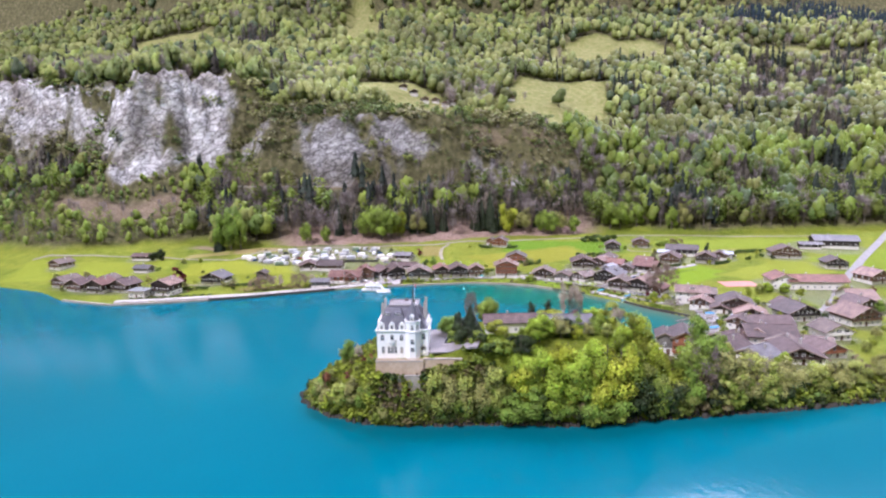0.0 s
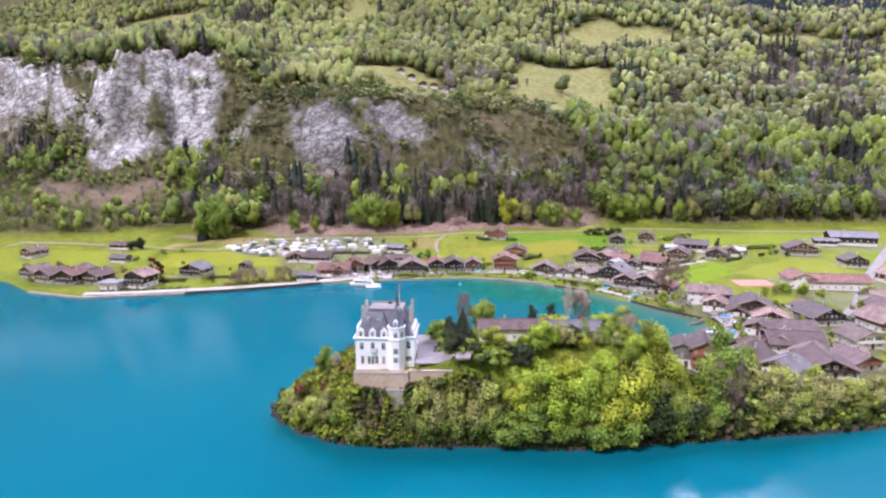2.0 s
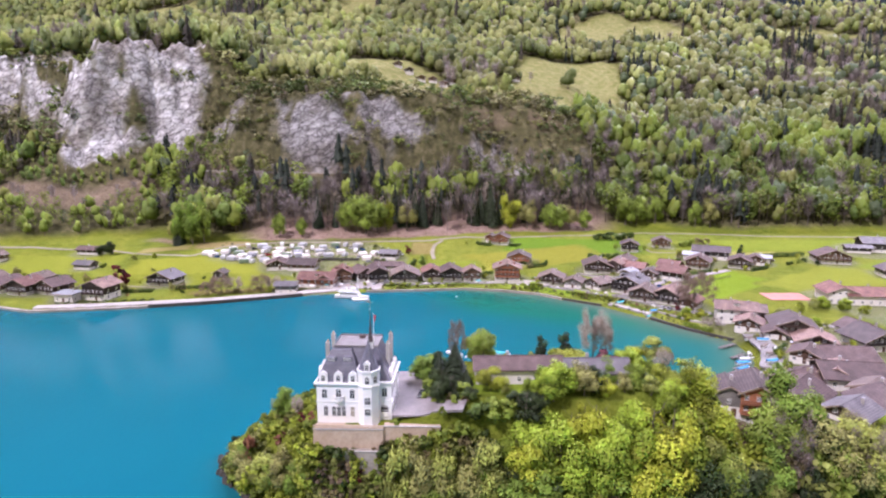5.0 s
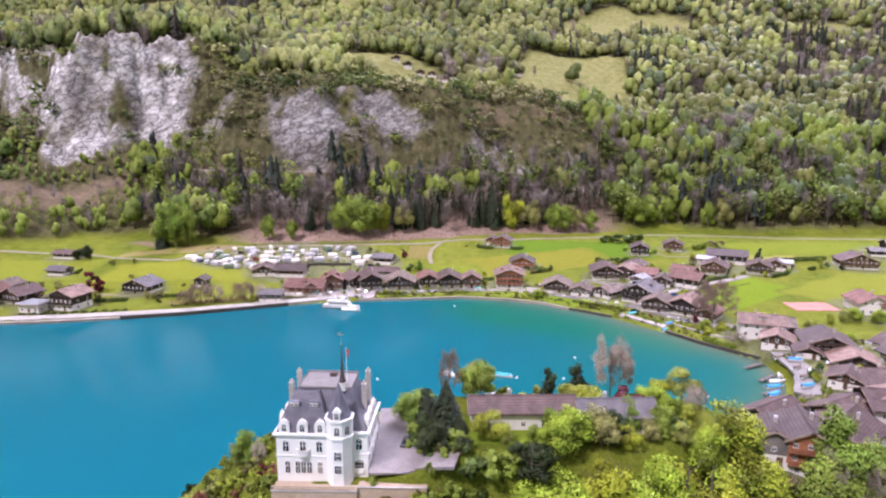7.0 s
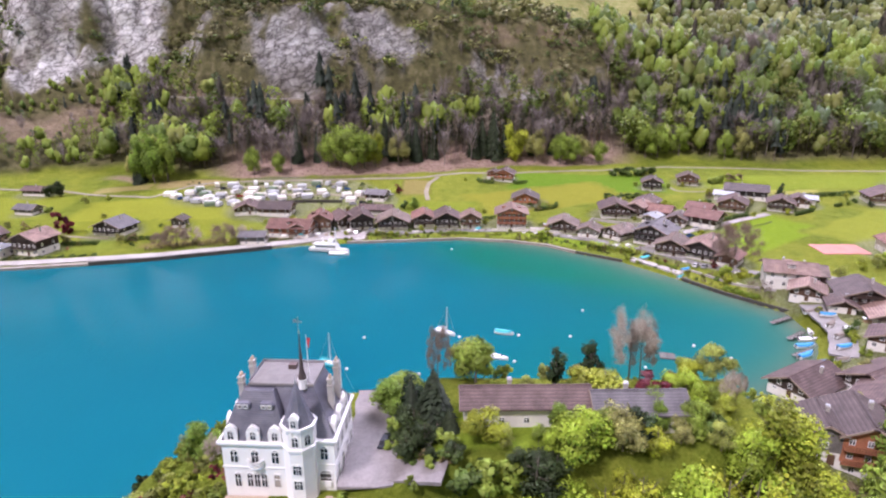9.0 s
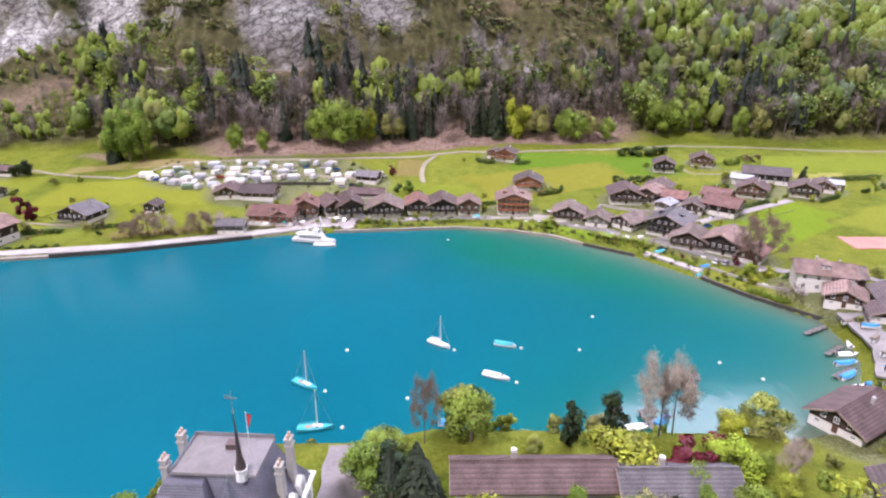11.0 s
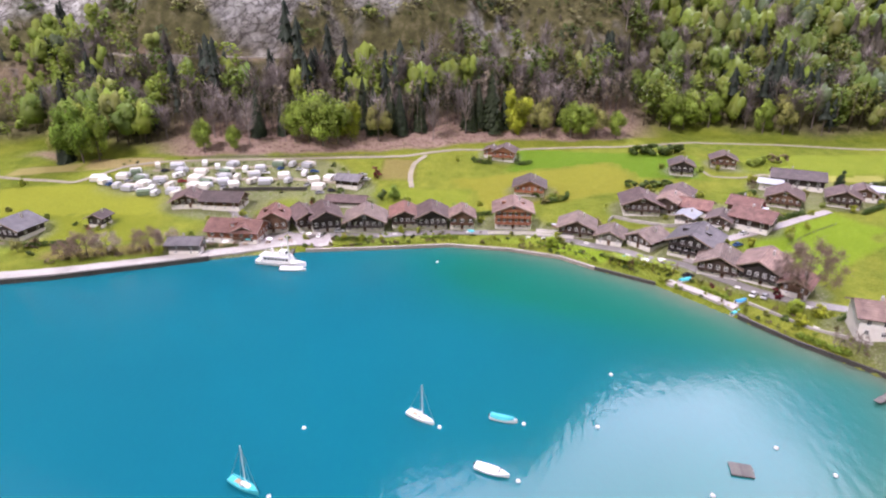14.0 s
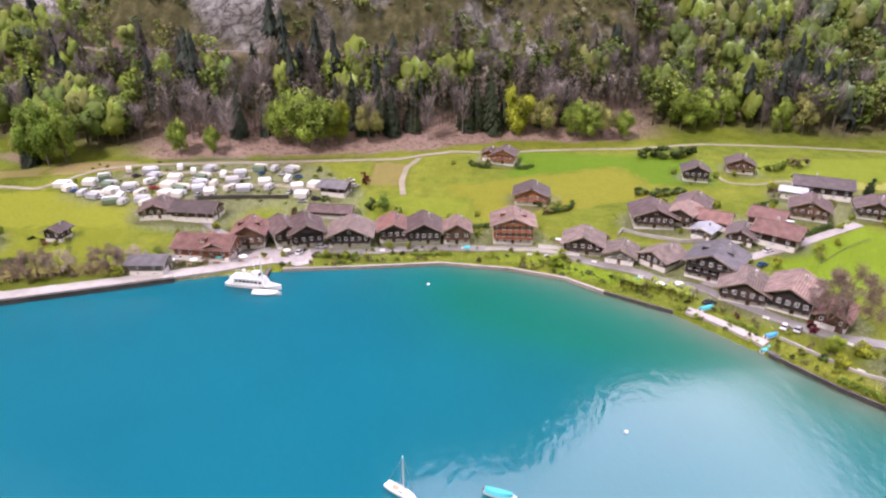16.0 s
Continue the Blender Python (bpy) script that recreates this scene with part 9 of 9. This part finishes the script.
def hedge(pts, h, tone, words):
    """A dense leafy hedge along a line."""
    rng = np.random.default_rng(int(abs(pts[0][0] * 7 + pts[0][1] * 3)))
    pts = [Vector(q) for q in pts]
    cs = []
    for a, b in zip(pts, pts[1:]):
        n = max(2, int((b - a).length / 0.8))
        for k in range(n):
            q = a.lerp(b, (k + rng.random()) / n)
            z = ground_at(q.x, q.y)
            cs += [(q.x + rng.normal(0, 0.25), q.y + rng.normal(0, 0.25), z + h * f * rng.uniform(0.85, 1.1)) for f in (0.3, 0.75)]
    co, fa = cards(rng, cs, [h * 0.42] * len(cs), 26, 0.3, 0.5, 0.6)
    me = quick_mesh("hedge", co, fa, np.repeat(toned(rng, len(fa), tone, 0.2), 4, 0))
    me.materials.append(LEAF)
    return tagged(new("hedge", me), words, "hedge")


DEEP_GREEN, FRESH = (0.07, 0.12, 0.025), (0.20, 0.29, 0.035)
for pts, h in (([(54, 437), (66, 441), (68, 447)], 2.6), ([(24, 494), (34, 491)], 2.4), ([(48, 492), (56, 494)], 2.2), ([(72, 404), (88, 399)], 1.8), ([(-12, 421), (12, 423)], 2.2), ([(20, 421), (31, 423)], 2.0), ([(113, 395), (124, 404)], 1.8), ([(150, 412), (165, 420)], 2.2), ([(144, 440), (156, 446)], 2.4), ([(-150, 380), (-132, 384)], 2.0), ([(-176, 372), (-160, 374)], 2.2), ([(190, 420), (204, 428)], 2.4), ([(206, 452), (226, 458), (244, 460)], 3.0), ([(126, 326), (136, 332)], 2.0), ([(150, 300), (163, 297)], 2.4), ([(160, 284), (166, 274)], 2.4), ([(128, 274), (136, 281)], 2.2), ([(142, 262), (150, 256)], 2.4), ([(184, 292), (196, 289)], 3.0)):
    hedge(pts, h, DEEP_GREEN, "dense dark-green garden hedge beside a house")
for pts, h in (([(70, 379), (82, 371)], 1.4), ([(-33, 393), (-18, 394.5)], 1.6), ([(2, 396), (16, 397)], 1.3), ([(47, 391), (55, 387)], 1.5), ([(112, 322), (120, 312)], 1.6), ([(96, 352), (102, 344)], 1.4), ([(104, 368), (112, 376)], 1.5)):
    hedge(pts, h, FRESH, "fresh green lakeside hedge with new leaves")
wall_along("garden_wall_2", [(28, 401.5), (46, 401), (62, 396.5)], -0.4, 1.3, 0.4, PLASTER, "long pale garden wall along the street", follow=True)
wall_along("garden_wall_3", [(80, 414), (83, 419), (90, 413.5), (102, 407), (112, 408)], -0.4, 1.2, 0.4, CONCRETE, "pale curved wall round a farmhouse yard", follow=True)
wall_along("garden_wall_4", [(107, 341.5), (116, 328.5), (127, 313)], -0.3, 0.7, 0.4, CONCRETE, "low concrete wall between lane and garden", follow=True)


def wood_pile(x, y, turn, ln):
    top = new("wood_pile")
    top.matrix_world = pose(x, y, ground_at(x, y), 0, 0, turn)
    logs = Shape()
    for i in range(int(ln / 0.3)):
        for k in range(4):
            r = 0.14
            cx, cz = -ln / 2 + 0.3 * i + 0.15 * (k % 2), 0.15 + 0.27 * k
            logs.extrude_y([(cx + r * math.cos(q * 1.047), cz + r * math.sin(q * 1.047)) for q in range(6)], -0.5, 0.5)
    part("firewood", logs, TEAK, top)
    part("cover", Shape().slab([(-ln / 2 - .2, -.7, 1.3), (ln / 2 + .2, -.7, 1.3), (ln / 2 + .2, .7, 1.5), (-ln / 2 - .2, .7, 1.5)], 0.06), METAL, top, "grey sheet cover")
    return tagged(top, "stacked firewood under a sheet cover", "wood pile", "wood piles")


for wx_, wy_, wt_ in ((-14, 417, 5), (12, 419, 0), (57, 409, -12), (70, 402, -20), (110, 399, 50), (128, 414, 60), (150, 424, -20), (-58, 412, 10), (150, 312, 70), (141, 283, -20), (166, 290, 10), (121, 432, 60)):
    wood_pile(wx_, wy_, wt_, 3.6)


def bench_set(x, y, turn):
    top = new("garden_bench")
    top.matrix_world = pose(x, y, ground_at(x, y), 0, 0, turn)
    part("seat", Shape().box(-.9, -.22, .42, .9, .22, .48), WHITE, top)
    part("backrest", Shape().box(-.9, .2, .55, .9, .26, .95), WHITE, top)
    for k in (-.75, .75):
        part("leg", Shape().box(k - .04, -.2, 0, k + .04, .24, .42), WHITE, top)
    return tagged(top, "white painted garden bench on a terrace", "bench", "garden benches")


for wx_, wy_, wt_ in ((44, 397, 0), (50, 396, -10), (66, 391, -30), (79, 379, -40), (92, 366, -40), (-10, 399, 5), (20, 402, 0), (108, 352, -40), (119, 325, -50), (-48, 399, 15), (124, 338, -40)):
    bench_set(wx_, wy_, wt_)


# felled logs and brush on the bare slope
rng_l = np.random.default_rng(31)
for k in range(150):
    lx = float(rng_l.uniform(-150, 115))
    ly = float(woods_edge(lx)) + float(rng_l.uniform(0, 30))
    log = new("log", shared(("log", k % 4), lambda: Shape().loft([[(x_, .22 * math.cos(q * 1.047) * r_, .22 * math.sin(q * 1.047) * r_) for q in range(6)] for x_, r_ in ((-3.5, 1.2), (0, 1.05), (3.6, .8))]).mesh("log", plain("log_bark_" + str(k), (0.2, 0.14, 0.1), (0.36, 0.27, 0.2), 2, 0.9, 0.3))))
    log.matrix_world = pose(lx, ly, ground_at(lx, ly) + 0.2, 0, float(rng_l.uniform(-15, 15)), float(rng_l.uniform(-40, 40)))
    tagged(log, "felled log lying on the bare brown slope", "log", "felled logs")


# garden bushes and small trees round the village houses
gard = np.random.default_rng(5)
planted = 0
for hx, hy, hw in HOUSES:
    if hy < 206 or (hy > 300 and abs(hx) > 260) or hy > 560:
        continue
    for _ in range(3):
        a = float(gard.uniform(0, 6.28))
        gx_, gy_ = hx + math.cos(a) * hw * 0.95, hy + math.sin(a) * hw * 0.9
        free = all((gx_ - ox) ** 2 + (gy_ - oy) ** 2 > (ow * 0.78) ** 2 for ox, oy, ow in HOUSES)
        inland = float(shore_distance(np.array([gx_]), np.array([gy_]))[0]) > 3
        if free and inland:
            kind = ("bush", "shrub", "brown", "bush", "red", "shrub", "yellow", "bush")[int(gard.integers(0, 8))]
            plant(kind, gx_, gy_, float(gard.uniform(1.6, 4.2)) * (1.5 if kind == "yellow" else 1), 1.0)
            planted += 1
# clipped vines and beds of the lakeside garden
for k in range(10):
    plant("bush", 74 + (k % 6) * 3.6, 371.5 - (k % 6) * 1.3 + (k // 6) * 3.4, 1.7, 1.5, 0, label="row of bright-green garden vines by the lake")

# low planting along the shore and in the lakeside gardens
LOW = []
while len(LOW) < 170:
    gx_, gy_ = float(gard.uniform(-45, 128)), float(gard.uniform(300, 408))
    sd = float(shore_distance(np.array([gx_]), np.array([gy_]))[0])
    free = all((gx_ - ox) ** 2 + (gy_ - oy) ** 2 > (ow * 0.62) ** 2 for ox, oy, ow in HOUSES)
    if free and 1.2 < sd < 14 and float(gard.random()) < (0.9 if sd < 3.4 else 0.35):
        kind, vv = (("bush", 0), ("shrub", 0), ("bush", 1), ("brown", 0), ("shrub", 1), ("brown", 1))[int(gard.integers(0, 6))]
        LOW.append((kind, vv, gx_, gy_, float(gard.uniform(0.7, 1.9)), 1.2, 0.2))
for _ in range(70):
    gx_, gy_ = float(gard.uniform(-160, -46)), float(gard.uniform(436, 482))
    if all((gx_ - cx_) ** 2 + (gy_ - cy_) ** 2 > 16 for cx_, cy_ in SITE_A + SITE_B):
        LOW.append(("shrub", int(gard.integers(0, 2)), gx_, gy_, float(gard.uniform(0.9, 1.8)), 1.3, 0.2))
thicket("garden_planting", "low mixed bushes and flower beds along the shore", LOW)

# ---- trodden yards, gravel and garden beds round the houses ----
yard = np.zeros(gxx.size)
flat_x, flat_y = gxx.ravel(), gyy.ravel()
near = (flat_y > 180) & (flat_y < 560) & (np.abs(flat_x) < 340)
nx_, ny_ = flat_x[near], flat_y[near]
acc = np.zeros(len(nx_))
for hx, hy, hw in HOUSES:
    if hy < 205 and hx < 80:
        continue
    acc += np.exp(-((nx_ - hx) ** 2 + (ny_ - hy) ** 2) / (2 * (hw * 0.62) ** 2))
for hx, hy, hw in ((-140, 452, 16), (-118, 458, 17), (-95, 460, 17), (-72, 462, 16), (-52, 458, 13), (-60, 472, 12), (-100, 472, 14)):
    acc += 0.55 * np.exp(-((nx_ - hx) ** 2 + (ny_ - hy) ** 2) / (2 * hw ** 2))
yard[near] = ease(0.26, 0.55, acc * (0.55 + 0.9 * fbm(nx_, ny_, 12, 17, 3)))
ya = ground_mesh.attributes.new("yard", "FLOAT", "POINT")
ya.data.foreach_set("value", yard.astype(np.float32))
